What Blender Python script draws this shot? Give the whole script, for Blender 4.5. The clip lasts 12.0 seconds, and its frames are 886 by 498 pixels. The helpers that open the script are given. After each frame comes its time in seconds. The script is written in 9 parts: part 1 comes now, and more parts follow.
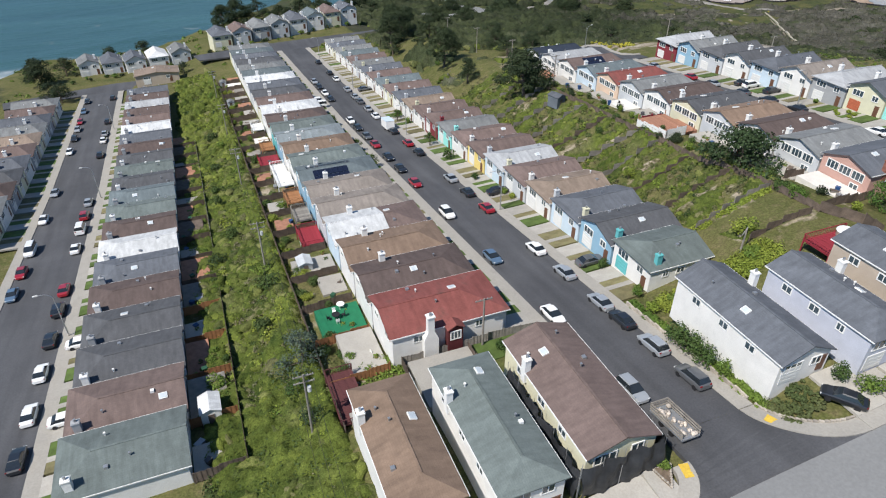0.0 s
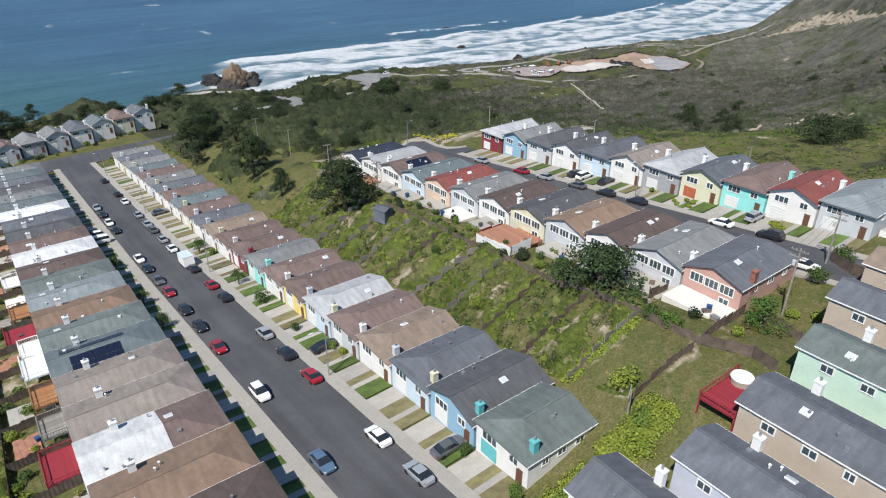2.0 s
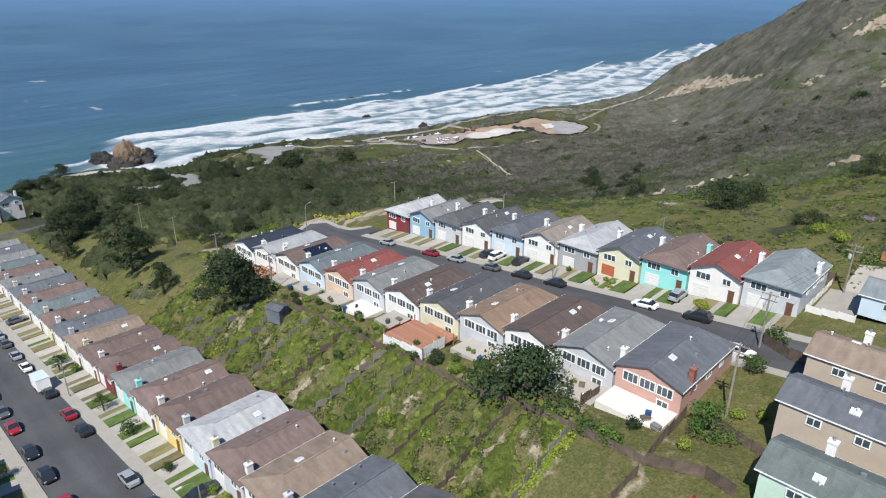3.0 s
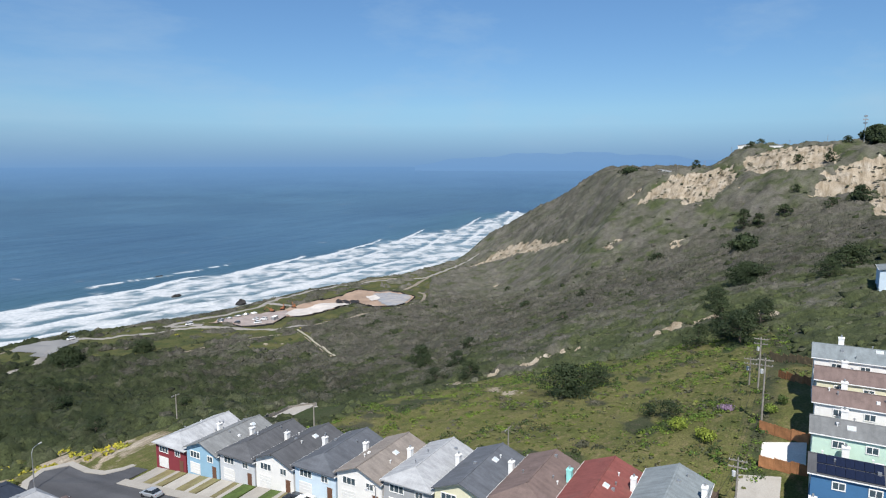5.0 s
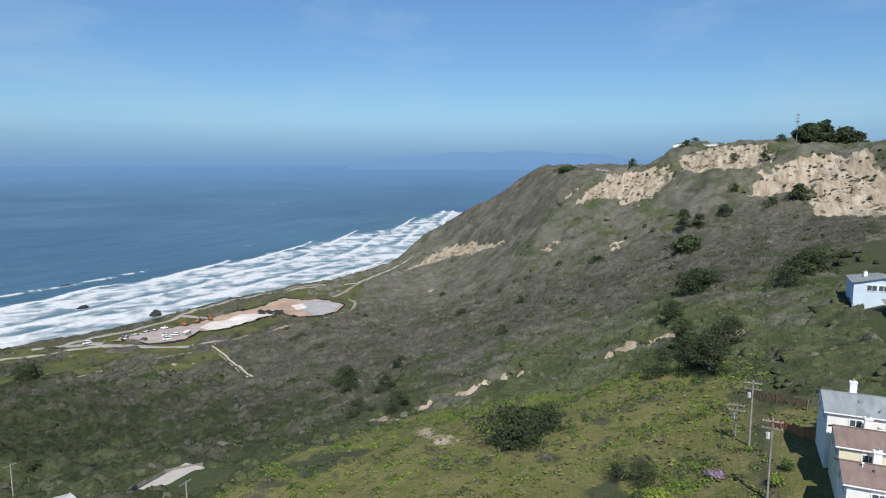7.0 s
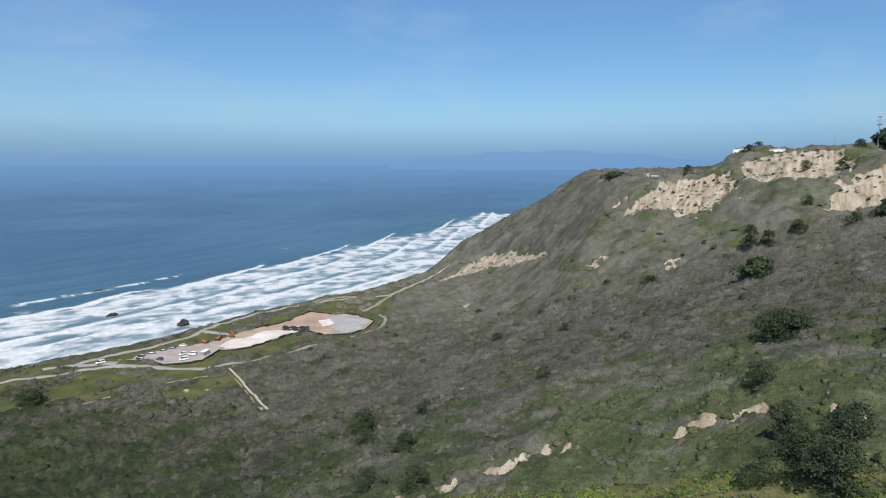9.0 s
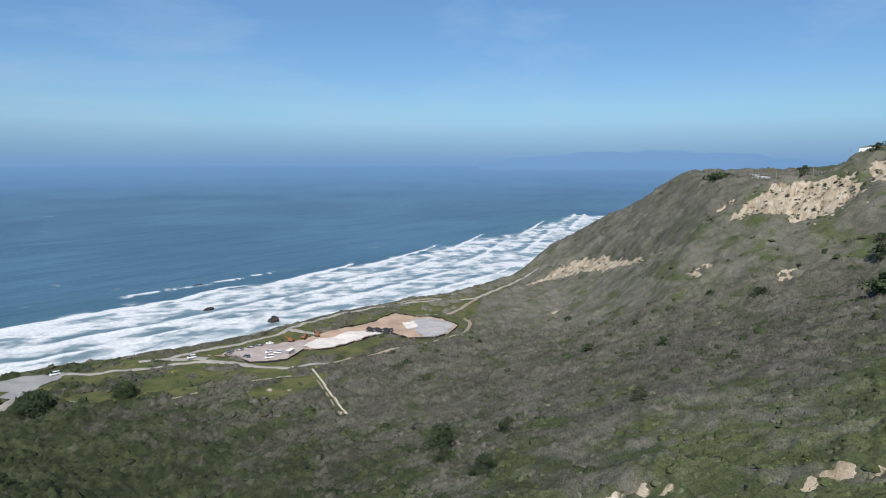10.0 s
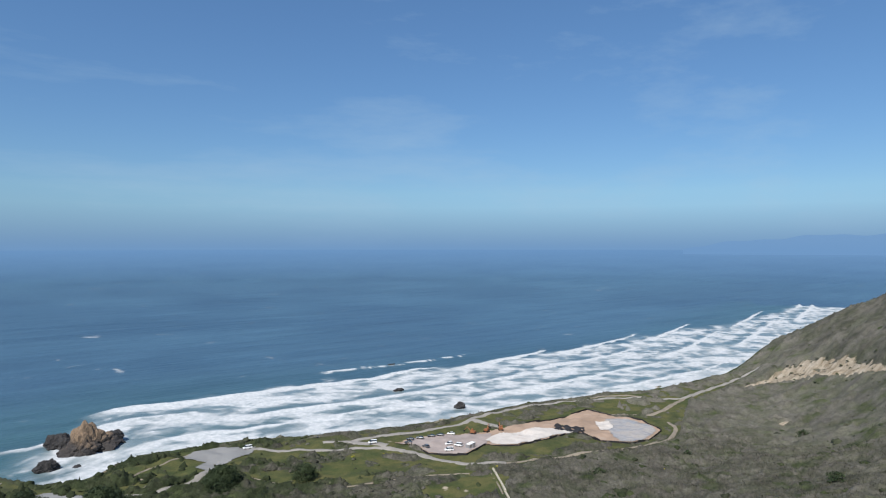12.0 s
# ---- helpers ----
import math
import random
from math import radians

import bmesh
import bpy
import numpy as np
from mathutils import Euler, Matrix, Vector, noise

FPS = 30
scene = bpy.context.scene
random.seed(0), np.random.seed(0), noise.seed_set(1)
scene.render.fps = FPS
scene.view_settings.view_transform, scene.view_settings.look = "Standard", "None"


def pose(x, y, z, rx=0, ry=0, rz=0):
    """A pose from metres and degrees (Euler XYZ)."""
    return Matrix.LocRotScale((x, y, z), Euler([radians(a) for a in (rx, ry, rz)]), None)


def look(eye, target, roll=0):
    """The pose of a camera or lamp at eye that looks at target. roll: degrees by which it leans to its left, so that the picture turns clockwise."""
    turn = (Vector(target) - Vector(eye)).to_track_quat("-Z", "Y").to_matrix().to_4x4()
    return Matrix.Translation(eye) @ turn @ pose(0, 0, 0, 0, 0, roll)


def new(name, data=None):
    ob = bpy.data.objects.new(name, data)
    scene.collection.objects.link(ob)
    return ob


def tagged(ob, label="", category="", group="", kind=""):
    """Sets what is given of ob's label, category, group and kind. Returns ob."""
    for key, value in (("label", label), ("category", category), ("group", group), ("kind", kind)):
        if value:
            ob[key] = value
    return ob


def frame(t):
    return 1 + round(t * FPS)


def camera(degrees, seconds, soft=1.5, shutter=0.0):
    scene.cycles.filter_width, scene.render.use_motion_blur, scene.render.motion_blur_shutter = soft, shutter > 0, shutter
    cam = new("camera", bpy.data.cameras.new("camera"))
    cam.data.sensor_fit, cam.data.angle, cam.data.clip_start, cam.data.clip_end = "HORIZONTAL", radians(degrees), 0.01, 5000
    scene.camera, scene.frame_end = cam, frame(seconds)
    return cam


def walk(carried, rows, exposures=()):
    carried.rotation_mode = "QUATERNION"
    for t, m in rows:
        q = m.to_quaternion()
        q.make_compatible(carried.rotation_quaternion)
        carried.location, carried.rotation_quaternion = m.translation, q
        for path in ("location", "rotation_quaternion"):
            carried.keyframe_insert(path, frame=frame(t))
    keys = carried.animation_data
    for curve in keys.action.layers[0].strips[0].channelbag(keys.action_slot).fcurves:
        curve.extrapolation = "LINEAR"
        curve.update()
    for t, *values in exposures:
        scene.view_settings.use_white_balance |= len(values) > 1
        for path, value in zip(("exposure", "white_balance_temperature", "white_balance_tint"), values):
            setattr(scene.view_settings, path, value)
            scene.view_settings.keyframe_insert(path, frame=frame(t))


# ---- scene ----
cam = camera(69.1, 12.0, soft=1.15)

PATH = [
    (0, (-54.388, -67.139, 58.235), (-53.774, -65.598, 57.118), 0.0),
    (0.5, (-50.83, -61.446, 57.951), (-50.124, -59.937, 56.843), 0.0),
    (1, (-46.898, -55.653, 57.786), (-46.093, -54.191, 56.683), 0.0),
    (1.5, (-42.557, -50.003, 57.819), (-41.651, -48.603, 56.715), 0.0),
    (1.6, (-41.59, -48.92, 57.841), (-40.663, -47.532, 56.738), 0.0),
    (2, (-37.721, -44.589, 57.929), (-36.656, -43.176, 56.997), 0.0),
    (2.38, (-33.851, -40.84, 57.755), (-32.659, -39.428, 56.99), 0.0),
    (2.5, (-32.629, -39.656, 57.701), (-31.413, -38.264, 56.937), 0.0),
    (2.7, (-30.455, -37.789, 57.62), (-29.199, -36.431, 56.859), 0.0),
    (3.2, (-24.585, -33.197, 57.589), (-23.238, -31.929, 56.83), 0.0),
    (3.75, (-17.179, -28.739, 57.764), (-15.738, -27.575, 57.011), 0.0),
    (4.3, (-9.77, -24.866, 57.794), (-8.177, -23.768, 57.287), 0.0),
    (4.5, (-7.184, -23.502, 57.759), (-5.543, -22.435, 57.347), 0.0),
    (4.8, (-3.336, -21.578, 57.652), (-1.637, -20.558, 57.384), 0.0),
    (5, (-0.771, -20.295, 57.58), (0.953, -19.316, 57.315), 0.0),
    (5.5, (5.794, -17.452, 57.584), (7.548, -16.53, 57.319), 0.0),
    (6, (12.341, -14.795, 57.453), (14.142, -13.968, 57.187), 0.0),
    (6.5, (19.038, -12.141, 57.415), (20.851, -11.339, 57.148), 0.0),
    (7, (26.162, -9.572, 57.766), (27.974, -8.77, 57.497), 0.0),
    (7.2, (29.199, -8.47, 58.09), (31.01, -7.668, 57.816), 0.0),
    (7.7, (37.422, -5.586, 59.476), (39.236, -4.790, 59.205), 0.0),
    (8.2, (46.51, -2.413, 61.655), (48.327, -1.623, 61.384), 0.0),
    (8.5, (51.712, -0.519, 62.71), (53.521, 0.290, 62.439), 0.0),
    (8.8, (56.302, 1.275, 63.173), (58.089, 2.133, 62.901), 0.0),
    (9, (59.218, 2.415, 63.331), (60.976, 3.329, 63.059), 0.0),
    (9.5, (66.031, 5.283, 63.306), (67.705, 6.343, 63.034), 0.0),
    (10, (72.436, 8.462, 63.034), (74.05, 9.611, 62.763), 0.0),
    (10.5, (78.264, 12.22, 62.485), (79.843, 13.417, 62.216), 0.0),
    (10.6, (79.39, 12.993, 62.386), (80.924, 14.249, 62.12), 0.0),
    (10.8, (81.604, 14.557, 62.203), (83.004, 15.962, 61.94), 0.0),
    (10.9, (82.693, 15.343, 62.12), (84.025, 16.812, 61.856), 0.0),
    (11, (83.77, 16.13, 62.04), (85.037, 17.655, 61.775), 0.0),
    (11.2, (85.897, 17.703, 61.89), (87.105, 19.273, 61.622), 0.0),
    (11.3, (86.945, 18.487, 61.821), (88.151, 20.06, 61.553), 0.0),
    (11.4, (87.993, 19.272, 61.753), (89.197, 20.848, 61.499), 0.0),
    (11.5, (89.033, 20.055, 61.686), (90.244, 21.635, 61.501), 0.0),
    (11.6, (90.068, 20.836, 61.62), (91.286, 22.42, 61.529), 0.0),
    (11.7, (91.099, 21.616, 61.555), (92.32, 23.2, 61.552), 0.0),
    (12, (94.174, 23.953, 61.368), (95.385, 25.544, 61.357), 0.0),
]
walk(cam, [(t, look(eye, target, roll)) for t, eye, target, roll in PATH], exposures=[(0, 0.22), (2.5, 0.28), (4.5, 0.35), (10.5, 0.36), (12, 0.26)])

# ---- light ----
SUN_TO = Vector((-0.56, -0.26, 0.79)).normalized()
sun_data = bpy.data.lights.new("sun", "SUN")
sun_data.energy, sun_data.angle, sun_data.color = 5.0, radians(0.53), (1.0, 0.955, 0.89)
sun = new("sun", sun_data)
sun.rotation_mode = "QUATERNION"
sun.rotation_quaternion = SUN_TO.to_track_quat("Z", "Y")
world = bpy.data.worlds.new("sky")
scene.world = world
world.use_nodes = True
wn = world.node_tree.nodes
sky = wn.new("ShaderNodeTexSky")
sky.sky_type, sky.sun_disc = "NISHITA", False
sky.sun_elevation = math.asin(SUN_TO.z)
sky.sun_rotation = math.atan2(SUN_TO.x, SUN_TO.y) % (2 * math.pi)
sky.altitude, sky.air_density, sky.dust_density, sky.ozone_density = 150, 1.0, 0.2, 3.0
# sea haze: the sky is dimmer and bluer towards the horizon
wl = world.node_tree.links
way = wn.new("ShaderNodeTexCoord")
split = wn.new("ShaderNodeSeparateXYZ")
wl.new(way.outputs["Generated"], split.inputs[0])
band = wn.new("ShaderNodeValToRGB")
band.color_ramp.elements[0].position, band.color_ramp.elements[0].color = 0.0, (0.28, 0.46, 0.82, 1)
band.color_ramp.elements[1].position, band.color_ramp.elements[1].color = 0.35, (0.68, 0.89, 1.05, 1)
mid = band.color_ramp.elements.new(0.08)
mid.color = (0.53, 0.71, 0.88, 1)
wl.new(split.outputs[2], band.inputs[0])
tint = wn.new("ShaderNodeMix")
tint.data_type, tint.blend_type = "RGBA", "MULTIPLY"
tint.inputs[0].default_value = 1.0
wl.new(sky.outputs[0], tint.inputs[6])
wl.new(band.outputs[0], tint.inputs[7])
# thin streaks of high cloud
drift = wn.new("ShaderNodeMapping")
drift.inputs["Rotation"].default_value = (0.25, 0.1, 0.5)
drift.inputs["Scale"].default_value = (1.0, 2.6, 7.0)
wl.new(way.outputs["Generated"], drift.inputs["Vector"])
veil = wn.new("ShaderNodeTexNoise")
veil.inputs["Scale"].default_value, veil.inputs["Detail"].default_value, veil.inputs["Roughness"].default_value = 1.7, 8.0, 0.62
wl.new(drift.outputs[0], veil.inputs["Vector"])
thin = wn.new("ShaderNodeMapRange")
thin.inputs["From Min"].default_value, thin.inputs["From Max"].default_value, thin.inputs["To Max"].default_value = 0.5, 0.85, 0.5
wl.new(veil.outputs[0], thin.inputs["Value"])
cloud = wn.new("ShaderNodeMix")
cloud.data_type = "RGBA"
cloud.inputs[7].default_value = (3.6, 5.0, 6.4, 1)
wl.new(thin.outputs[0], cloud.inputs[0])
wl.new(tint.outputs[2], cloud.inputs[6])
wl.new(cloud.outputs[2], wn["Background"].inputs[0])
wn["Background"].inputs[1].default_value = 0.092

# ---- materials ----
MATS = {}


def nodes_of(name):
    m = bpy.data.materials.new(name)
    m.use_nodes = True
    return m, m.node_tree.nodes, m.node_tree.links, m.node_tree.nodes["Principled BSDF"]


def add(nodes, kind, **values):
    n = nodes.new(kind)
    for key, value in values.items():
        n.inputs[key].default_value = value
    return n


def mixed(nodes, links, fac, a, b, mode="MIX"):
    n = nodes.new("ShaderNodeMix")
    n.data_type, n.blend_type = "RGBA", mode
    for socket, value in ((n.inputs[0], fac), (n.inputs[6], a), (n.inputs[7], b)):
        if isinstance(value, bpy.types.NodeSocket):
            links.new(value, socket)
        elif isinstance(value, (int, float)):
            socket.default_value = value
        else:
            socket.default_value = (*value, 1)
    return n.outputs[2]


def ramp(nodes, links, value, lo, hi):
    n = nodes.new("ShaderNodeMapRange")
    n.inputs["From Min"].default_value, n.inputs["From Max"].default_value = lo, hi
    links.new(value, n.inputs["Value"])
    return n.outputs[0]


def surface(name, colour, rough=0.85, vary=0.25, coarse=0.25, fine=6.0, bump=0.3, metal=0.0, stain=None, random_tint=0.0, spec=0.3):
    """A plain surface with blotches at a coarse and grain at a fine scale."""
    if name in MATS:
        return MATS[name]
    m, nodes, links, bsdf = nodes_of(name)
    co = nodes.new("ShaderNodeTexCoord")
    big = add(nodes, "ShaderNodeTexNoise", Scale=coarse, Detail=5.0, Roughness=0.6)
    small = add(nodes, "ShaderNodeTexNoise", Scale=fine, Detail=3.0, Roughness=0.6)
    for n in (big, small):
        links.new(co.outputs["Object"], n.inputs["Vector"])
    dark = tuple(c * (1 - vary) for c in colour)
    light = tuple(min(1, c * (1 + vary)) for c in colour)
    col = mixed(nodes, links, ramp(nodes, links, big.outputs[0], 0.32, 0.68), dark, light)
    if stain:
        col = mixed(nodes, links, ramp(nodes, links, big.outputs[0], 0.58, 0.75), col, stain)
    grain = mixed(nodes, links, ramp(nodes, links, small.outputs[0], 0.25, 0.75), (0.87, 0.87, 0.87), (1.08, 1.08, 1.08))
    col = mixed(nodes, links, 1.0, col, grain, "MULTIPLY")
    if random_tint:
        info = nodes.new("ShaderNodeObjectInfo")
        shade = mixed(nodes, links, info.outputs["Random"], (1 - random_tint,) * 3, (1 + random_tint,) * 3)
        col = mixed(nodes, links, 1.0, col, shade, "MULTIPLY")
    links.new(col, bsdf.inputs["Base Color"])
    bsdf.inputs["Roughness"].default_value, bsdf.inputs["Metallic"].default_value = rough, metal
    bsdf.inputs["Specular IOR Level"].default_value = spec
    if bump:
        b = add(nodes, "ShaderNodeBump", Strength=bump, Distance=0.05)
        links.new(small.outputs[0], b.inputs["Height"])
        links.new(b.outputs[0], bsdf.inputs["Normal"])
    MATS[name] = m
    return m


def shingle(name, colour, stain=None):
    """Asphalt shingles: courses along the eaves, uneven tabs, weathered blotches."""
    if name in MATS:
        return MATS[name]
    m, nodes, links, bsdf = nodes_of(name)
    co = nodes.new("ShaderNodeTexCoord")
    turn = nodes.new("ShaderNodeMapping")
    turn.inputs["Rotation"].default_value = (0, 0, math.pi / 2)
    links.new(co.outputs["Object"], turn.inputs["Vector"])
    tabs = add(nodes, "ShaderNodeTexBrick", Scale=1.0, **{"Mortar Size": 0.012, "Brick Width": 0.45, "Row Height": 0.24, "Bias": 0.0})
    tabs.inputs["Color1"].default_value = (0.93, 0.93, 0.93, 1)
    tabs.inputs["Color2"].default_value = (1.05, 1.05, 1.05, 1)
    tabs.inputs["Mortar"].default_value = (0.82, 0.82, 0.82, 1)
    links.new(turn.outputs[0], tabs.inputs["Vector"])
    info = nodes.new("ShaderNodeObjectInfo")
    shift = nodes.new("ShaderNodeVectorMath")
    shift.operation = "ADD"
    links.new(co.outputs["Object"], shift.inputs[0])
    far = nodes.new("ShaderNodeVectorMath")
    far.operation = "SCALE"
    far.inputs[0].default_value = (97, 53, 31)
    links.new(info.outputs["Random"], far.inputs["Scale"])
    links.new(far.outputs[0], shift.inputs[1])
    blot = add(nodes, "ShaderNodeTexNoise", Scale=0.35, Detail=6.0, Roughness=0.65)
    streak = add(nodes, "ShaderNodeTexNoise", Scale=1.0, Detail=3.0)
    grain = add(nodes, "ShaderNodeTexNoise", Scale=9.0, Detail=2.0)
    squash = nodes.new("ShaderNodeMapping")
    squash.inputs["Scale"].default_value = (0.25, 1.6, 1.0)
    links.new(shift.outputs[0], squash.inputs["Vector"])
    links.new(squash.outputs[0], streak.inputs["Vector"])
    for n in (blot, grain):
        links.new(shift.outputs[0], n.inputs["Vector"])
    dark, light = tuple(c * 0.84 for c in colour), tuple(min(1, c * 1.13) for c in colour)
    col = mixed(nodes, links, ramp(nodes, links, blot.outputs[0], 0.3, 0.7), dark, light)
    if stain:
        col = mixed(nodes, links, ramp(nodes, links, blot.outputs[0], 0.55, 0.68), col, stain)
    col = mixed(nodes, links, 0.8, col, tabs.outputs[0], "MULTIPLY")
    for n, lo, hi in ((streak, 0.84, 1.12), (grain, 0.93, 1.06)):
        tone = mixed(nodes, links, ramp(nodes, links, n.outputs[0], 0.3, 0.7), (lo,) * 3, (hi,) * 3)
        col = mixed(nodes, links, 1.0, col, tone, "MULTIPLY")
    tint = mixed(nodes, links, info.outputs["Random"], (0.9, 0.9, 0.9), (1.1, 1.1, 1.1))
    col = mixed(nodes, links, 1.0, col, tint, "MULTIPLY")
    links.new(col, bsdf.inputs["Base Color"])
    bsdf.inputs["Roughness"].default_value = 0.88
    bsdf.inputs["Specular IOR Level"].default_value = 0.3
    b = add(nodes, "ShaderNodeBump", Strength=0.5, Distance=0.03)
    links.new(tabs.outputs[0], b.inputs["Height"])
    links.new(b.outputs[0], bsdf.inputs["Normal"])
    MATS[name] = m
    return m


def foliage(name, colour, other, rough=0.75):
    if name in MATS:
        return MATS[name]
    m, nodes, links, bsdf = nodes_of(name)
    geo = nodes.new("ShaderNodeNewGeometry")
    noise_node = add(nodes, "ShaderNodeTexNoise", Scale=0.12, Detail=4.0)
    links.new(geo.outputs["Position"], noise_node.inputs["Vector"])
    col = mixed(nodes, links, ramp(nodes, links, noise_node.outputs[0], 0.35, 0.65), colour, other)
    tint = mixed(nodes, links, geo.outputs["Random Per Island"], (0.72, 0.72, 0.72), (1.28, 1.26, 1.2))
    col = mixed(nodes, links, 1.0, col, tint, "MULTIPLY")
    links.new(col, bsdf.inputs["Base Color"])
    bsdf.inputs["Roughness"].default_value = rough
    bsdf.inputs["Specular IOR Level"].default_value = 0.25
    MATS[name] = m
    return m


def glass(name, colour=(0.03, 0.045, 0.055), rough=0.06):
    if name in MATS:
        return MATS[name]
    m, nodes, links, bsdf = nodes_of(name)
    n = add(nodes, "ShaderNodeTexNoise", Scale=0.8)
    col = mixed(nodes, links, n.outputs[0], colour, tuple(c * 2.2 for c in colour))
    links.new(col, bsdf.inputs["Base Color"])
    bsdf.inputs["Roughness"].default_value = rough
    bsdf.inputs["Specular IOR Level"].default_value = 0.8
    MATS[name] = m
    return m


ROOF = {
    "red": (0.22, 0.072, 0.062), "dark_brown": (0.115, 0.086, 0.078), "rust_brown": (0.225, 0.158, 0.115), "brown": (0.17, 0.125, 0.112),
    "tan": (0.27, 0.21, 0.165), "grey_tan": (0.24, 0.21, 0.185), "grey": (0.20, 0.207, 0.207), "slate": (0.12, 0.13, 0.148),
    "charcoal": (0.095, 0.098, 0.105), "green_grey": (0.145, 0.172, 0.165), "blue_grey": (0.14, 0.17, 0.18), "white": (0.62, 0.63, 0.63),
    "pale_grey": (0.38, 0.39, 0.40), "navy": (0.03, 0.04, 0.06), "light_blue_grey": (0.22, 0.25, 0.26),
}
WALL = {
    "white": (0.71, 0.70, 0.675), "cream": (0.62, 0.60, 0.44), "light_grey": (0.50, 0.52, 0.54), "grey": (0.33, 0.34, 0.35),
    "pale_blue": (0.52, 0.62, 0.70), "sky_blue": (0.25, 0.41, 0.53), "teal": (0.12, 0.42, 0.43), "turquoise": (0.28, 0.66, 0.62),
    "yellow": (0.72, 0.56, 0.20), "pink": (0.50, 0.31, 0.26), "peach": (0.64, 0.48, 0.36), "maroon": (0.20, 0.035, 0.045),
    "beige": (0.44, 0.37, 0.30), "mint": (0.50, 0.66, 0.55), "blue": (0.05, 0.14, 0.27), "steel_blue": (0.14, 0.26, 0.38), "lilac_grey": (0.47, 0.49, 0.56),
}


def roof_mat(key):
    stain = {"red": (0.15, 0.065, 0.055)}.get(key)
    return shingle("roof_" + key, tuple(c * 0.92 for c in ROOF[key]), stain)


def wall_mat(key):
    return surface("wall_" + key, WALL[key], rough=0.85, vary=0.07, coarse=0.5, fine=12, bump=0.12)


TRIM = surface("trim_white", (0.76, 0.76, 0.74), vary=0.05, bump=0.05, rough=0.6)
GLASS = glass("window_glass")
CONCRETE = surface("concrete", (0.355, 0.335, 0.30), vary=0.1, coarse=0.35, fine=5, stain=(0.30, 0.28, 0.25), random_tint=0.12)
PAVING = surface("paving", (0.335, 0.315, 0.28), vary=0.07, coarse=0.3, fine=4, stain=(0.295, 0.275, 0.245))
BRICK = surface("brick", (0.26, 0.11, 0.08), vary=0.25, coarse=2, fine=12)
WOOD = surface("weathered_wood", (0.13, 0.10, 0.08), vary=0.3, coarse=1.0, fine=9, random_tint=0.2)
NEWWOOD = surface("cedar_wood", (0.33, 0.155, 0.07), vary=0.25, coarse=1.0, fine=9, random_tint=0.2)
GREYWOOD = surface("grey_wood", (0.24, 0.22, 0.195), vary=0.25, coarse=1.0, fine=9, random_tint=0.2)
METAL = surface("galvanised", (0.45, 0.46, 0.47), rough=0.45, vary=0.1, metal=0.7, bump=0.05)
DARK = surface("dark_rubber", (0.02, 0.02, 0.022), rough=0.7, vary=0.2)
LAWN = surface("lawn_green", (0.08, 0.122, 0.03), vary=0.3, coarse=0.6, fine=9, bump=0.8, random_tint=0.25)
DRYLAWN = surface("lawn_dry", (0.17, 0.15, 0.075), vary=0.3, coarse=0.6, fine=9, bump=0.8, stain=(0.10, 0.13, 0.045), random_tint=0.2)


def asphalt_mat():
    m, nodes, links, bsdf = nodes_of("asphalt")
    co = nodes.new("ShaderNodeTexCoord")
    big = add(nodes, "ShaderNodeTexNoise", Scale=0.07, Detail=6.0, Roughness=0.65)
    fine = add(nodes, "ShaderNodeTexNoise", Scale=5.0, Detail=3.0)
    lane = add(nodes, "ShaderNodeTexNoise", Scale=1.0, Detail=3.0)
    long = nodes.new("ShaderNodeMapping")
    long.inputs["Scale"].default_value = (0.45, 0.03, 0.1)
    links.new(co.outputs["Object"], long.inputs["Vector"])
    links.new(long.outputs[0], lane.inputs["Vector"])
    for n in (big, fine):
        links.new(co.outputs["Object"], n.inputs["Vector"])
    col = mixed(nodes, links, ramp(nodes, links, big.outputs[0], 0.3, 0.7), (0.052, 0.053, 0.058), (0.082, 0.083, 0.088))
    tone = mixed(nodes, links, ramp(nodes, links, lane.outputs[0], 0.35, 0.65), (0.85,) * 3, (1.18,) * 3)
    col = mixed(nodes, links, 1.0, col, tone, "MULTIPLY")
    tone = mixed(nodes, links, ramp(nodes, links, fine.outputs[0], 0.3, 0.7), (0.85,) * 3, (1.12,) * 3)
    col = mixed(nodes, links, 1.0, col, tone, "MULTIPLY")
    links.new(col, bsdf.inputs["Base Color"])
    bsdf.inputs["Roughness"].default_value = 0.85
    b = add(nodes, "ShaderNodeBump", Strength=0.2, Distance=0.02)
    links.new(fine.outputs[0], b.inputs["Height"])
    links.new(b.outputs[0], bsdf.inputs["Normal"])
    return m


ASPHALT = asphalt_mat()
OLD_ASPHALT = surface("old_asphalt", (0.205, 0.207, 0.205), vary=0.07, coarse=0.06, fine=3, bump=0.1, stain=(0.18, 0.18, 0.178))

# ---- the lie of the land; x runs across the streets, y along them ----
SEA = -88.0


def smooth(a, b, v):
    t = np.clip((np.asarray(v, float) - a) / (b - a), 0, 1)
    return t * t * (3 - 2 * t)


def street_a(y):
    y = np.asarray(y, float)
    return np.where(y < 100, -0.3 - 0.135 * y, -13.8 - 0.1 * (y - 100))


def street_b(y):
    return street_a(y) - 6.2


def street_c(y):
    y = np.asarray(y, float)
    return np.where(y < 95, 8.0 - 0.112 * y, -2.64 - 0.17 * (y - 95))


def street_d(x):
    x = np.asarray(x, float)
    return np.interp(x, [-200, -75, -12, 24, 60, 130, 260, 500], [-6.0, -3.0, 5.4, 8.6, 11.5, 20.0, 33.0, 50.0])


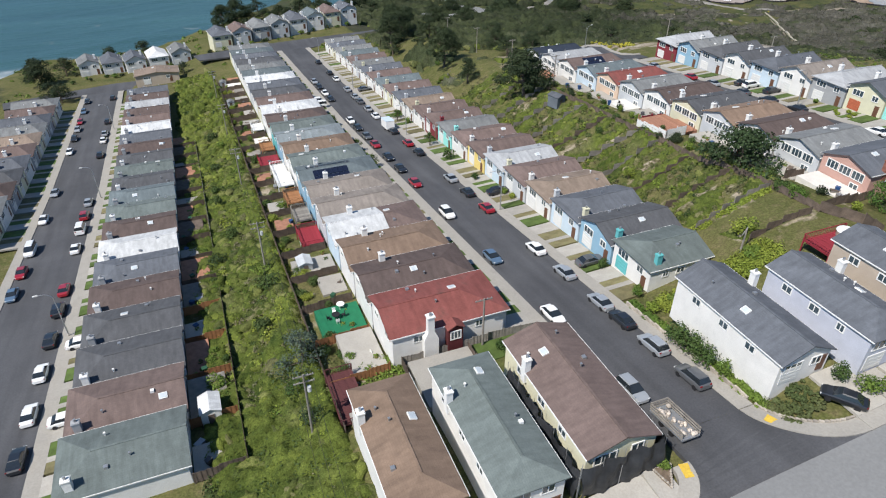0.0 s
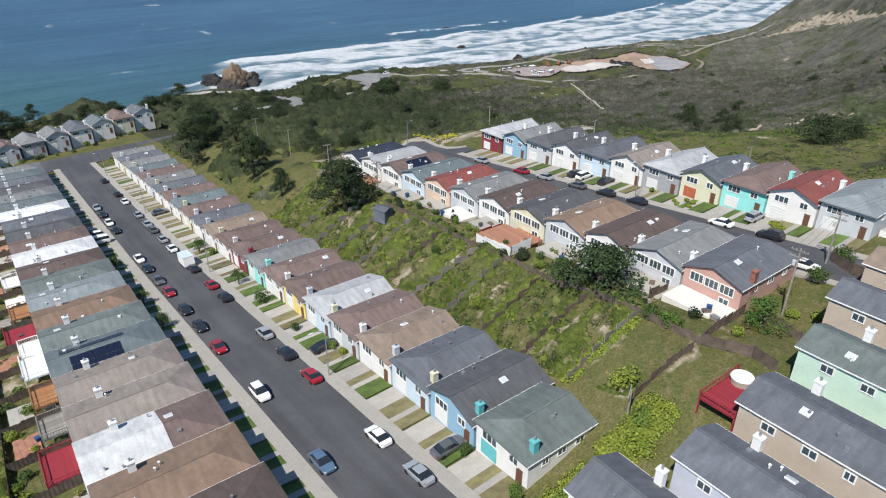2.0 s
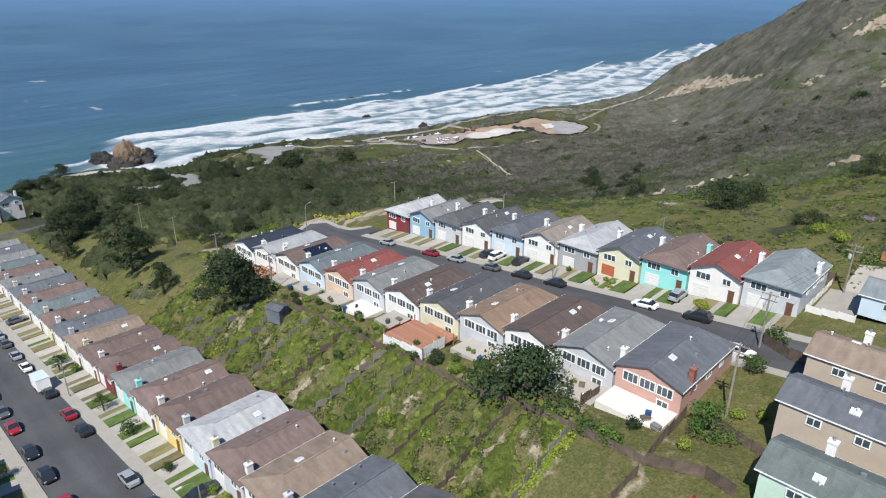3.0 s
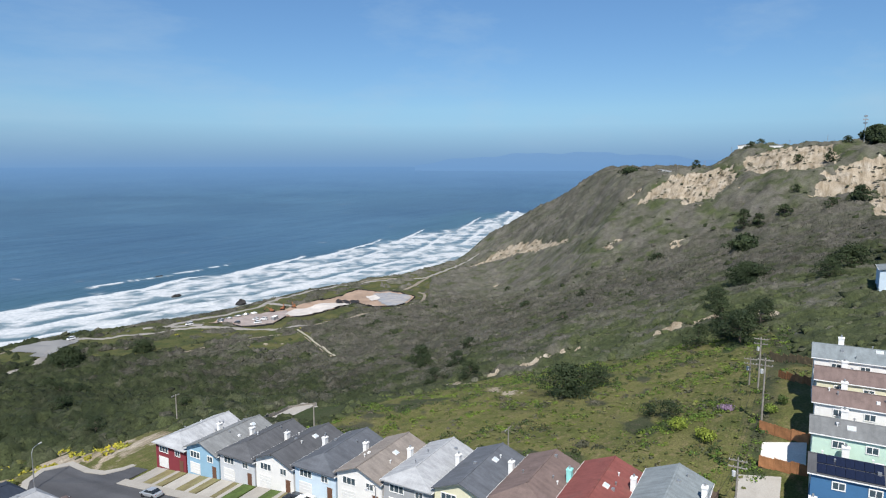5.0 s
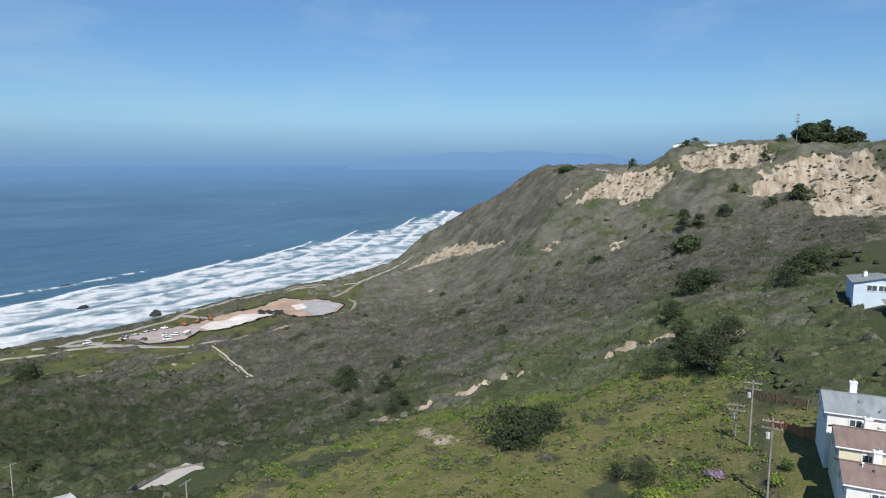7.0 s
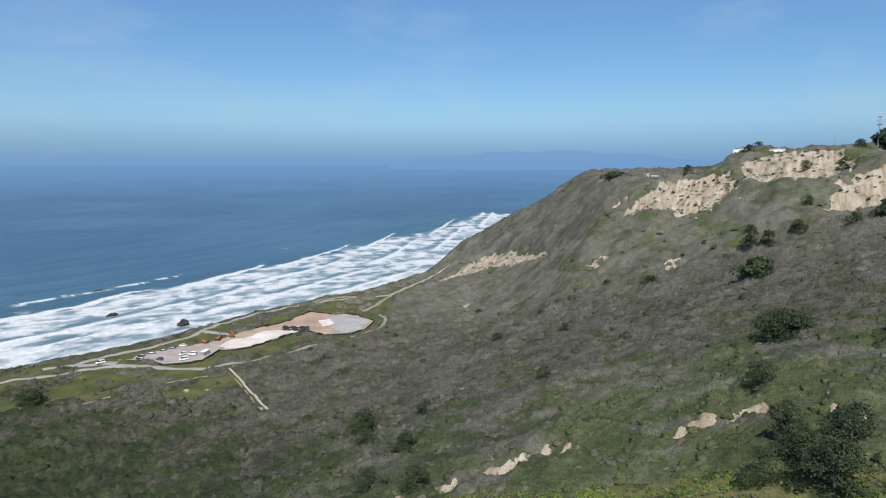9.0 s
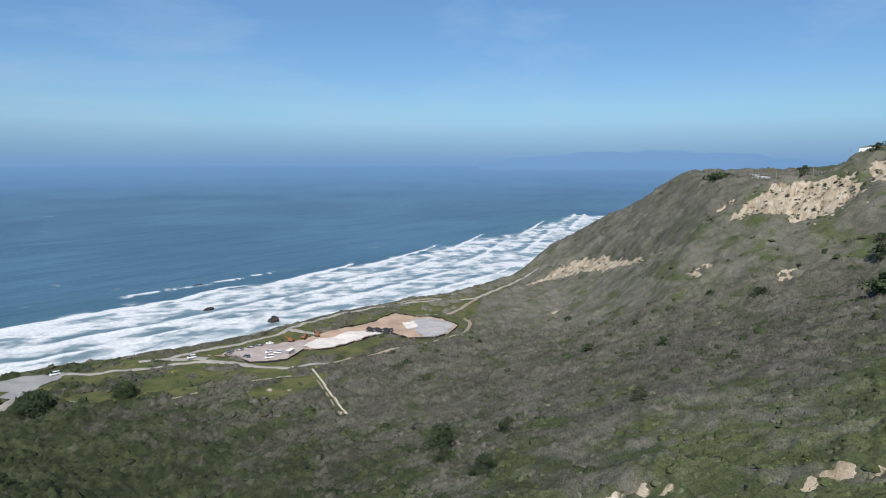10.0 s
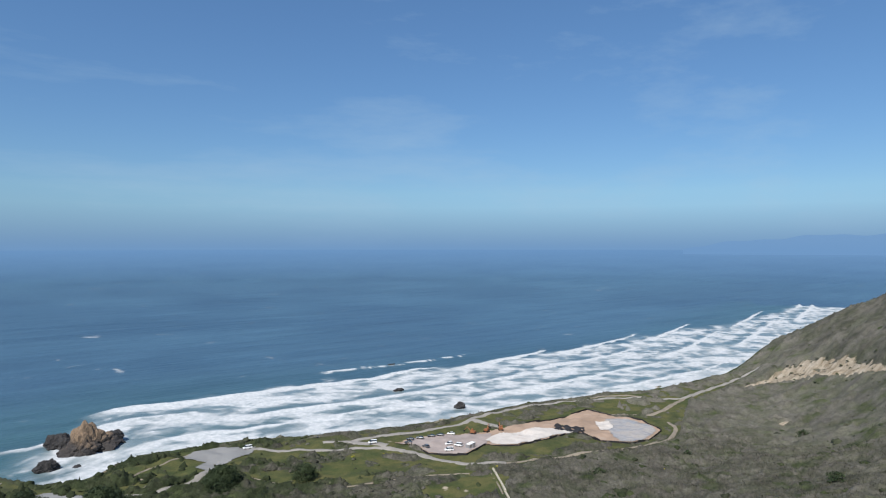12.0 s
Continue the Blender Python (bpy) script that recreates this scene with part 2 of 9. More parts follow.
def hill_top(x, y):
    return 47.5 + 21 * smooth(64, 18, y) + 1.5 * np.sin(x * 0.013 + y * 0.02) - 0.55 * np.maximum(0, y - 182) + 160 * smooth(500, 400, x)


def natural(x, y):
    """The open slope above the shore and the hill that ends in the headland."""
    f = np.interp(y, [-600, -150, -60, 0, 54, 75, 108, 131, 165, 202, 264, 340], [110, 52, 30, 11, -8, -14, -26, -34, -43, -49.5, -51, -52])
    foot = 420 + np.maximum(0, y - 120) * 1.2
    d = x - foot
    rise = 0.42 * np.where(d > 40, d, np.where(d < -40, 0, (d + 40) ** 2 / 160))
    top = hill_top(x, y)
    z = f + rise
    k = 9.0
    h = np.clip(0.5 + 0.5 * (top - z) / k, 0, 1)
    return z * h + top * (1 - h) - k * h * (1 - h)


def bluff_edge(x):
    return np.interp(x, [-3000, -400, -180, -132, -119, -100, -70, -40, -10, 30, 70, 112, 124, 135, 147, 159, 175, 190, 207, 234, 256, 281, 308, 338, 372, 408, 450, 490, 513, 541, 588, 652, 742, 900, 1200, 1700, 4000], [900, 320, 252, 261, 290, 284, 291, 304, 345, 405, 425, 408, 386, 380, 380, 389, 401, 400, 398, 391, 383, 372, 365, 357, 357, 357, 350, 344, 332, 326, 325, 326, 332, 330, 390, 520, 1300])


def shore_line(x):
    return np.interp(x, [-3000, -400, -160, 0, 90, 150, 210, 315, 457, 614, 802, 956, 1260, 1760, 4000], [1000, 470, 424, 468, 488, 494, 518, 494, 464, 442, 424, 442, 521, 659, 1500])


def town(x, y):
    za, zc = street_a(y), street_c(y)
    left = za + np.interp(x, [-400, -160, -93, -82, -76, -62, -58, -46, -40, -24, -16.4, -6.3, -1, 14, 60], [-14, -8, -6.2, -6.2, -5.8, -5.3, -4.9, -1.7, -1.2, 0.1, 0, 0, 0.35, 1.0, 2.0])
    right = zc + np.interp(x, [0, 33, 38, 47, 55.6, 57.5, 67.8, 74, 90, 200], [0.2, 0.2, -0.9, -0.9, 0.1, 0, 0, 0.35, 0.8, 2.0])
    t = np.clip((y + 15) / 30, 0, 1)
    w = smooth(0, 1, (x - (-2 + 16 * t)) / 1.0 / (26 - 4 * t))
    return left * (1 - w) + right * w


def ravine_lip(y):
    return np.interp(y, [-20, 5, 20, 44, 63, 82], [198, 208, 200, 201, 184, 176]) + 1.6 * np.sin(np.asarray(y, float) * 0.55)


def ravine_face(y):
    """How far the ravine's edge is broken open along its length."""
    y = np.asarray(y, float)
    open_ = smooth(38, 46, y) * smooth(70, 62, y) + smooth(-2, 5, y) * smooth(24, 17, y) + 0.8 * smooth(-18, -14, y) * smooth(-8, -11, y)
    return open_ * (0.55 + 0.45 * np.sin(y * 0.8) * np.sin(y * 0.31 + 1))


def land(x, y):
    x, y = np.asarray(x, float), np.asarray(y, float)
    z = town(x, y)
    zd = street_d(x)
    bed = smooth(-24, -21, x) * smooth(0, -3, x)
    z = z + (zd - z) * (smooth(-20, -40, y) * (1 - bed) + smooth(-35, -42, y) * bed) * smooth(400, 300, x)
    t = np.clip((y + 10) / 50, 0, 1)
    w = smooth(0, 1, (x - (85 + 10 * t)) / (33 + 62 * t))
    w = np.maximum(w, smooth(225, 330, y) * smooth(30, 120, x))
    z = z * (1 - w) + natural(x, y) * w
    e = x - ravine_lip(y)
    return z + 2.6 * ravine_face(y) * smooth(-2.2, 0.8, e) * smooth(30, 3, e)


def ground_z(x, y):
    """The height of the bare ground, cliffs and sea bed included."""
    x, y = np.asarray(x, float), np.asarray(y, float)
    z = land(x, y)
    a, b = bluff_edge(x), shore_line(x)
    t = np.clip((y - a) / np.maximum(b - a, 20), 0, 1.6)
    drop = np.where(t < 1, 1 - (1 - np.clip(t, 0, 1)) ** 2.2, 1)
    return z * (1 - drop) + (SEA - 1.0 - 12 * np.clip(t - 1, 0, 1)) * drop


def bumps(x, y, size, seed):
    """Cheap rolling noise from summed sines."""
    rng = np.random.RandomState(seed)
    out = np.zeros_like(np.asarray(x, float))
    for k in range(9):
        a, ph, f = rng.uniform(0, 6.28), rng.uniform(0, 6.28), (1 + 0.45 * k) / size
        out = out + np.sin((x * math.cos(a) + y * math.sin(a)) * f * 6.28 + ph + 1.3 * np.sin((x * math.sin(a) - y * math.cos(a)) * f * 3.1 + ph)) / (1 + 0.5 * k)
    return out / 3.0


def wild(x, y):
    """1 where the land is open, 0 among houses and streets."""
    x, y = np.asarray(x, float), np.asarray(y, float)
    built = smooth(100, 88, x) * smooth(-140, -118, x) * smooth(118, 105, np.where(x > 20, y, 0)) * smooth(285, 262, y)
    built = np.maximum(built, smooth(-16, -20, y) * smooth(150, 135, x))
    return 1 - built


def zone(x, y, pts):
    """Metres inside (+) or outside (-) an outline of corners."""
    x, y = np.asarray(x, float), np.asarray(y, float)
    inside, far = np.zeros(x.shape, bool), np.full(x.shape, 1e9)
    for (ax, ay), (bx, by) in zip(pts, pts[1:] + pts[:1]):
        inside ^= ((ay > y) != (by > y)) & (x < (bx - ax) * (y - ay) / (by - ay + 1e-9) + ax)
        t = np.clip(((x - ax) * (bx - ax) + (y - ay) * (by - ay)) / ((bx - ax) ** 2 + (by - ay) ** 2), 0, 1)
        far = np.minimum(far, np.hypot(x - ax - t * (bx - ax), y - ay - t * (by - ay)))
    return np.where(inside, far, -far)


SCARPS = (
    [(541, 30), (562, 26), (568, 4), (556, -22), (516, -42), (498, -24), (512, 0), (528, 14)],
    [(533, 106), (548, 92), (566, 80), (572, 62), (560, 36), (524, 26), (509, 44), (506, 60), (520, 68), (522, 92)],
    [(462, -22), (494, -32), (500, -58), (486, -84), (446, -96), (384, -84), (372, -70), (406, -56), (452, -52)],
    [(594, 284), (603, 262), (594, 236), (570, 190), (544, 160), (551, 154), (578, 182), (602, 208), (628, 238), (642, 262), (622, 278)],
    [(598, 74), (590, 92), (572, 108), (560, 118), (556, 112), (572, 92)],
)


def divide(y):
    """Where the front of the hill gives way to the grey headland behind it."""
    return np.interp(y, [-60, 40, 60, 97, 113, 123, 142, 165, 189, 257, 300], [720, 640, 602, 580, 563, 548, 550, 567, 583, 646, 700])


def relief(x, y):
    """Rolls of the open ground, gullies of the hill and the hollowed faces of its slides."""
    x, y = np.asarray(x, float), np.asarray(y, float)
    out = wild(x, y) * smooth(20, -10, y - bluff_edge(x)) * (1.1 * bumps(x, y, 60, 3) + 0.5 * bumps(x, y, 17, 4))
    out = out + smooth(-20, 25, land(x, y)) * smooth(380, 470, x) * (4.0 * bumps(x, y, 130, 5) + 2.0 * np.abs(bumps(x, y, 38, 6)))
    out = out - 5.0 * np.exp(-((x - divide(y)) / 16) ** 2) * smooth(300, 230, y) * smooth(50, 90, y)
    steep = np.clip(sum(smooth(-3, 4, zone(x, y, pts)) for pts in SCARPS), 0, 1)
    return out + steep * (1.8 * bumps(x * 0.22, y, 10, 24) - 1.5)


def gz(x, y):
    x, y = np.array([float(x)]), np.array([float(y)])
    return float((ground_z(x, y) + relief(x, y))[0])


# ---- building helpers ----
def mesh_of(name, verts, faces, smooth_shade=False):
    me = bpy.data.meshes.new(name)
    me.from_pydata([tuple(v) for v in verts], [], faces)
    me.update()
    if smooth_shade:
        me.polygons.foreach_set("use_smooth", [True] * len(me.polygons))
    return me


def fast_mesh(name, verts, quads):
    """A mesh from arrays of corners and of faces with the same number of corners each."""
    verts, quads = np.asarray(verts, np.float32), np.asarray(quads, np.int32)
    n, k = quads.shape
    me = bpy.data.meshes.new(name)
    me.vertices.add(len(verts))
    me.vertices.foreach_set("co", verts.ravel())
    me.loops.add(n * k)
    me.loops.foreach_set("vertex_index", quads.ravel())
    me.polygons.add(n)
    me.polygons.foreach_set("loop_start", np.arange(0, n * k, k, dtype=np.int32))
    me.polygons.foreach_set("loop_total", np.full(n, k, np.int32))
    me.update(calc_edges=True)
    me.validate()
    return me


def paint(ob, mat):
    """The material sits on the object, so that objects of one mesh may differ."""
    if not ob.data.materials:
        ob.data.materials.append(None)
    ob.material_slots[0].link = "OBJECT"
    ob.material_slots[0].material = mat
    return ob


def part(name, me, mat, parent, at=(0, 0, 0), rz=0.0, label=""):
    ob = paint(new(name, me), mat)
    ob.parent = parent
    ob.location = at
    ob.rotation_euler = (0, 0, rz)
    return tagged(ob, label=label)


SHARED = {}


def box_verts(x0, x1, y0, y1, z0, z1):
    return [(x0, y0, z0), (x1, y0, z0), (x1, y1, z0), (x0, y1, z0), (x0, y0, z1), (x1, y0, z1), (x1, y1, z1), (x0, y1, z1)]


BOX = [(0, 3, 2, 1), (4, 5, 6, 7), (0, 1, 5, 4), (1, 2, 6, 5), (2, 3, 7, 6), (3, 0, 4, 7)]


def boxes(name, *lots):
    """One mesh of several boxes, kept for use again."""
    key = (name, lots)
    if key not in SHARED:
        v, f = [], []
        for lot in lots:
            f += [tuple(i + len(v) for i in q) for q in BOX]
            v += box_verts(*lot)
        SHARED[key] = mesh_of(name, v, f)
    return SHARED[key]


def tube(name, r0, r1, h, n=10, z0=0.0):
    key = (name, r0, r1, h, n, z0)
    if key not in SHARED:
        v = [(r * math.cos(2 * math.pi * i / n), r * math.sin(2 * math.pi * i / n), z) for r, z in ((r0, z0), (r1, z0 + h)) for i in range(n)]
        f = [(i, (i + 1) % n, n + (i + 1) % n, n + i) for i in range(n)] + [tuple(range(n - 1, -1, -1)), tuple(range(n, 2 * n))]
        SHARED[key] = mesh_of(name, v, f)
    return SHARED[key]

# ---- ground ----
def steps(*runs):
    out = []
    for a, b, d in runs:
        out += list(np.arange(a, b, d))
    return np.array(sorted(set(np.round(out, 3))))


gx = steps((-3600, -400, 160), (-400, -150, 12), (-150, 150, 2), (150, 172, 3.0), (172, 214, 1.4), (214, 620, 3.2), (620, 1000, 7), (1000, 1800, 30), (1800, 4000, 150))
gy = steps((-3400, -300, 150), (-300, -110, 12), (-110, 130, 2), (130, 480, 3.5), (480, 700, 10), (700, 1800, 60))
GX, GY = np.meshgrid(gx, gy)
GZ = ground_z(GX, GY)
GZ += relief(GX, GY)
cliff = smooth(0, 12, GY - bluff_edge(GX)) * smooth(5, -15, GY - shore_line(GX))
GZ += cliff * (3.0 * bumps(GX, GY, 45, 8) + 1.6 * bumps(GX, GY, 14, 9))
# beds of the streets with their pavements and front yards
for x0, x1, y0, y1 in ((-22.6, 0.0, -44, 222), (-99.0, -77.0, -60, 215), (54.6, 74.8, -12, 108), (-120, 140, -57, -37)):
    GZ -= 0.4 * smooth(x0 - 1.5, x0 + 0.5, GX) * smooth(x1 + 1.5, x1 - 0.5, GX) * smooth(y0 - 1.5, y0 + 0.5, GY) * smooth(y1 + 1.5, y1 - 0.5, GY)
ny, nx = GX.shape
idx = np.arange(nx * ny).reshape(ny, nx)
quads = np.stack([idx[:-1, :-1], idx[:-1, 1:], idx[1:, 1:], idx[1:, :-1]], -1).reshape(-1, 4)
ground = new("ground", fast_mesh("ground", np.stack([GX, GY, GZ], -1).reshape(-1, 3), quads))
ground.data.polygons.foreach_set("use_smooth", [True] * len(ground.data.polygons))


def bare_cover(x, y):
    """Where the soil lies open: slides under the plateau, bluff faces, worn banks."""
    n1, n2 = bumps(x, y, 55, 21), bumps(x, y, 16, 22)
    n3 = bumps(x, y, 7, 23)
    gully = bumps(x * 0.22, y, 10, 24)
    rough = n1 * 0.5 + 0.3 * n2 + 0.12 * n3 + 0.4 * gully
    scarp = np.zeros(np.shape(x))
    for pts in SCARPS:
        scarp = scarp + smooth(-2.5, 2.5, zone(x, y, pts) + 10 * rough + 1.0)
    scarp = np.clip(scarp, 0, 1) * (0.5 + 0.5 * smooth(-1.0, -0.35, n3 + 0.9 * gully))
    # small slips along the front of the hill and down from its crest
    scarp = scarp + 0.75 * smooth(0.42, 0.7, 0.5 * n2 + 0.45 * n3 + 0.3 * gully) * smooth(445, 470, x) * smooth(6, -6, x - divide(y)) * smooth(175, 150, y)
    scarp = scarp + 0.6 * smooth(5, 2, np.abs(x - divide(y) - 4 * n2)) * smooth(-0.1, 0.3, n3 + 0.5 * n2) * smooth(185, 170, y) * smooth(60, 80, y)
    face = smooth(2, 14, y - bluff_edge(x)) * smooth(4, -6, y - shore_line(x)) * smooth(-0.5, 0.2, n1 + 0.5 * n2 + 0.3) * 0.8
    edge = smooth(-10, 0, y - bluff_edge(x)) * smooth(0.0, 0.4, n1) * 0.5
    slide = smooth(1.1, 0.6, np.hypot((x - 472) / 9, (y - 104) / 12)) + smooth(1.1, 0.6, np.hypot((x - 446) / 7, (y - 54) / 8)) + smooth(1.1, 0.6, np.hypot((x - 505) / 8, (y - 215) / 9))
    slide = slide * smooth(-0.25, 0.2, n2 + 0.8 * n3)
    # eroded bluffs along the near shoulder and the worn shelf above them
    e = x - ravine_lip(y)
    slide = slide + smooth(-4.0, -1.5, e + 1.2 * n3) * smooth(2.4, 0.4, e + 1.2 * n2) * smooth(0.15, 0.55, ravine_face(y) + 0.25 * n3)
    slide = slide + smooth(6, 2, np.abs(x - np.interp(y, [38, 47, 65, 82], [139, 149, 172, 178]))) * smooth(34, 42, y) * smooth(86, 76, y) * smooth(-0.4, 0.1, rough) * 0.7
    worn = smooth(14, 17, x) * smooth(37, 34, x) * smooth(-16, -10, y) * smooth(112, 100, y) * smooth(0.05, 0.4, n2 + 0.5 * n3) * 0.55
    worn = worn + smooth(-47, -45, x) * smooth(-38, -40, x) * smooth(-0.2, 0.3, n2 + 0.6 * n3) * smooth(-20, -10, y) * smooth(190, 170, y) * 0.6
    worn = worn + smooth(36, 24, np.hypot(x - 62, y - 100)) * smooth(94, 104, y) * smooth(-0.6, 0.1, n2 + 0.6 * n3) * 0.75
    small = smooth(0.7, 0.85, n1 * 0.5 + 0.62 * n2 + 0.15 * n3) * smooth(140, 200, x) * 0.8
    return np.clip(scarp + face + edge + slide + worn + small, 0, 1)


def meadow_line(x):
    """The edge between the brush and the bluff meadow."""
    return np.interp(x, [60, 80, 150, 197, 207, 217, 241, 278, 310, 350, 404, 446, 520, 650], [372, 356, 344, 350, 334, 310, 288, 276, 265, 258, 240, 246, 286, 298])


def grass_cover(x, y):
    n = bumps(x, y, 48, 31) + 0.4 * bumps(x, y, 13, 32)
    field = smooth(86, 98, x) * smooth(190, 165, x) * smooth(-22, -8, y) * smooth(78, 60, y) * smooth(-0.5, 0.1, n + 0.25)
    flat = smooth(-3, 3, y - meadow_line(x)) * smooth(2, -12, y - bluff_edge(x)) * smooth(80, 120, x) * smooth(-0.75, -0.1, n) * 0.58 * smooth(700, 560, x)
    flat = flat + 0.58 * smooth(1.2, 0.7, np.hypot((x - 282) / 30, (y - 256) / 15) + 0.25 * n)
    bank = smooth(12, 18, x) * smooth(45, 36, x) * smooth(-20, -8, y) * smooth(120, 90, y) * smooth(-0.5, 0.2, n + 0.15)
    mid = smooth(-62, -56, x) * smooth(-42, -46, x) * smooth(-45, -25, y) * smooth(230, 200, y)
    point = smooth(-180, -120, x) * smooth(20, -20, x) * smooth(235, 250, y) * 0.8
    yards = (1 - wild(x, y)) * 0.75
    north = smooth(16, 22, x) * smooth(50, 42, x) * smooth(95, 105, y) * smooth(205, 190, y) * smooth(-0.35, 0.2, n)
    return np.clip(field + flat + bank + mid + point + yards + north, 0, 1)


def attribute(ob, name, values):
    a = ob.data.attributes.new(name, "FLOAT", "POINT")
    a.data.foreach_set("value", np.asarray(values, np.float32).ravel())


attribute(ground, "bare", bare_cover(GX, GY))
attribute(ground, "grass", grass_cover(GX, GY))
attribute(ground, "meadow", np.maximum(smooth(-8, 2, GY - meadow_line(GX)), smooth(225, 240, GY)) * smooth(60, 100, GX))
attribute(ground, "beach", smooth(-9, -2, GY - shore_line(GX)) * smooth(-60, -80, GZ))


def ground_mat():
    m, nodes, links, bsdf = nodes_of("open_ground")
    geo = nodes.new("ShaderNodeNewGeometry")
    tex = {}
    for key, scale, detail in (("a", 0.018, 6), ("b", 0.11, 6), ("c", 0.7, 5), ("d", 3.2, 3)):
        tex[key] = add(nodes, "ShaderNodeTexNoise", Scale=scale, Detail=detail, Roughness=0.62)
        links.new(geo.outputs["Position"], tex[key].inputs["Vector"])
    cover = {}
    for key in ("bare", "grass", "beach", "meadow"):
        at = nodes.new("ShaderNodeAttribute")
        at.attribute_name = key
        cover[key] = at.outputs["Fac"]
    scrub = mixed(nodes, links, ramp(nodes, links, tex["b"].outputs[0], 0.35, 0.65), (0.045, 0.05, 0.028), (0.075, 0.072, 0.05))
    scrub = mixed(nodes, links, ramp(nodes, links, tex["a"].outputs[0], 0.42, 0.6), scrub, (0.046, 0.062, 0.026))
    scrub = mixed(nodes, links, ramp(nodes, links, tex["c"].outputs[0], 0.55, 0.8), scrub, (0.10, 0.085, 0.058))
    grass = mixed(nodes, links, ramp(nodes, links, tex["b"].outputs[0], 0.35, 0.65), (0.082, 0.095, 0.03), (0.136, 0.129, 0.052))
    grass = mixed(nodes, links, ramp(nodes, links, tex["c"].outputs[0], 0.5, 0.75), grass, (0.18, 0.148, 0.08))
    olive = mixed(nodes, links, ramp(nodes, links, tex["b"].outputs[0], 0.35, 0.65), (0.055, 0.074, 0.023), (0.104, 0.10, 0.042))
    grass = mixed(nodes, links, cover["meadow"], grass, olive)
    soil = mixed(nodes, links, ramp(nodes, links, tex["b"].outputs[0], 0.3, 0.7), (0.31, 0.25, 0.172), (0.43, 0.385, 0.315))
    runs = nodes.new("ShaderNodeMapping")
    runs.inputs["Scale"].default_value = (0.05, 0.30, 0.06)
    links.new(geo.outputs["Position"], runs.inputs["Vector"])
    rill = add(nodes, "ShaderNodeTexNoise", Scale=1.0, Detail=7.0, Roughness=0.68)
    links.new(runs.outputs[0], rill.inputs["Vector"])
    soil = mixed(nodes, links, ramp(nodes, links, rill.outputs[0], 0.36, 0.56), (0.20, 0.16, 0.108), soil)
    sand = mixed(nodes, links, ramp(nodes, links, tex["c"].outputs[0], 0.3, 0.7), (0.11, 0.095, 0.075), (0.19, 0.165, 0.13))

    def keyed(socket, key, lo=0.35, hi=0.65):
        n = nodes.new("ShaderNodeMath")
        n.operation = "ADD"
        s = nodes.new("ShaderNodeMath")
        s.operation = "MULTIPLY_ADD"
        links.new(tex[key].outputs[0], s.inputs[0])
        s.inputs[1].default_value, s.inputs[2].default_value = 0.9, -0.45
        links.new(socket, n.inputs[0])
        links.new(s.outputs[0], n.inputs[1])
        return ramp(nodes, links, n.outputs[0], lo, hi)

    col = mixed(nodes, links, keyed(cover["grass"], "b"), scrub, grass)
    rag = nodes.new("ShaderNodeMath")
    rag.operation = "MULTIPLY_ADD"
    links.new(rill.outputs[0], rag.inputs[0])
    rag.inputs[1].default_value = 1.5
    links.new(cover["bare"], rag.inputs[2])
    col = mixed(nodes, links, keyed(ramp(nodes, links, rag.outputs[0], 0.75, 1.75), "c"), col, soil)
    col = mixed(nodes, links, cover["beach"], col, sand)
    tone = mixed(nodes, links, ramp(nodes, links, tex["d"].outputs[0], 0.3, 0.7), (0.6,) * 3, (1.25,) * 3)
    col = mixed(nodes, links, 1.0, col, tone, "MULTIPLY")
    links.new(col, bsdf.inputs["Base Color"])
    bsdf.inputs["Roughness"].default_value = 0.95
    bsdf.inputs["Specular IOR Level"].default_value = 0.1
    b1 = add(nodes, "ShaderNodeBump", Strength=0.6, Distance=0.5)
    links.new(tex["c"].outputs[0], b1.inputs["Height"])
    b2 = add(nodes, "ShaderNodeBump", Strength=0.5, Distance=0.15)
    links.new(tex["d"].outputs[0], b2.inputs["Height"])
    links.new(b1.outputs[0], b2.inputs["Normal"])
    links.new(b2.outputs[0], bsdf.inputs["Normal"])
    return m


paint(ground, ground_mat())
tagged(ground, label="open coastal ground with scrub, grass and bare sandy slopes", category="ground", kind="structure")

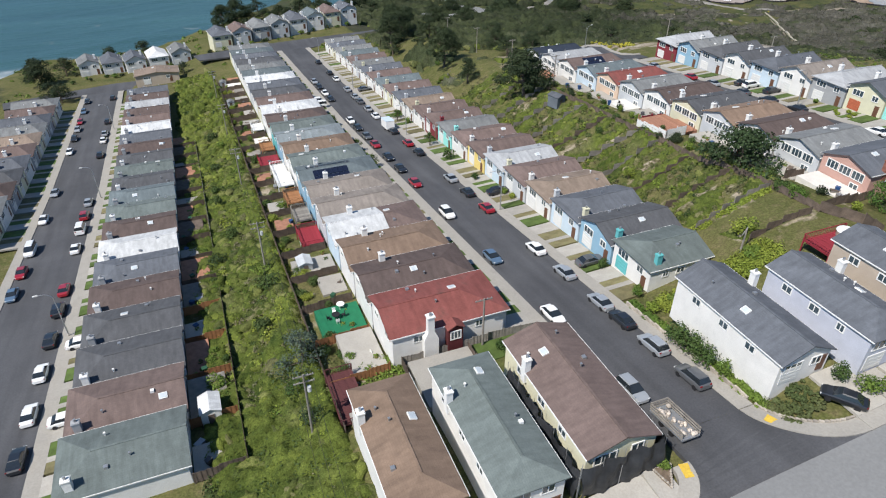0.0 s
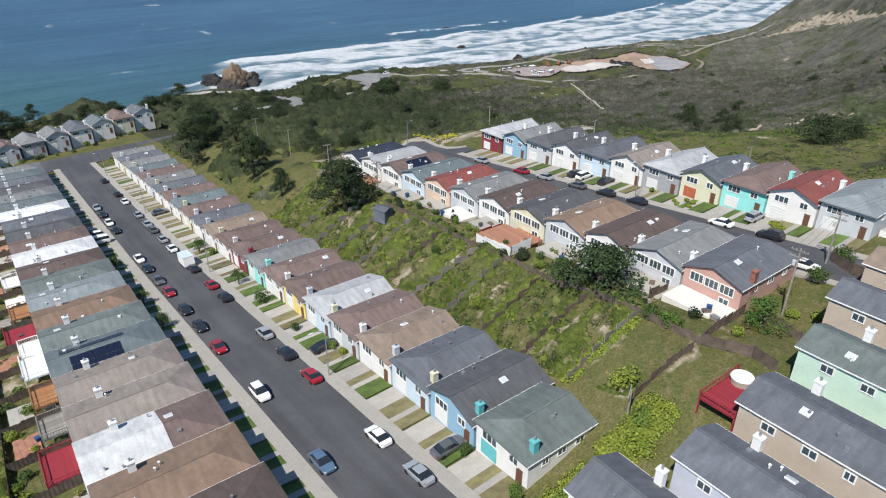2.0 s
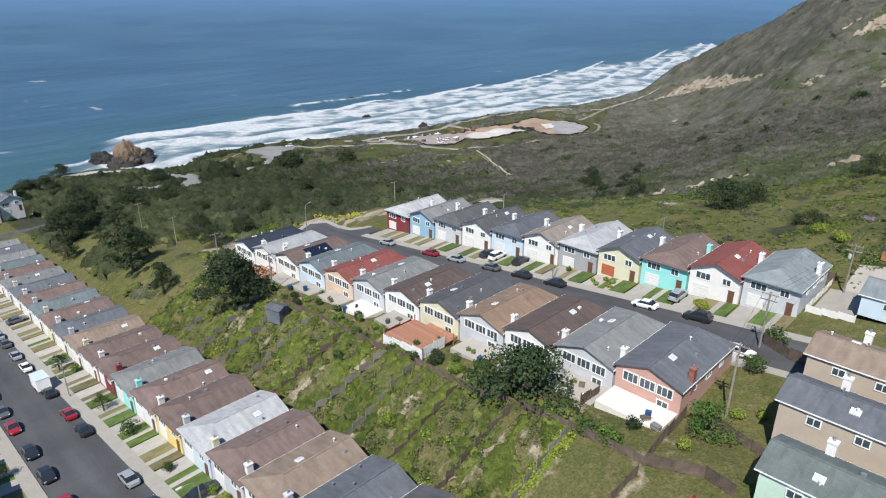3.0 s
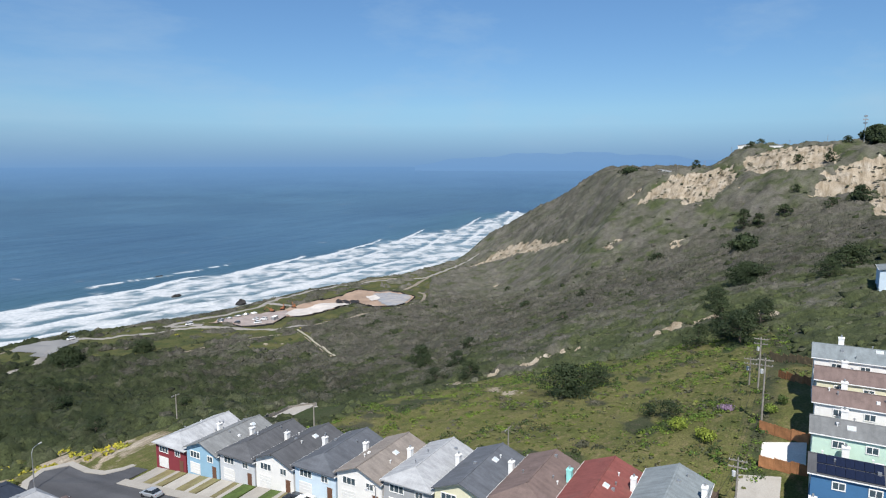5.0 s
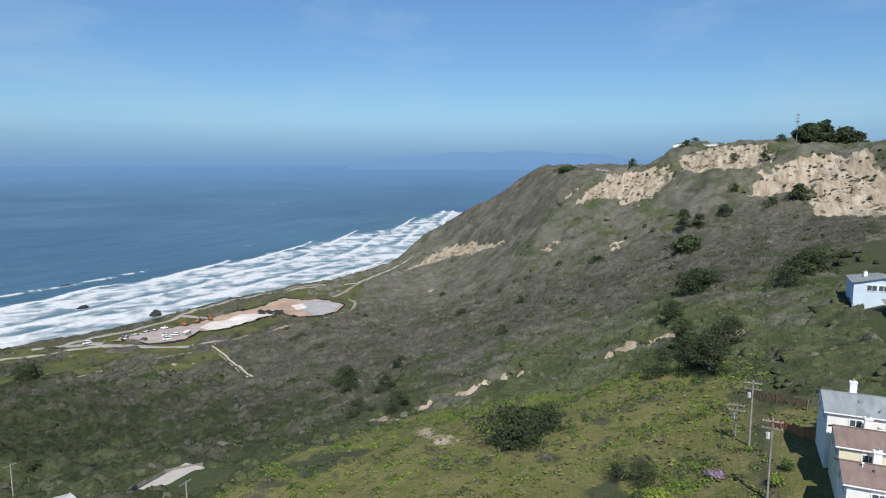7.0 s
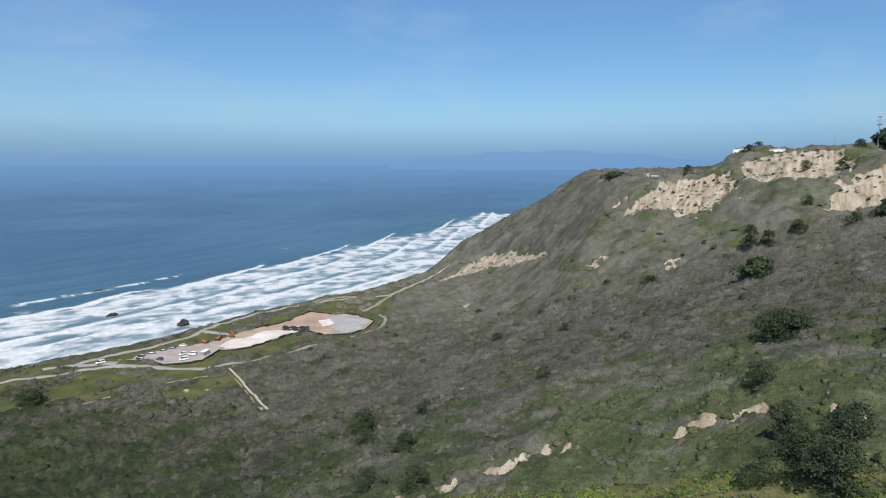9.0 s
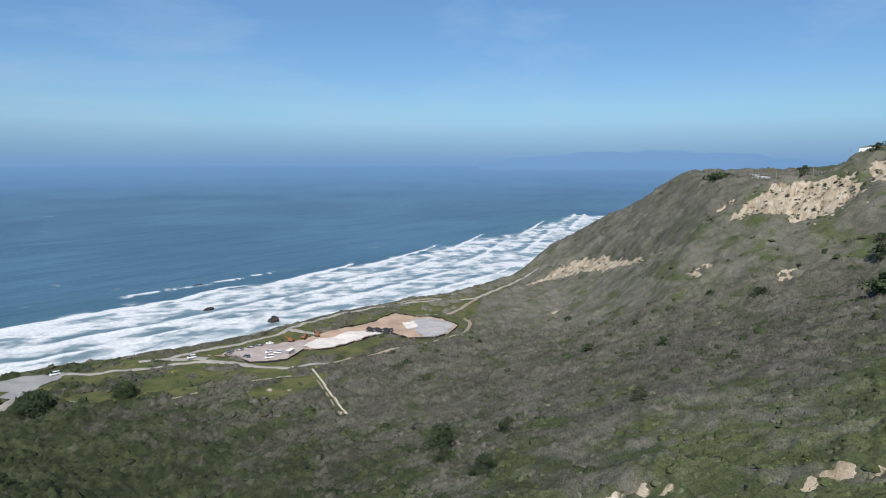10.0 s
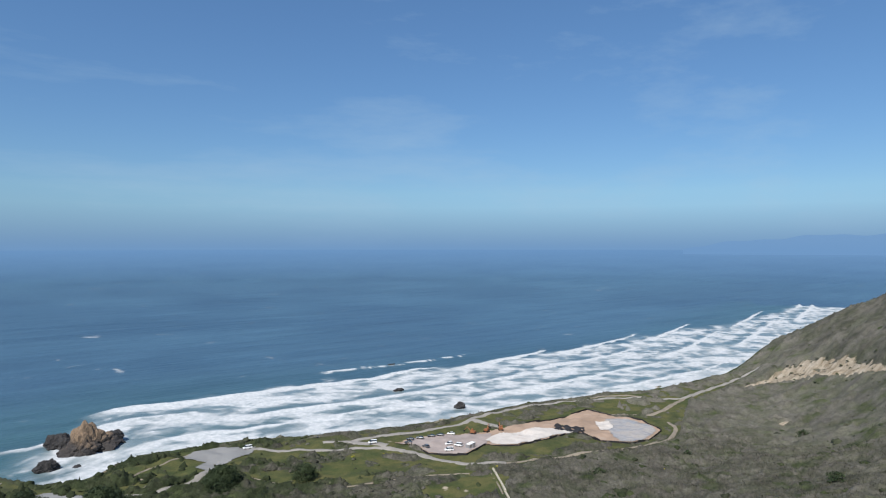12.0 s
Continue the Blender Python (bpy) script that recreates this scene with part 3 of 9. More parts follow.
# ---- sea ----
def sea_mat():
    m, nodes, links, bsdf = nodes_of("sea_water")
    geo = nodes.new("ShaderNodeNewGeometry")
    foam_at = nodes.new("ShaderNodeAttribute")
    foam_at.attribute_name = "foam"
    shoal = nodes.new("ShaderNodeAttribute")
    shoal.attribute_name = "shoal"
    stretch = nodes.new("ShaderNodeMapping")
    stretch.inputs["Rotation"].default_value = (0, 0, 0.09)
    stretch.inputs["Scale"].default_value = (0.85, 0.7, 1.0)
    links.new(geo.outputs["Position"], stretch.inputs["Vector"])
    roll = nodes.new("ShaderNodeMapping")
    roll.inputs["Rotation"].default_value = (0, 0, 0.12)
    roll.inputs["Scale"].default_value = (0.16, 1.0, 1.0)
    links.new(geo.outputs["Position"], roll.inputs["Vector"])
    web = add(nodes, "ShaderNodeTexNoise", Scale=0.034, Detail=9.0, Roughness=0.58, Distortion=0.7)
    links.new(stretch.outputs[0], web.inputs["Vector"])
    swell = add(nodes, "ShaderNodeTexNoise", Scale=0.03, Detail=7.0, Roughness=0.6)
    links.new(roll.outputs[0], swell.inputs["Vector"])
    chop = add(nodes, "ShaderNodeTexNoise", Scale=0.25, Detail=5.0, Roughness=0.6)
    links.new(roll.outputs[0], chop.inputs["Vector"])
    wide = add(nodes, "ShaderNodeTexNoise", Scale=0.004, Detail=4.0)
    links.new(stretch.outputs[0], wide.inputs["Vector"])
    deep = mixed(nodes, links, ramp(nodes, links, wide.outputs[0], 0.35, 0.65), (0.035, 0.077, 0.126), (0.048, 0.102, 0.155))
    water = mixed(nodes, links, shoal.outputs["Fac"], deep, (0.042, 0.100, 0.110))
    add_n = nodes.new("ShaderNodeMath")
    add_n.operation = "MULTIPLY_ADD"
    links.new(web.outputs[0], add_n.inputs[0])
    add_n.inputs[1].default_value = 2.3
    links.new(foam_at.outputs["Fac"], add_n.inputs[2])
    amount = ramp(nodes, links, add_n.outputs[0], 1.5, 1.98)
    band = mixed(nodes, links, ramp(nodes, links, swell.outputs[0], 0.35, 0.65), (0.82, 0.84, 0.86), (1.16, 1.14, 1.12))
    water = mixed(nodes, links, 1.0, water, band, "MULTIPLY")
    milk = ramp(nodes, links, foam_at.outputs["Fac"], 0.12, 0.75)
    water = mixed(nodes, links, milk, water, (0.22, 0.27, 0.29))
    lace = add(nodes, "ShaderNodeTexNoise", Scale=0.35, Detail=6.0, Roughness=0.65)
    links.new(stretch.outputs[0], lace.inputs["Vector"])
    froth = mixed(nodes, links, ramp(nodes, links, lace.outputs[0], 0.3, 0.7), (0.36, 0.395, 0.415), (0.57, 0.585, 0.595))
    col = mixed(nodes, links, amount, water, froth)
    links.new(col, bsdf.inputs["Base Color"])
    rough = ramp(nodes, links, amount, -0.6, 1.4)
    links.new(rough, bsdf.inputs["Roughness"])
    bsdf.inputs["IOR"].default_value = 1.33
    b1 = add(nodes, "ShaderNodeBump", Strength=1.0, Distance=4.0)
    links.new(swell.outputs[0], b1.inputs["Height"])
    b2 = add(nodes, "ShaderNodeBump", Strength=0.8, Distance=0.9)
    links.new(chop.outputs[0], b2.inputs["Height"])
    links.new(b1.outputs[0], b2.inputs["Normal"])
    links.new(b2.outputs[0], bsdf.inputs["Normal"])
    return m


SEA_MAT = sea_mat()


def breaker(along, off, x0, x1, o0, o1, thick, seed):
    """Foam, height and the clear trough before one breaking wave: a crest that runs from x0 to x1, o0 to o1 metres off the shore, thinning towards x1."""
    t = (along - x0) / (x1 - x0)
    line = o0 + (o1 - o0) * t + (7 * bumps(along, along * 0, 160, seed) + 2.5 * bumps(along, along * 0, 34, seed + 1)) * (0.3 + 0.7 * smooth(900, 500, along))
    e = off - line
    live = smooth(-0.08, 0.12, t) * smooth(1.05, 0.92, t)
    w = thick * (0.2 + 0.8 * np.clip(1 - t, 0, 1)) * (1 + 0.5 * bumps(along, along * 0, 60, seed + 2))
    crest = smooth(-1.5 * w, -0.4 * w, e + 3 * bumps(along, off, 21, seed + 3)) * smooth(2.6, -0.6, e)
    return crest * live, np.exp(-((e + 1) / 6.0) ** 2) * (0.25 + 0.85 * live), np.exp(-((e - 11) / 8) ** 2) * live


sx = steps((-700, -100, 12), (-100, 1000, 3.2), (1000, 2000, 8), (2000, 3600, 30))
so = steps((-75, -30, 5), (-30, 230, 2.2), (230, 420, 8), (420, 900, 40))
SX, SO = np.meshgrid(sx, so)
SY = shore_line(SX) + SO
LIFT = np.zeros_like(SX)
patch = 0.55 * bumps(SX + SO * 0.8, SO * 1.1, 105, 111) + 0.4 * bumps(SX - SO * 0.4, SO * 1.2, 44, 113) + 0.25 * bumps(SX, SO, 18, 114)
reach = np.interp(SX, [60, 130, 200, 300, 500, 700, 1000, 1300, 1600, 2600], [20, 60, 150, 172, 190, 218, 220, 140, 110, 90])
wash = smooth(18, -22, SO - reach + 22 * bumps(SX, SO, 140, 112)) * (0.44 + 0.40 * smooth(-0.35, 0.4, patch))
FOAM = np.clip(wash, 0, 0.84) * smooth(2600, 1900, SX)
BREAKERS = (
    (430, 665, 236, 262, 7), (190, 565, 146, 204, 24), (560, 765, 186, 232, 22), (290, 640, 70, 122, 14), (640, 905, 138, 168, 16),
    (200, 480, 24, 60, 9), (480, 830, 46, 88, 13), (760, 1010, 214, 232, 12), (820, 1160, 104, 134, 16), (960, 1210, 192, 206, 12),
    (1000, 1420, 62, 88, 16), (1200, 1560, 128, 146, 14), (620, 920, 12, 30, 8), (100, 270, 88, 112, 8), (1400, 1900, 52, 76, 16), (1650, 2200, 96, 110, 12),
)
for k, (x0, x1, o0, o1, thick) in enumerate(BREAKERS):
    f, l, clear = breaker(SX, SO, x0, x1, o0, o1, thick, 41 + 7 * k)
    FOAM, LIFT = np.maximum(FOAM * (1 - 0.4 * clear), 1.08 * f), LIFT + l
FOAM = np.maximum(FOAM, smooth(14, 2, SO) * 0.75)
FOAM = np.maximum(FOAM, 0.72 * np.exp(-(((SX - 168) / 62) ** 2 + ((SY - 545) / 40) ** 2)))
FOAM = FOAM * (1 - (0.85 - 0.6 * smooth(40, -10, SX) * smooth(70, 30, SO)) * smooth(165, 95, SX) * (1 - 0.75 * smooth(-60, -95, SX) * smooth(75, 40, SO)))
swells = 0.9 * np.sin((SO - 200) / 30 + 1.6 * bumps(SX, SX * 0, 420, 121)) * smooth(120, 260, SO)
sny, snx = SX.shape
sidx = np.arange(snx * sny).reshape(sny, snx)
squads = np.stack([sidx[:-1, :-1], sidx[:-1, 1:], sidx[1:, 1:], sidx[1:, :-1]], -1).reshape(-1, 4)
surf = new("water_surf", fast_mesh("water_surf", np.stack([SX, SY, SEA + LIFT * (0.4 + 0.9 * smooth(900, 400, SX)) + swells], -1).reshape(-1, 3), squads))
surf.data.polygons.foreach_set("use_smooth", [True] * len(surf.data.polygons))
attribute(surf, "foam", FOAM)
attribute(surf, "shoal", np.clip(0.8 * smooth(380, 40, SO) + 0.6 * smooth(120, -60, SX) * smooth(700, 200, SO), 0, 1))
paint(surf, SEA_MAT)
tagged(surf, label="breaking white surf along the shore", category="sea", kind="structure")
# the open sea: rings round the place, its far rim lifted to where the true horizon stands
ang = np.radians(np.concatenate([np.arange(-75, 100, 1.0), np.arange(100, 286, 6.0)]))
rad = np.concatenate([np.arange(250, 900, 26), np.geomspace(900, 4830, 60)])
AN, RA = np.meshgrid(ang, rad)
OX, OY = 20 + RA * np.sin(AN), RA * np.cos(AN)
OZ = SEA - 1.6 * smooth(880, 860, OY - shore_line(OX)) + 116 * np.clip((RA - 1500) / 3330, 0, 1) ** 2
ony, onx = OX.shape
oidx = np.arange(onx * ony).reshape(ony, onx)
oquads = np.stack([oidx[:-1, :-1], oidx[:-1, 1:], oidx[1:, 1:], oidx[1:, :-1]], -1).reshape(-1, 4)
keep = ((OY - shore_line(OX)) + 900 * smooth(700, 1100, OX)).ravel()[oquads].min(1) > 120
ocean = new("water", fast_mesh("water", np.stack([OX, OY, OZ], -1).reshape(-1, 3), oquads[keep]))
ocean.data.polygons.foreach_set("use_smooth", [True] * len(ocean.data.polygons))
attribute(ocean, "foam", np.zeros(OX.size))
attribute(ocean, "shoal", np.zeros(OX.size))
paint(ocean, SEA_MAT)
# a far glowing see-through sheet, painted as sea haze to soften the horizon
hm, hn, hl, hb = nodes_of("painted_haze")
hn.remove(hb)
hpos = hn.new("ShaderNodeNewGeometry")
hsep = hn.new("ShaderNodeSeparateXYZ")
hl.new(hpos.outputs["Position"], hsep.inputs[0])
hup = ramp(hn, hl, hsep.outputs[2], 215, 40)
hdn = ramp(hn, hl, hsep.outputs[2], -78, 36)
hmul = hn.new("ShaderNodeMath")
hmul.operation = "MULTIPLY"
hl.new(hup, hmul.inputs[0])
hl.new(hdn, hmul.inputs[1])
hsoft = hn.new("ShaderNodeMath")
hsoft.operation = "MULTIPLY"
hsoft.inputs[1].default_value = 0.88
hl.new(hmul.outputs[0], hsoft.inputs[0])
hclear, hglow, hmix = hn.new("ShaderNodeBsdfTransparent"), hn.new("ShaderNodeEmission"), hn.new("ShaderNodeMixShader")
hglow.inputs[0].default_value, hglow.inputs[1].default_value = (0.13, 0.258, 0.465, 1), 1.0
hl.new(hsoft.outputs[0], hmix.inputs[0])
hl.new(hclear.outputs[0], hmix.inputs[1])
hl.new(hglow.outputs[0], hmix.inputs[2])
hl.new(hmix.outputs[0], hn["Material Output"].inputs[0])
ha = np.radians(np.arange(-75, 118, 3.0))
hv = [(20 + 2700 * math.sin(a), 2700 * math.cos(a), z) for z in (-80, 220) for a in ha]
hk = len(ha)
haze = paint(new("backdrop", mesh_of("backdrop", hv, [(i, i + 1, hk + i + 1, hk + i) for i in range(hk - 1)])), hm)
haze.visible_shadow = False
tagged(haze, label="glowing sheet painted as pale blue haze over the far sea", category="haze", kind="structure")
# a far headland across the water, faint, with haze painted into its blue
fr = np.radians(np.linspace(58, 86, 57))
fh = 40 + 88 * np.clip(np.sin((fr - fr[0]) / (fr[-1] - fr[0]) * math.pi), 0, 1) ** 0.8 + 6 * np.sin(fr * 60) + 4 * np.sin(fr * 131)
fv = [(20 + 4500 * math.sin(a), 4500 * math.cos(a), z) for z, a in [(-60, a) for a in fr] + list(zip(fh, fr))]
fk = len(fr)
fm, fn, fl, fb = nodes_of("headland_haze_blue")
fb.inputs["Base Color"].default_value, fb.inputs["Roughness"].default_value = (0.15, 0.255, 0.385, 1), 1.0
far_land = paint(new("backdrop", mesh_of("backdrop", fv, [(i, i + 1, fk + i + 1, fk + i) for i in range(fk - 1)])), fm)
tagged(far_land, label="faint headland far across the sea, haze painted into its blue", category="headland", kind="structure")
tagged(ocean, label="open blue sea with low swell", category="sea", kind="structure")

# ---- streets ----
def strip(name, section, run, place, mat, label, category):
    """A band with the given cross section of (across, up) pairs, drawn along run; place() gives a point for across, along, up."""
    v = [place(a, s, h) for s in run for a, h in section]
    k = len(section)
    f = [(i * k + j, i * k + j + 1, (i + 1) * k + j + 1, (i + 1) * k + j) for i in range(len(run) - 1) for j in range(k - 1)]
    ob = paint(new(name, mesh_of(name, v, f)), mat)
    return tagged(ob, label=label, category=category, kind="structure")


def on_a(a, s, h):
    return (a, s, float(street_a(s)) + h)


def on_b(a, s, h):
    return (a, s, float(street_b(s)) + h)


def on_c(a, s, h):
    return (a, s, float(street_c(s)) + h)


def on_d(a, s, h):
    return (s, a, float(street_d(s)) + h)


def street(place, lo, hi, run, walk_lo, walk_hi, tag, mat=None):
    strip("road", [(lo, 0), (lo + 0.5, 0.02), ((lo + hi) / 2, 0.09), (hi - 0.5, 0.02), (hi, 0)], run, place, mat or ASPHALT, ("worn pale asphalt street " if mat else "dark asphalt street ") + tag, "road")
    if walk_lo:
        strip("pavement", [(lo - walk_lo, -0.3), (lo - walk_lo, 0.16), (lo - 0.2, 0.13), (lo - 0.03, 0.125), (lo, 0.1), (lo, -0.2)], run, place, PAVING, "pale concrete pavement with a kerb", "pavement")
    if walk_hi:
        strip("pavement", [(hi, -0.2), (hi, 0.1), (hi + 0.03, 0.125), (hi + 0.2, 0.13), (hi + walk_hi, 0.16), (hi + walk_hi, -0.3)], run, place, PAVING, "pale concrete pavement with a kerb", "pavement")


street(on_a, -16.4, -6.3, list(np.arange(-34, 216, 3.0)), 2.0, 1.9, "sloping down between two rows of houses")
street(on_b, -93.0, -82.0, list(np.arange(-58, 206, 3.0)), 1.8, 1.9, "with parked cars on both sides")
street(on_c, 57.6, 67.8, list(np.arange(-34, 92, 3.0)), 1.8, 1.9, "on the upper terrace")
street(on_d, -52.5, -42.6, list(np.arange(-110, 200, 4.0)), 1.8, 0, "crossing at the top of the slope", OLD_ASPHALT)


def apron(name, pts, mat, label, lift=0.03, category="road"):
    """A flat piece of paving by its outline, laid on a street's slope."""
    v = [(x, y, z + lift) for x, y, z in pts] + [(x, y, z - 0.5) for x, y, z in pts]
    n = len(pts)
    f = [tuple(range(n))] + [(i, n + i, n + (i + 1) % n, (i + 1) % n) for i in range(n)]
    return tagged(paint(new(name, mesh_of(name, v, f)), mat), label=label, category=category, kind="structure")


def arc(cx, cy, r, a0, a1, n=9):
    return [(cx + r * math.cos(radians(a0 + (a1 - a0) * i / (n - 1))), cy + r * math.sin(radians(a0 + (a1 - a0) * i / (n - 1)))) for i in range(n)]


def corner_z(x, y):
    t = float(smooth(-34, -42.6, y))
    return float(street_a(y)) * (1 - t) + float(street_d(x)) * t


mouth = [(-16.4, -34)] + [(-6.3, -34)] + arc(2.2, -34.1, 8.5, 180, 270)[1:] + [(2.2, -42.6), (-21.0, -42.6)] + arc(-21.2, -37.8, 4.8, -90, 0)[1:]
apron("road", [(x, y, corner_z(x, y)) for x, y in mouth], ASPHALT, "dark asphalt street mouth at the corner")
rim = [(57.6, 100.5), (61, 105.5), (65, 107.5), (68.6, 105.5), (68.4, 100), (69.6, 96), (72.6, 93.6), (78.5, 92.4)]
turning = [(57.6, 88.8), (67.8, 88.8), (70, 88.6), (78.5, 89)] + rim[::-1]
apron("road", [(x, y, float(street_c(min(y, 96)))) for x, y in turning], ASPHALT, "dark asphalt turning place above the scrub")
outer = [(56.4, 101), (60.2, 106.6), (65, 108.9), (70, 106.6), (69.8, 100.4), (70.7, 97.2), (73.2, 95.0), (78.5, 93.8)]
apron("pavement", [(x, y, float(street_c(min(y, 96)))) for x, y in rim + outer[::-1]], PAVING, "curved pale kerb round the turning place", 0.16, "pavement")
apron("road", [(x, y, float(street_a(min(y, 216)))) for x, y in ((-50, 214), (-16.4, 214), (-6.3, 214), (30, 222), (32, 232), (-20, 228), (-52, 222))], ASPHALT, "dark asphalt cross street before the last houses")
apron("road", [(x, y, float(street_b(min(y, 206)))) for x, y in ((-120, 196), (-93, 203), (-82, 203), (-52, 206), (-52, 214), (-84, 214), (-122, 206))], ASPHALT, "dark asphalt cross street before the last houses")

# ---- houses ----
def wall_mesh(w, d, eave, rise, hip_f, hip_b, down=3.0):
    key = ("wall", w, d, eave, rise, hip_f, hip_b)
    if key not in SHARED:
        h = w / 2
        v = [(-h, 0, -down), (h, 0, -down), (h, d, -down), (-h, d, -down), (-h, 0, eave), (h, 0, eave), (h, d, eave), (-h, d, eave), (0, 0, eave + rise), (0, d, eave + rise)]
        f = [(1, 2, 6, 5), (3, 0, 4, 7), (0, 1, 5, 4) if hip_f else (0, 1, 5, 8, 4), (2, 3, 7, 6) if hip_b else (2, 3, 7, 9, 6)]
        SHARED[key] = mesh_of("wall", v, f)
    return SHARED[key]


def roof_mesh(w, d, eave, rise, hip_f, hip_b, side=0.25, end=0.45, thick=0.17):
    key = ("roof", w, d, eave, rise, hip_f, hip_b, side, end)
    if key not in SHARED:
        h = w / 2 + side
        z0, z1 = eave - side * rise / (w / 2) + 0.04, eave + rise + 0.04
        ya, yb = -end, d + end
        ra, rb = (ya + hip_f if hip_f else ya), (yb - hip_b if hip_b else yb)
        top = [(-h, ya, z0), (h, ya, z0), (h, yb, z0), (-h, yb, z0), (0, ra, z1), (0, rb, z1)]
        rim = [0] + ([] if hip_f else [4]) + [1, 2] + ([] if hip_b else [5]) + [3]
        v = top + [(x, y, z - thick) for x, y, z in top]
        f = [(0, 4, 5, 3), (1, 2, 5, 4)] + ([(0, 1, 4)] if hip_f else []) + ([(2, 3, 5)] if hip_b else [])
        f += [tuple(i + 6 for i in reversed(q)) for q in f]
        f += [(a + 6, b + 6, b, a) for a, b in zip(rim, rim[1:] + rim[:1])]
        SHARED[key] = mesh_of("roof", v, f)
    return SHARED[key]


def chimney(parent, x, y, base, top, mat, wide=0.75):
    c = part("chimney", boxes("chimney", (-wide / 2, wide / 2, -0.42, 0.42, base, top), (-wide / 2 - 0.07, wide / 2 + 0.07, -0.49, 0.49, top - 0.22, top - 0.06)), mat, parent, (x, y, 0))
    part("chimney_pot", tube("pot", 0.16, 0.14, 0.4, 8, top), METAL, c, (0, 0, 0))
    return c


def lattice(xs, zs, y0=-0.08, y1=0.04):
    """A window frame in one piece: a plate from xs[0] to xs[-1] with every second cell of the middle row cut out."""
    key = ("lattice", xs, zs)
    if key not in SHARED:
        nx_, nz_ = len(xs), len(zs)
        solid = {(i, j): not (j % 2 == 1 and i % 2 == 1) for i in range(nx_ - 1) for j in range(nz_ - 1)}
        v = [(x, y, z) for y in (y0, y1) for z in zs for x in xs]
        at = lambda i, j, s: s * nx_ * nz_ + j * nx_ + i  # noqa: E731
        f = []
        for (i, j), full in solid.items():
            if full:
                f += [(at(i, j, 0), at(i + 1, j, 0), at(i + 1, j + 1, 0), at(i, j + 1, 0)), (at(i, j + 1, 1), at(i + 1, j + 1, 1), at(i + 1, j, 1), at(i, j, 1))]
                for di, dj, a, b in ((-1, 0, (0, 0), (0, 1)), (1, 0, (1, 1), (1, 0)), (0, -1, (1, 0), (0, 0)), (0, 1, (0, 1), (1, 1))):
                    if not solid.get((i + di, j + dj), False):
                        p, q = (i + a[0], j + a[1]), (i + b[0], j + b[1])
                        f.append((at(*p, 0), at(*q, 0), at(*q, 1), at(*p, 1)))
        SHARED[key] = mesh_of("window", v, f)
    return SHARED[key]


def ribbed(w, h, rows=4):
    """A sectional door leaf in one piece, its sections parted by grooves."""
    key = ("ribbed", w, h, rows)
    if key not in SHARED:
        prof = [(0.04, 0.0)]
        for k in range(rows):
            z0, z1 = k * h / rows, (k + 1) * h / rows
            prof += [(-0.01, z0), (-0.05, z0 + 0.03), (-0.05, z1 - 0.03), (-0.01, z1)]
        prof.append((0.04, h))
        n = len(prof)
        v = [(x, y, z) for x in (-w / 2, w / 2) for y, z in prof]
        SHARED[key] = mesh_of("garage_door", v, [(i, n + i, n + i + 1, i + 1) for i in range(n - 1)] + [tuple(range(n)), tuple(range(2 * n - 1, n - 1, -1))])
    return SHARED[key]


def window(parent, x, y, z, w, h, rz=0.0, bars=1, frame=None, pane=None):
    """A window set on a wall face that looks to -y before it is turned: a frame with bars and a pane set back in it."""
    t = 0.13
    xs = [-w / 2, -w / 2 + t]
    for k in range(1, bars + 1):
        xs += [-w / 2 + w * k / (bars + 1) - 0.045, -w / 2 + w * k / (bars + 1) + 0.045]
    ob = part("window", lattice(tuple(xs + [w / 2 - t, w / 2]), (0, t, h - t, h)), frame or TRIM, parent, (x, y, z), rz)
    part("pane", boxes("pane", (-w / 2 + t, w / 2 - t, -0.035, -0.015, t, h - t)), pane or GLASS, ob)
    return ob


GARAGE = surface("garage_white", (0.66, 0.66, 0.64), vary=0.06, bump=0.05, rough=0.6)


def garage(parent, x, y, mat=None, w=2.7, h=2.15, rz=0.0, z=0.0):
    return part("garage_door", ribbed(w, h), mat or GARAGE, parent, (x, y, z), rz)


def slope_z(w, eave, rise, x):
    return eave + rise * (1 - abs(x) / (w / 2)) + 0.04


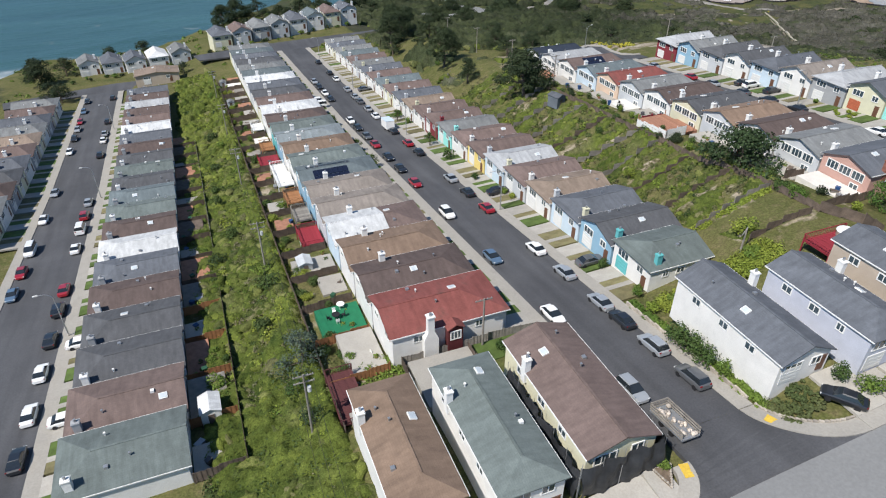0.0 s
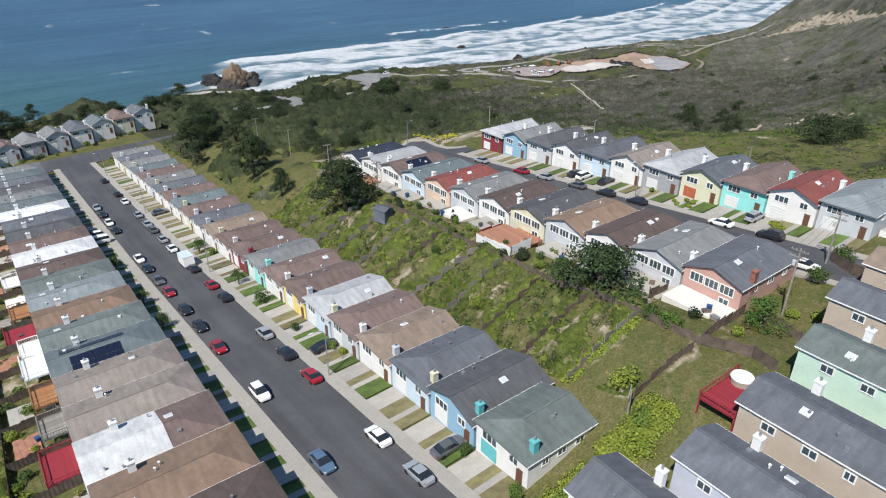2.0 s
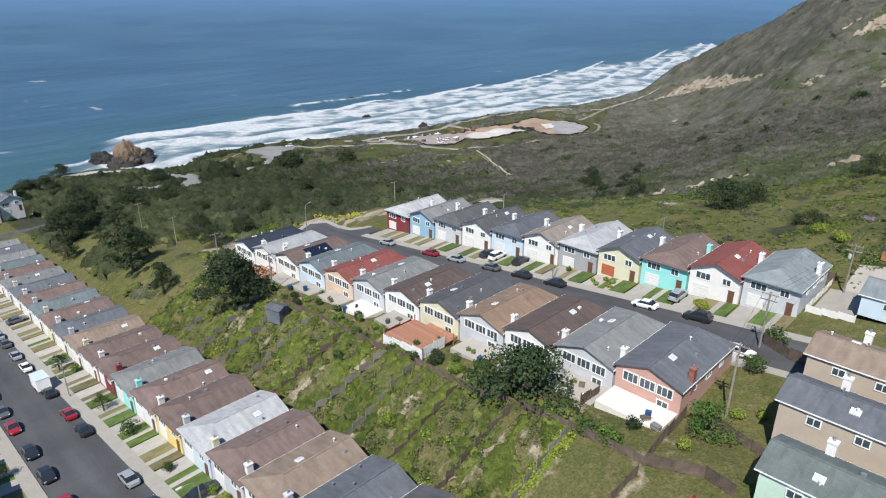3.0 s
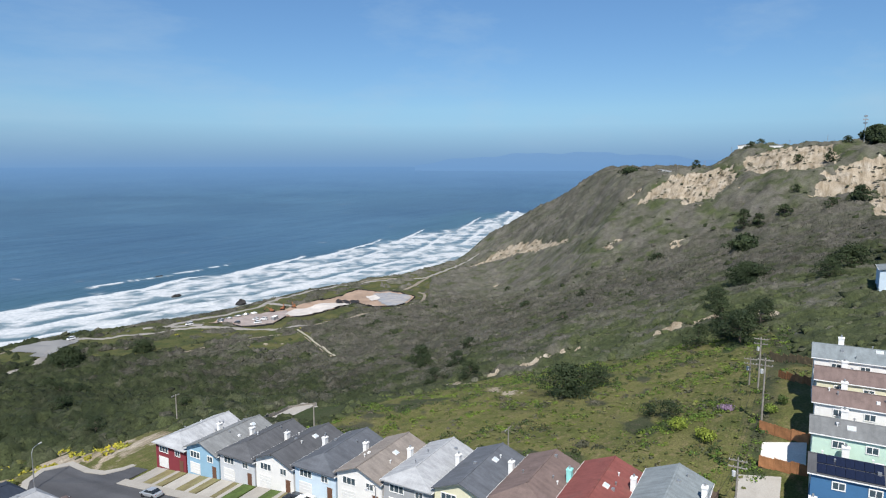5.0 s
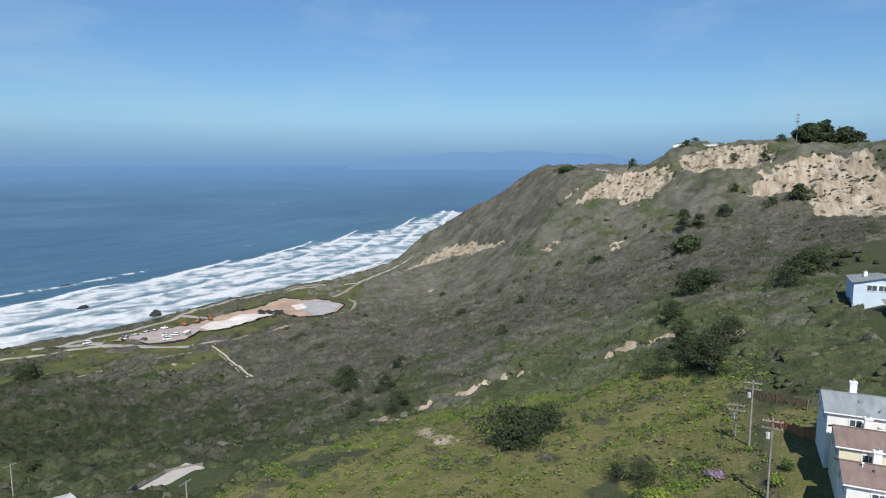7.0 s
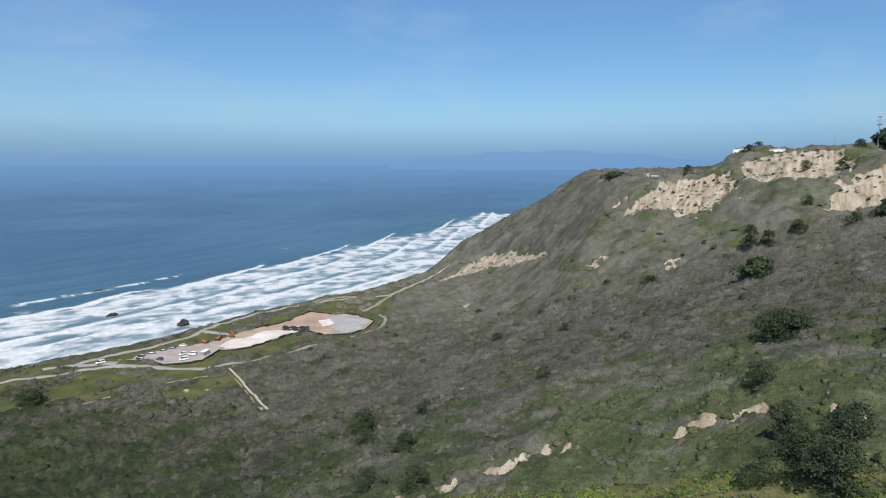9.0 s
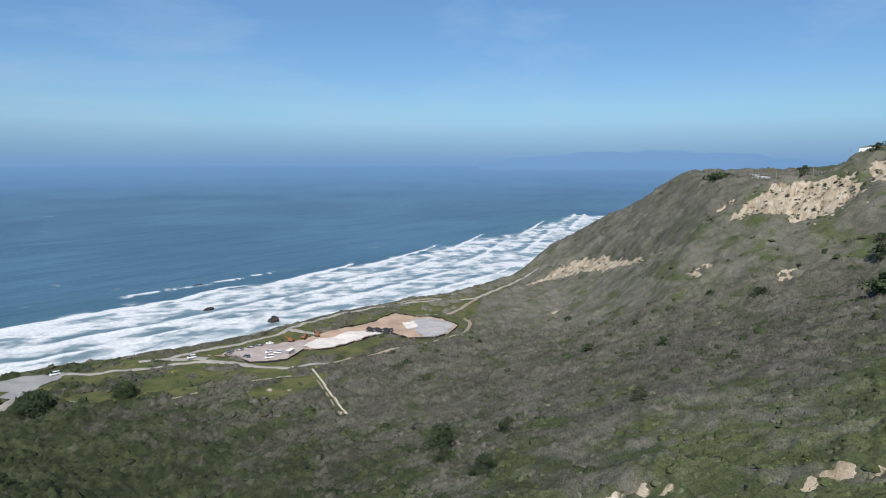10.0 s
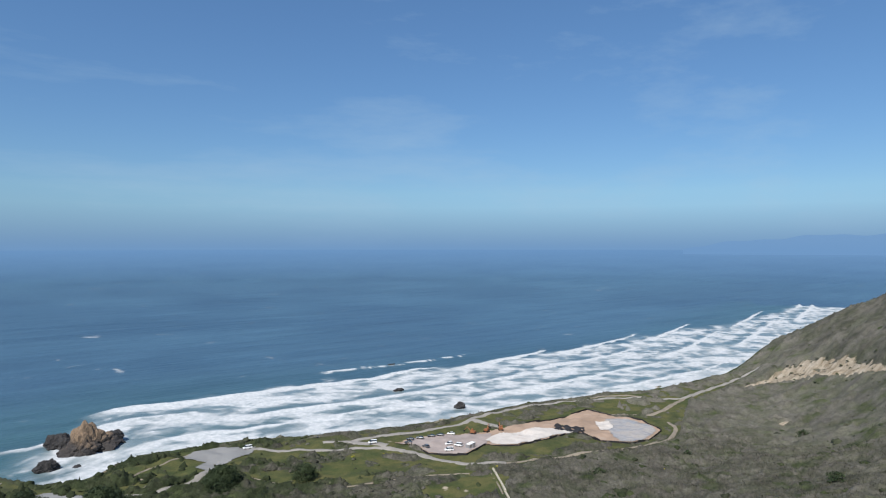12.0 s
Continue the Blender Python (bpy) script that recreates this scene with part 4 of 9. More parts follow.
def house(x, y, z, face, w, d, roof, wall, eave=4.7, rise=1.4, hip_f=3.2, hip_b=0.0, rng=None, chim=(3.4, 2.0), chim_mat=None, storeys=2, rear="plain", side="", label="", group="", skylights=1, front="street", garage_mat=None, over=0.45):
    """A house whose front centre stands at x, y and looks along face degrees (0: towards -y)."""
    rng = rng or random
    base = new("house")
    base.location, base.rotation_euler = (x, y, z), (0, 0, radians(face))
    tagged(base, label=label or f"{wall.replace('_', ' ')} stucco house with a {roof.replace('_', ' ')} shingle roof", category="house", group=group)
    wm = wall_mat(wall)
    part("wall", wall_mesh(w, d, eave, rise, hip_f, hip_b), wm, base)
    part("roof", roof_mesh(w, d, eave, rise, hip_f, hip_b, end=over), roof_mat(roof), base)
    ra_, rb_ = (hip_f - over if hip_f else -over), (d + over - hip_b if hip_b else d + over)
    part("ridge_cap", boxes("ridge_cap", (-0.13, 0.13, ra_, rb_, eave + rise - 0.02, eave + rise + 0.085)), roof_mat(roof), base)
    h = w / 2 + 0.25
    z0 = eave - 0.25 * rise / (w / 2) + 0.04
    for s in (-1, 1):
        part("gutter", boxes("gutter", (-0.05, 0.07, -over, d + over, -0.17, -0.03)), TRIM, base, (s * (h + 0.01) - 0.01, 0, z0))
    if chim:
        cx, cy = chim
        cz = slope_z(w, eave, rise, min(abs(cx), w / 2))
        chimney(base, cx, cy, cz - 1.6, max(eave + rise + 0.45, cz + 1.1), chim_mat or TRIM, 0.7)
    for k in range(rng.randint(2, 4)):
        vx, vy = rng.uniform(0.5, w / 2 - 0.8) * rng.choice((-1, 1)), rng.uniform(4, d - 1)
        part("vent_pipe", boxes("vent", (-0.06, 0.06, -0.06, 0.06, -0.1, 0.45), (-0.12, 0.12, -0.12, 0.12, 0.36, 0.5)) if k else boxes("vent_box", (-0.22, 0.22, -0.22, 0.22, -0.15, 0.28)), METAL if rng.random() < 0.6 else TRIM, base, (vx, vy, slope_z(w, eave, rise, vx)))
    for k in range(skylights):
        vx, vy = rng.uniform(0.9, 1.9) * rng.choice((-1, 1)), rng.uniform(5, d - 2)
        tilt = math.atan2(rise, w / 2) * (1 if vx > 0 else -1)
        sky_ob = part("skylight", boxes("skylight", (-0.42, 0.42, -0.5, 0.5, -0.05, 0.16)), TRIM, base, (vx, vy, slope_z(w, eave, rise, vx)))
        sky_ob.rotation_euler = (0, tilt, 0)
        part("pane", boxes("sky_pane", (-0.35, 0.35, -0.43, 0.43, 0.15, 0.18)), surface("skylight_pane", (0.5, 0.55, 0.58), rough=0.3, vary=0.1), sky_ob)
    up = eave - 1.95
    if front == "street":
        gx_ = -w / 4 + 0.1
        garage(base, gx_, -0.02, garage_mat)
        part("door", boxes("door", (-0.5, 0.5, -0.05, 0.04, 0.3, 2.4), (-0.58, 0.58, -0.03, 0.04, 2.4, 2.5)), surface("door_brown", (0.14, 0.07, 0.045), rough=0.5), base, (w / 4 + 0.9, -0.01, 0))
        window(base, -w / 4 + 0.2, -0.01, up, 2.6, 1.35, 0, 2)
        window(base, w / 4 - 0.1, -0.01, up + 0.05, 1.5, 1.25, 0, 1)
    if front == "low":
        garage(base, -w / 4 + 0.1, -0.02, garage_mat)
        part("door", boxes("door", (-0.5, 0.5, -0.05, 0.04, 0.3, 2.4), (-0.58, 0.58, -0.03, 0.04, 2.4, 2.5)), surface("door_brown", (0.14, 0.07, 0.045), rough=0.5), base, (0.5, -0.01, 0))
        window(base, w / 4 + 0.4, -0.01, 1.2, 2.2, 1.25, 0, 1)
    if rear:
        if rear == "wide":
            for k in range(3):
                window(base, (k - 1) * 2.35, d + 0.01, eave - 2.0, 2.2, 1.5, math.pi, 2 if face == 90 and w < 9.01 and hip_f else 1)
            window(base, -w / 4, d + 0.01, eave - 3.75 if front == "low" else eave - 4.6, 1.6, 1.2, math.pi, 1)
        else:
            window(base, -w / 4, d + 0.01, eave - 1.9, 1.7, 1.2, math.pi, 1)
            window(base, w / 4, d + 0.01, eave - 1.9, 1.5, 1.1, math.pi, 1)
    for s, mark in ((-1, "l"), (1, "r")):
        if mark in side:
            for yy in (d * 0.25, d * 0.5, d * 0.78):
                window(base, s * (w / 2 + 0.01), yy, eave - 1.75, 1.5 if yy > 4 else 1.1, 1.1, s * math.pi / 2, 1)
    return base


def solar(base, w, eave, rise, x, y0, cols, rows):
    tilt = math.atan2(rise, w / 2) * (1 if x > 0 else -1)
    for i in range(cols):
        for j in range(rows):
            xx = x + (j - (rows - 1) / 2) * 1.65
            ob = part("solar_panel", boxes("solar", (-0.8, 0.8, -0.49, 0.49, 0.06, 0.11)), surface("solar_cells", (0.012, 0.016, 0.035), rough=0.2, vary=0.15, spec=0.6), base, (xx, y0 + i * 1.02, slope_z(w, eave, rise, xx)))
            ob.rotation_euler = (0, tilt, 0)


RNG = random.Random(7)
# west side of the sloping street, from the top down
ROW_A_WEST = "red/white dark_brown/white rust_brown/white brown/pale_blue grey_tan/light_grey grey_tan/sky_blue blue_grey/sky_blue green_grey/white rust_brown/white light_blue_grey/sky_blue green_grey/teal dark_brown/white white/white brown/cream charcoal/white slate/light_grey white/white blue_grey/white grey/white charcoal/white slate/light_grey blue_grey/white grey/cream".split()
for k, pair in enumerate(ROW_A_WEST):
    roof, wall = pair.split("/")
    yc = -5.2 + 9.55 * k
    hs = house(-22.6, yc, float(street_a(yc)) + 0.2, 90, 9.0, 15.6, roof, wall, eave=4.5, rise=1.35, hip_f=4.2 if k % 3 else 5.5, rng=RNG, chim=None if k == 0 else (3.6, 11.5), group="houses on the west side of the street", skylights=k % 2 + (k == 0), side="l" if k == 0 else "")
    if k == 6:
        solar(hs, 9.0, 4.5, 1.35, -2.4, 6.5, 7, 2)
        solar(hs, 9.0, 4.5, 1.35, 1.2, 5.5, 9, 1)
    if k == 3:
        part("roof_section", roof_mesh(9.02, 8.6, 4.5, 1.36, 0, 0, 0.27, 0.47), roof_mat("white"), hs, (0, 7.1, 0.07), label="white coated roof section")
# east side
ROW_A_EAST = "green_grey/white/teal charcoal/sky_blue slate/pale_blue tan/white brown/light_grey pale_grey/pale_blue brown/yellow brown/white grey/turquoise brown/maroon brown/white tan/white slate/white brown/cream blue_grey/white brown/white slate/white grey/light_grey brown/white blue_grey/white grey/white slate/cream grey/white".split()
for k, pair in enumerate(ROW_A_EAST):
    roof, wall, *more = pair.split("/")
    yc = -5.4 + 9.25 * k
    cm = wall_mat("teal") if k in (0, 1) else wall_mat("maroon") if k == 9 else wall_mat("turquoise") if k == 8 else wall_mat(("light_grey", "white", "cream")[k % 3])
    house(0.1, yc, float(street_a(yc)) + 0.35, -90, 8.75, 12.8 if k else 10.5, roof, wall, eave=4.3, rise=1.45, hip_f=0.0 if k == 1 else 3.6, rng=RNG, chim=(3.5, 1.6), chim_mat=cm, group="houses on the east side of the street", garage_mat=wall_mat("teal") if k == 0 else None, skylights=k % 2, side="r" if k == 0 else "")
# the lower street
ROW_B_EAST = "green_grey/white grey_tan/white slate/light_grey slate/white brown/white grey/light_grey white/white brown/lilac_grey green_grey/white blue_grey/light_grey slate/sky_blue green_grey/white charcoal/light_grey brown/cream grey/white white/white grey_tan/white brown/white pale_grey/white dark_brown/white grey/white".split()
for k, pair in enumerate(ROW_B_EAST):
    roof, wall = pair.split("/")
    yc = -10.5 + 9.4 * k
    roof = {"slate": "charcoal", "grey": "slate", "grey_tan": "brown", "brown": "dark_brown"}.get(roof, roof)
    house(-76.6, yc, float(street_b(yc)) + 0.35, -90, 8.9, 13.0, roof, wall, eave=4.3, rise=1.45, hip_f=4.0, rng=RNG, chim=(3.4, 1.4), chim_mat=wall_mat("grey") if k % 2 else None, group="houses on the lower street", skylights=k % 2)
for k, roof in enumerate("brown grey dark_brown charcoal slate brown tan grey slate brown grey".split()):
    yc = 72 + 10.5 * k
    house(-99.0, yc, float(street_b(yc)) + 0.2, 90, 9.6, 13.0, roof, ("cream", "white", "grey")[k % 3], eave=4.6, rise=1.6, hip_f=3.6, rng=RNG, chim=(-3.2, 6), group="houses across the lower street", skylights=0)
# the upper terrace
ROW_C_EAST = "light_blue_grey/light_grey red/white brown/turquoise slate/cream pale_grey/grey grey_tan/white slate/pale_blue charcoal/white charcoal/light_grey grey/sky_blue pale_grey/maroon".split()
for k, pair in enumerate(ROW_C_EAST):
    roof, wall = pair.split("/")
    yc = -7.0 + 9.0 * k
    house(75.3, yc, float(street_c(yc)) + 0.35, -90, 8.6, 13.8, roof, wall, eave=5.0, rise=1.75, hip_f=0.0 if k % 2 else 3.0, rng=RNG, chim=(4.1, 8.5), chim_mat=wall_mat("turquoise") if k == 2 else None, group="houses on the east side of the upper terrace", garage_mat=surface("garage_orange", (0.42, 0.12, 0.06)) if k == 3 else None, skylights=k % 2, over=0.7, rear="plain", side="r")
ROW_C_WEST = "slate/pink grey/light_grey dark_brown/white rust_brown/light_grey charcoal/cream dark_brown/white grey/light_grey red/peach blue_grey/pale_blue brown/white pale_grey/white navy/white".split()
for k, pair in enumerate(ROW_C_WEST):
    roof, wall = pair.split("/")
    yc = -4.84 + 9.35 * k
    hs = house(55.4, yc, float(street_c(yc)) + 0.15, 90, 9.0, 15.4, roof, wall, eave=3.55, rise=1.5, hip_f=2.2, front="low", rng=RNG, chim=(-4.3, 12.6), chim_mat=BRICK if k == 0 else None, group="houses on the west side of the upper terrace", rear="wide", skylights=1, side="l" if k == 0 else "")
    if k == 9:
        solar(hs, 9.0, 3.55, 1.5, -2.2, 6.0, 6, 2)
# houses along the crossing street
for x0, x1, y1, y0, eave_z, roof, wall, rise in (
    (-46.0, -39.0, -18.8, -34.5, 7.6, "rust_brown", "white", 1.2), (-37.0, -29.8, -19.6, -36.6, 8.3, "green_grey", "white", 1.1),
    (-28.0, -19.6, -19.5, -36.2, 9.2, "brown", "cream", 1.3), (-3.0, 4.7, -17.7, -34.3, 10.2, "slate", "white", 1.6),
    (6.4, 13.7, -22.3, -36.6, 12.4, "slate", "lilac_grey", 1.3), (16.1, 23.8, -22.6, -37.0, 14.2, "slate", "beige", 1.3),
    (28.4, 35.6, -22.1, -36.8, 15.3, "green_grey", "mint", 1.3), (39.8, 47.0, -19.8, -36.0, 16.3, "slate", "beige", 1.3),
    (51.2, 59.0, -19.0, -35.0, 16.8, "tan", "beige", 1.2), (78.5, 86.5, -18.5, -35.0, 15.0, "light_blue_grey", "pale_blue", 1.5),
    (88.2, 95.0, -22.8, -36.5, 19.2, "charcoal", "blue", 1.2), (95.8, 102.6, -22.8, -36.5, 21.6, "grey", "mint", 1.2),
    (103.4, 110.2, -23.0, -36.5, 23.4, "brown", "white", 1.2), (110.9, 117.6, -23.2, -36.8, 24.6, "brown", "cream", 1.2),
    (118.4, 127.5, -22.8, -37.0, 26.0, "light_blue_grey", "white", 1.3),
):
    w, d = round(x1 - x0 - 0.5, 2), round(y1 - y0, 2)
    floor = float(street_d((x0 + x1) / 2)) + 0.3
    hs = house((x0 + x1) / 2, y0, floor, 0, w, d, roof, wall, eave=round(eave_z - floor, 2), rise=rise, hip_f=0.0 if x0 in (-28.0, -3.0) else 3.0, hip_b=0.0 if x0 > -29 else 3.0, rng=RNG, chim=(-w / 2 if x0 < -20 else w / 2, d * 0.72), group="houses along the crossing street", side="lr" if x0 < 30 else "l", skylights=1)
    if wall == "blue":
        solar(hs, w, eave_z - floor, rise, -1.6, 6.5, 7, 2)
# the last houses before the bluff
for k in range(8):
    xc = -38.5 + 9.0 * k
    house(xc, 236.5 + 3.0 * k, -27.0 + 0.15 * k, 8, 8.2, 10.5, ("slate", "brown", "grey", "grey", "slate", "blue_grey", "brown", "slate")[k], ("cream", "light_grey", "grey", "light_grey", "white", "white", "cream", "white")[k], eave=5.0, rise=1.9, hip_f=0 if k % 2 else 3.0, rng=RNG, chim=(3.6, 4), group="houses before the bluff", skylights=0)
for k in range(5):
    xc, yc = -94.0 + 9.3 * k, (242, 240, 237, 238, 238)[k]
    house(xc, yc - 3, gz(xc, yc) + 0.2, 8, 8.0, 10.0, ("grey", "slate", "slate", "white", "grey")[k], ("white", "light_grey", "white", "white", "light_grey")[k], eave=5.0, rise=1.9, hip_f=3.0 if k % 2 else 0, rng=RNG, chim=None if k % 2 else (3.0, 5), group="houses before the bluff", skylights=0)
house(-67, 203.0, -29.0, 0, 16.0, 8.0, "tan", "beige", eave=3.6, rise=1.0, hip_f=0, rng=RNG, chim=None, label="long low beige house with a tan roof")

# ---- plants ----
def leaves(centres, radii, tall, count, leaf, seed, low=-0.25):
    """Corner arrays of many small leaf clusters spread over domes: count of them for each centre."""
    rng = np.random.RandomState(seed)
    n = len(centres)
    c = np.repeat(np.asarray(centres, float), count, 0)
    r = np.repeat(np.asarray(radii, float), count)
    t = np.repeat(np.asarray(tall, float), count)
    up = rng.uniform(low, 1, n * count)
    az = rng.uniform(0, 2 * np.pi, n * count)
    ring = np.sqrt(1 - up * up)
    out = np.stack([ring * np.cos(az), ring * np.sin(az), up], -1)
    depth = rng.uniform(0.62, 1.08, n * count)[:, None]
    lump = 1 + 0.22 * np.sin(out[:, :1] * 5 + c[:, :1] * 3) * np.cos(out[:, 1:2] * 4 + c[:, 1:2] * 2)
    p = c + out * depth * lump * np.stack([r, r, t], -1)
    nrm = out + rng.normal(0, 0.55, out.shape) + (0, 0, 0.25)
    nrm /= np.linalg.norm(nrm, axis=1)[:, None]
    side = np.cross(nrm, rng.normal(0, 1, out.shape))
    side /= np.linalg.norm(side, axis=1)[:, None] + 1e-9
    upv = np.cross(nrm, side)
    s = (leaf * rng.uniform(0.6, 1.4, n * count))[:, None]
    e = s * rng.uniform(0.5, 1.0, (n * count, 1))
    v = np.stack([p - side * s - upv * e * 0.4, p + side * s * 0.3 - upv * e, p + side * s + upv * e * 0.5, p - side * s * 0.4 + upv * e], 1).reshape(-1, 3)
    return v, np.arange(len(v)).reshape(-1, 4)


def cushions(name, c, r, tall, mat, seed, label, category="scrub", detail=2):
    v, q = domes(c - (0, 0, 0.1), r, tall, seed, detail)
    return stuff(name, v, q, mat, label, category)


def stuff(name, v, q, mat, label, category):
    ob = paint(new(name, fast_mesh(name, v, q)), mat)
    return tagged(ob, label=label, category=category, kind="stuff")


def domes(centres, radii, tall, seed, detail=2):
    """Lumpy rounded cushions, one for each centre, as triangles."""
    rng = np.random.RandomState(seed)
    bm = bmesh.new()
    bmesh.ops.create_icosphere(bm, subdivisions=detail, radius=1.0)
    unit = np.array([vert.co[:] for vert in bm.verts])
    tris = np.array([[vert.index for vert in face.verts] for face in bm.faces])
    bm.free()
    n, k = len(centres), len(unit)
    lump = 1 + rng.normal(0, 0.13, (n, k, 1))
    turn = rng.uniform(0, 6.28, (n, 1))
    x = unit[:, 0] * np.cos(turn) - unit[:, 1] * np.sin(turn)
    y = unit[:, 0] * np.sin(turn) + unit[:, 1] * np.cos(turn)
    long = rng.uniform(0.8, 1.3, (n, 1))
    shape = np.stack([x * long, y, np.repeat(unit[None, :, 2], n, 0)], -1) * lump
    size = np.stack([radii, radii, tall], -1)[:, None, :]
    v = np.asarray(centres)[:, None, :] + shape * size
    return v.reshape(-1, 3), (tris[None] + (np.arange(n) * k)[:, None, None]).reshape(-1, 3)


SCRUB = foliage("coastal_scrub", (0.052, 0.064, 0.031), (0.108, 0.1, 0.078))
GREEN = foliage("green_shrub", (0.07, 0.125, 0.022), (0.13, 0.185, 0.032))
LIME = foliage("lime_shrub", (0.14, 0.20, 0.03), (0.20, 0.23, 0.035))
CYPRESS = foliage("cypress", (0.022, 0.036, 0.016), (0.034, 0.05, 0.02))
BROAD = foliage("broadleaf", (0.04, 0.075, 0.018), (0.06, 0.095, 0.025))
FLOWER = foliage("yellow_bloom", (0.36, 0.31, 0.03), (0.20, 0.22, 0.04))
BARK = surface("bark", (0.12, 0.095, 0.075), vary=0.3, coarse=2, fine=10, bump=0.8)


def free_of(x, y, wide=2.0):
    """1 off the streets, paths and works."""
    ok = np.ones(len(x), bool)
    for x0, x1, y0, y1 in ((-19, -4, -44, 226), (-96, -80, -60, 214), (55, 76, -14, 109), (-120, 200, -56, -38), (-40, -22, -42, 226), (-1, 15, -12, 206), (-78, -63, -16, 186), (-114, -98, 66, 190), (37, 56, -14, 110), (74, 91, -13, 92), (-48, 130, -39, -17), (104, 118, 72, 92), (-108, -45, 198, 240), (-46, 34, 212, 276)):
        ok &= ~((x > x0 - wide * 0.3) & (x < x1 + wide * 0.3) & (y > y0) & (y < y1))
    return ok


def scatter(n, x0, x1, y0, y1, seed, weight=None):
    rng = np.random.RandomState(seed)
    x, y = rng.uniform(x0, x1, n), rng.uniform(y0, y1, n)
    ok = free_of(x, y) & (y < bluff_edge(x) - 2) & (rng.uniform(0, 1, n) > bare_cover(x, y) * 0.93)
    if weight is not None:
        ok &= rng.uniform(0, 1, n) < weight(x, y)
    x, y = x[ok], y[ok]
    return np.stack([x, y, ground_z(x, y) + relief(x, y)], -1), rng


APRON = [(190, 380), (200, 387), (213, 386), (228, 373), (224, 366), (210, 359), (196, 353), (192, 360), (200, 368)]
LOT = [(90, 336), (99.5, 330), (116, 321), (131, 317), (138, 330), (144, 348), (128, 368), (120, 362), (133, 346), (124, 338), (112, 344), (96, 352)]
SITE = [(294, 332), (309, 336), (325, 329), (341, 322), (370, 318), (381, 315), (399, 313), (419, 311), (438, 314), (441, 292), (445, 274), (433, 252), (411, 246), (398, 250), (388, 262), (393, 279), (390, 284), (376, 283), (363, 284), (348, 286), (332, 297), (313, 290), (298, 305), (300, 320)]
PATHS = []  # centre lines of tracks over the open ground: width, points


def off_paths(x, y):
    out = np.ones(np.shape(x))
    for w, pts in PATHS:
        for (ax, ay), (bx, by) in zip(pts, pts[1:]):
            dx, dy = bx - ax, by - ay
            t = np.clip(((x - ax) * dx + (y - ay) * dy) / (dx * dx + dy * dy), 0, 1)
            out = np.minimum(out, smooth(w / 2 + 0.3, w / 2 + 1.8, np.hypot(x - ax - t * dx, y - ay - t * dy)))
    for (ax, ay), (bx, by) in (((310, 266), (271, 202)), ((304.5, 261), (268, 203))):
        t = np.clip(((x - ax) * (bx - ax) + (y - ay) * (by - ay)) / ((bx - ax) ** 2 + (by - ay) ** 2), 0, 1)
        out = np.minimum(out, smooth(0.7, 1.8, np.hypot(x - ax - t * (bx - ax), y - ay - t * (by - ay))))
    for pts in (APRON, LOT, SITE):
        out = out * smooth(2.0, -0.5, zone(x, y, pts))
    return out


PATHS += [
    (5.0, [(153, 343), (163, 336), (173, 337), (186, 342), (197, 355), (205, 366)]), (4.6, [(213, 378), (227, 371), (254, 350), (285, 329), (295, 312), (296, 296), (304, 279), (321, 268)]),
    (3.0, [(321, 268), (342, 262), (365, 252), (385, 245), (404, 240), (424, 240), (446, 250), (455, 262)]), (4.6, [(262, 358), (280, 352), (298, 350), (328, 344), (354, 340), (362, 346), (400, 350), (448, 342), (480, 327), (508, 308), (521, 293), (560, 298), (615, 304), (652, 302)]),
    (7.0, [(288, 330), (283, 342), (276, 352)]), (6.0, [(362, 344), (361, 336), (366, 322)]), (4.0, [(440, 312), (445, 297), (461, 281), (483, 282), (521, 293)]), (3.4, [(508, 308), (490, 330), (470, 338)]),
    (1.3, [(298, 270), (278, 277), (260, 284), (241, 289), (230, 300), (217, 311), (213, 321), (207, 334)]),
    (1.6, [(160, 364), (172, 372), (186, 380), (196, 384)]), (1.2, [(164, 346), (170, 352), (165, 362)]),
]


def open_weight(x, y):
    g = grass_cover(x, y)
    clump = smooth(-0.55, 0.35, bumps(x, y, 26, 131) + 0.5 * bumps(x, y, 9, 132))
    return off_paths(x, y) * np.where(g > 0.4, 0.16 + 0.5 * smooth(0.35, 0.6, bumps(x, y, 20, 133)), 0.35 + 0.65 * clump)


def cells(x, y, size, seed):
    """Jittered cells of the given size: distance to the nearest centre in cell widths, and two random values of that cell."""
    rng = np.random.RandomState(seed)
    jit = rng.uniform(0.1, 0.9, (64, 64, 4))
    gx_, gy_ = np.floor(x / size).astype(int), np.floor(y / size).astype(int)
    best, one, two = np.full(x.shape, 9.0), np.zeros(x.shape), np.zeros(x.shape)
    for i in (-1, 0, 1):
        for j in (-1, 0, 1):
            cell = jit[(gx_ + i) % 64, (gy_ + j) % 64]
            d = np.hypot((gx_ + i + cell[..., 0]) - x / size, (gy_ + j + cell[..., 1]) - y / size)
            near = d < best
            best, one, two = np.where(near, d, best), np.where(near, cell[..., 2], one), np.where(near, cell[..., 3], two)
    return best, one, two


def greyness(x, y):
    """1 where the brush is grey and twiggy, 0 where it is leafy."""
    n = bumps(x, y, 42, 151) + 0.45 * bumps(x, y, 12, 152)
    return np.clip(smooth(-0.45, 0.5, n + 0.65 * smooth(215, 300, x) - 0.75 * smooth(240, 150, x) * smooth(110, 150, y) - 0.5 * smooth(210, 150, x) - 0.4 * smooth(60, 15, y) * smooth(360, 260, x) - 0.36 * smooth(430, 470, x) * smooth(4, -8, x - divide(y)) * smooth(190, 150, y) + 0.55 * smooth(-4, 8, x - divide(y)) * smooth(500, 540, x)), 0, 1)


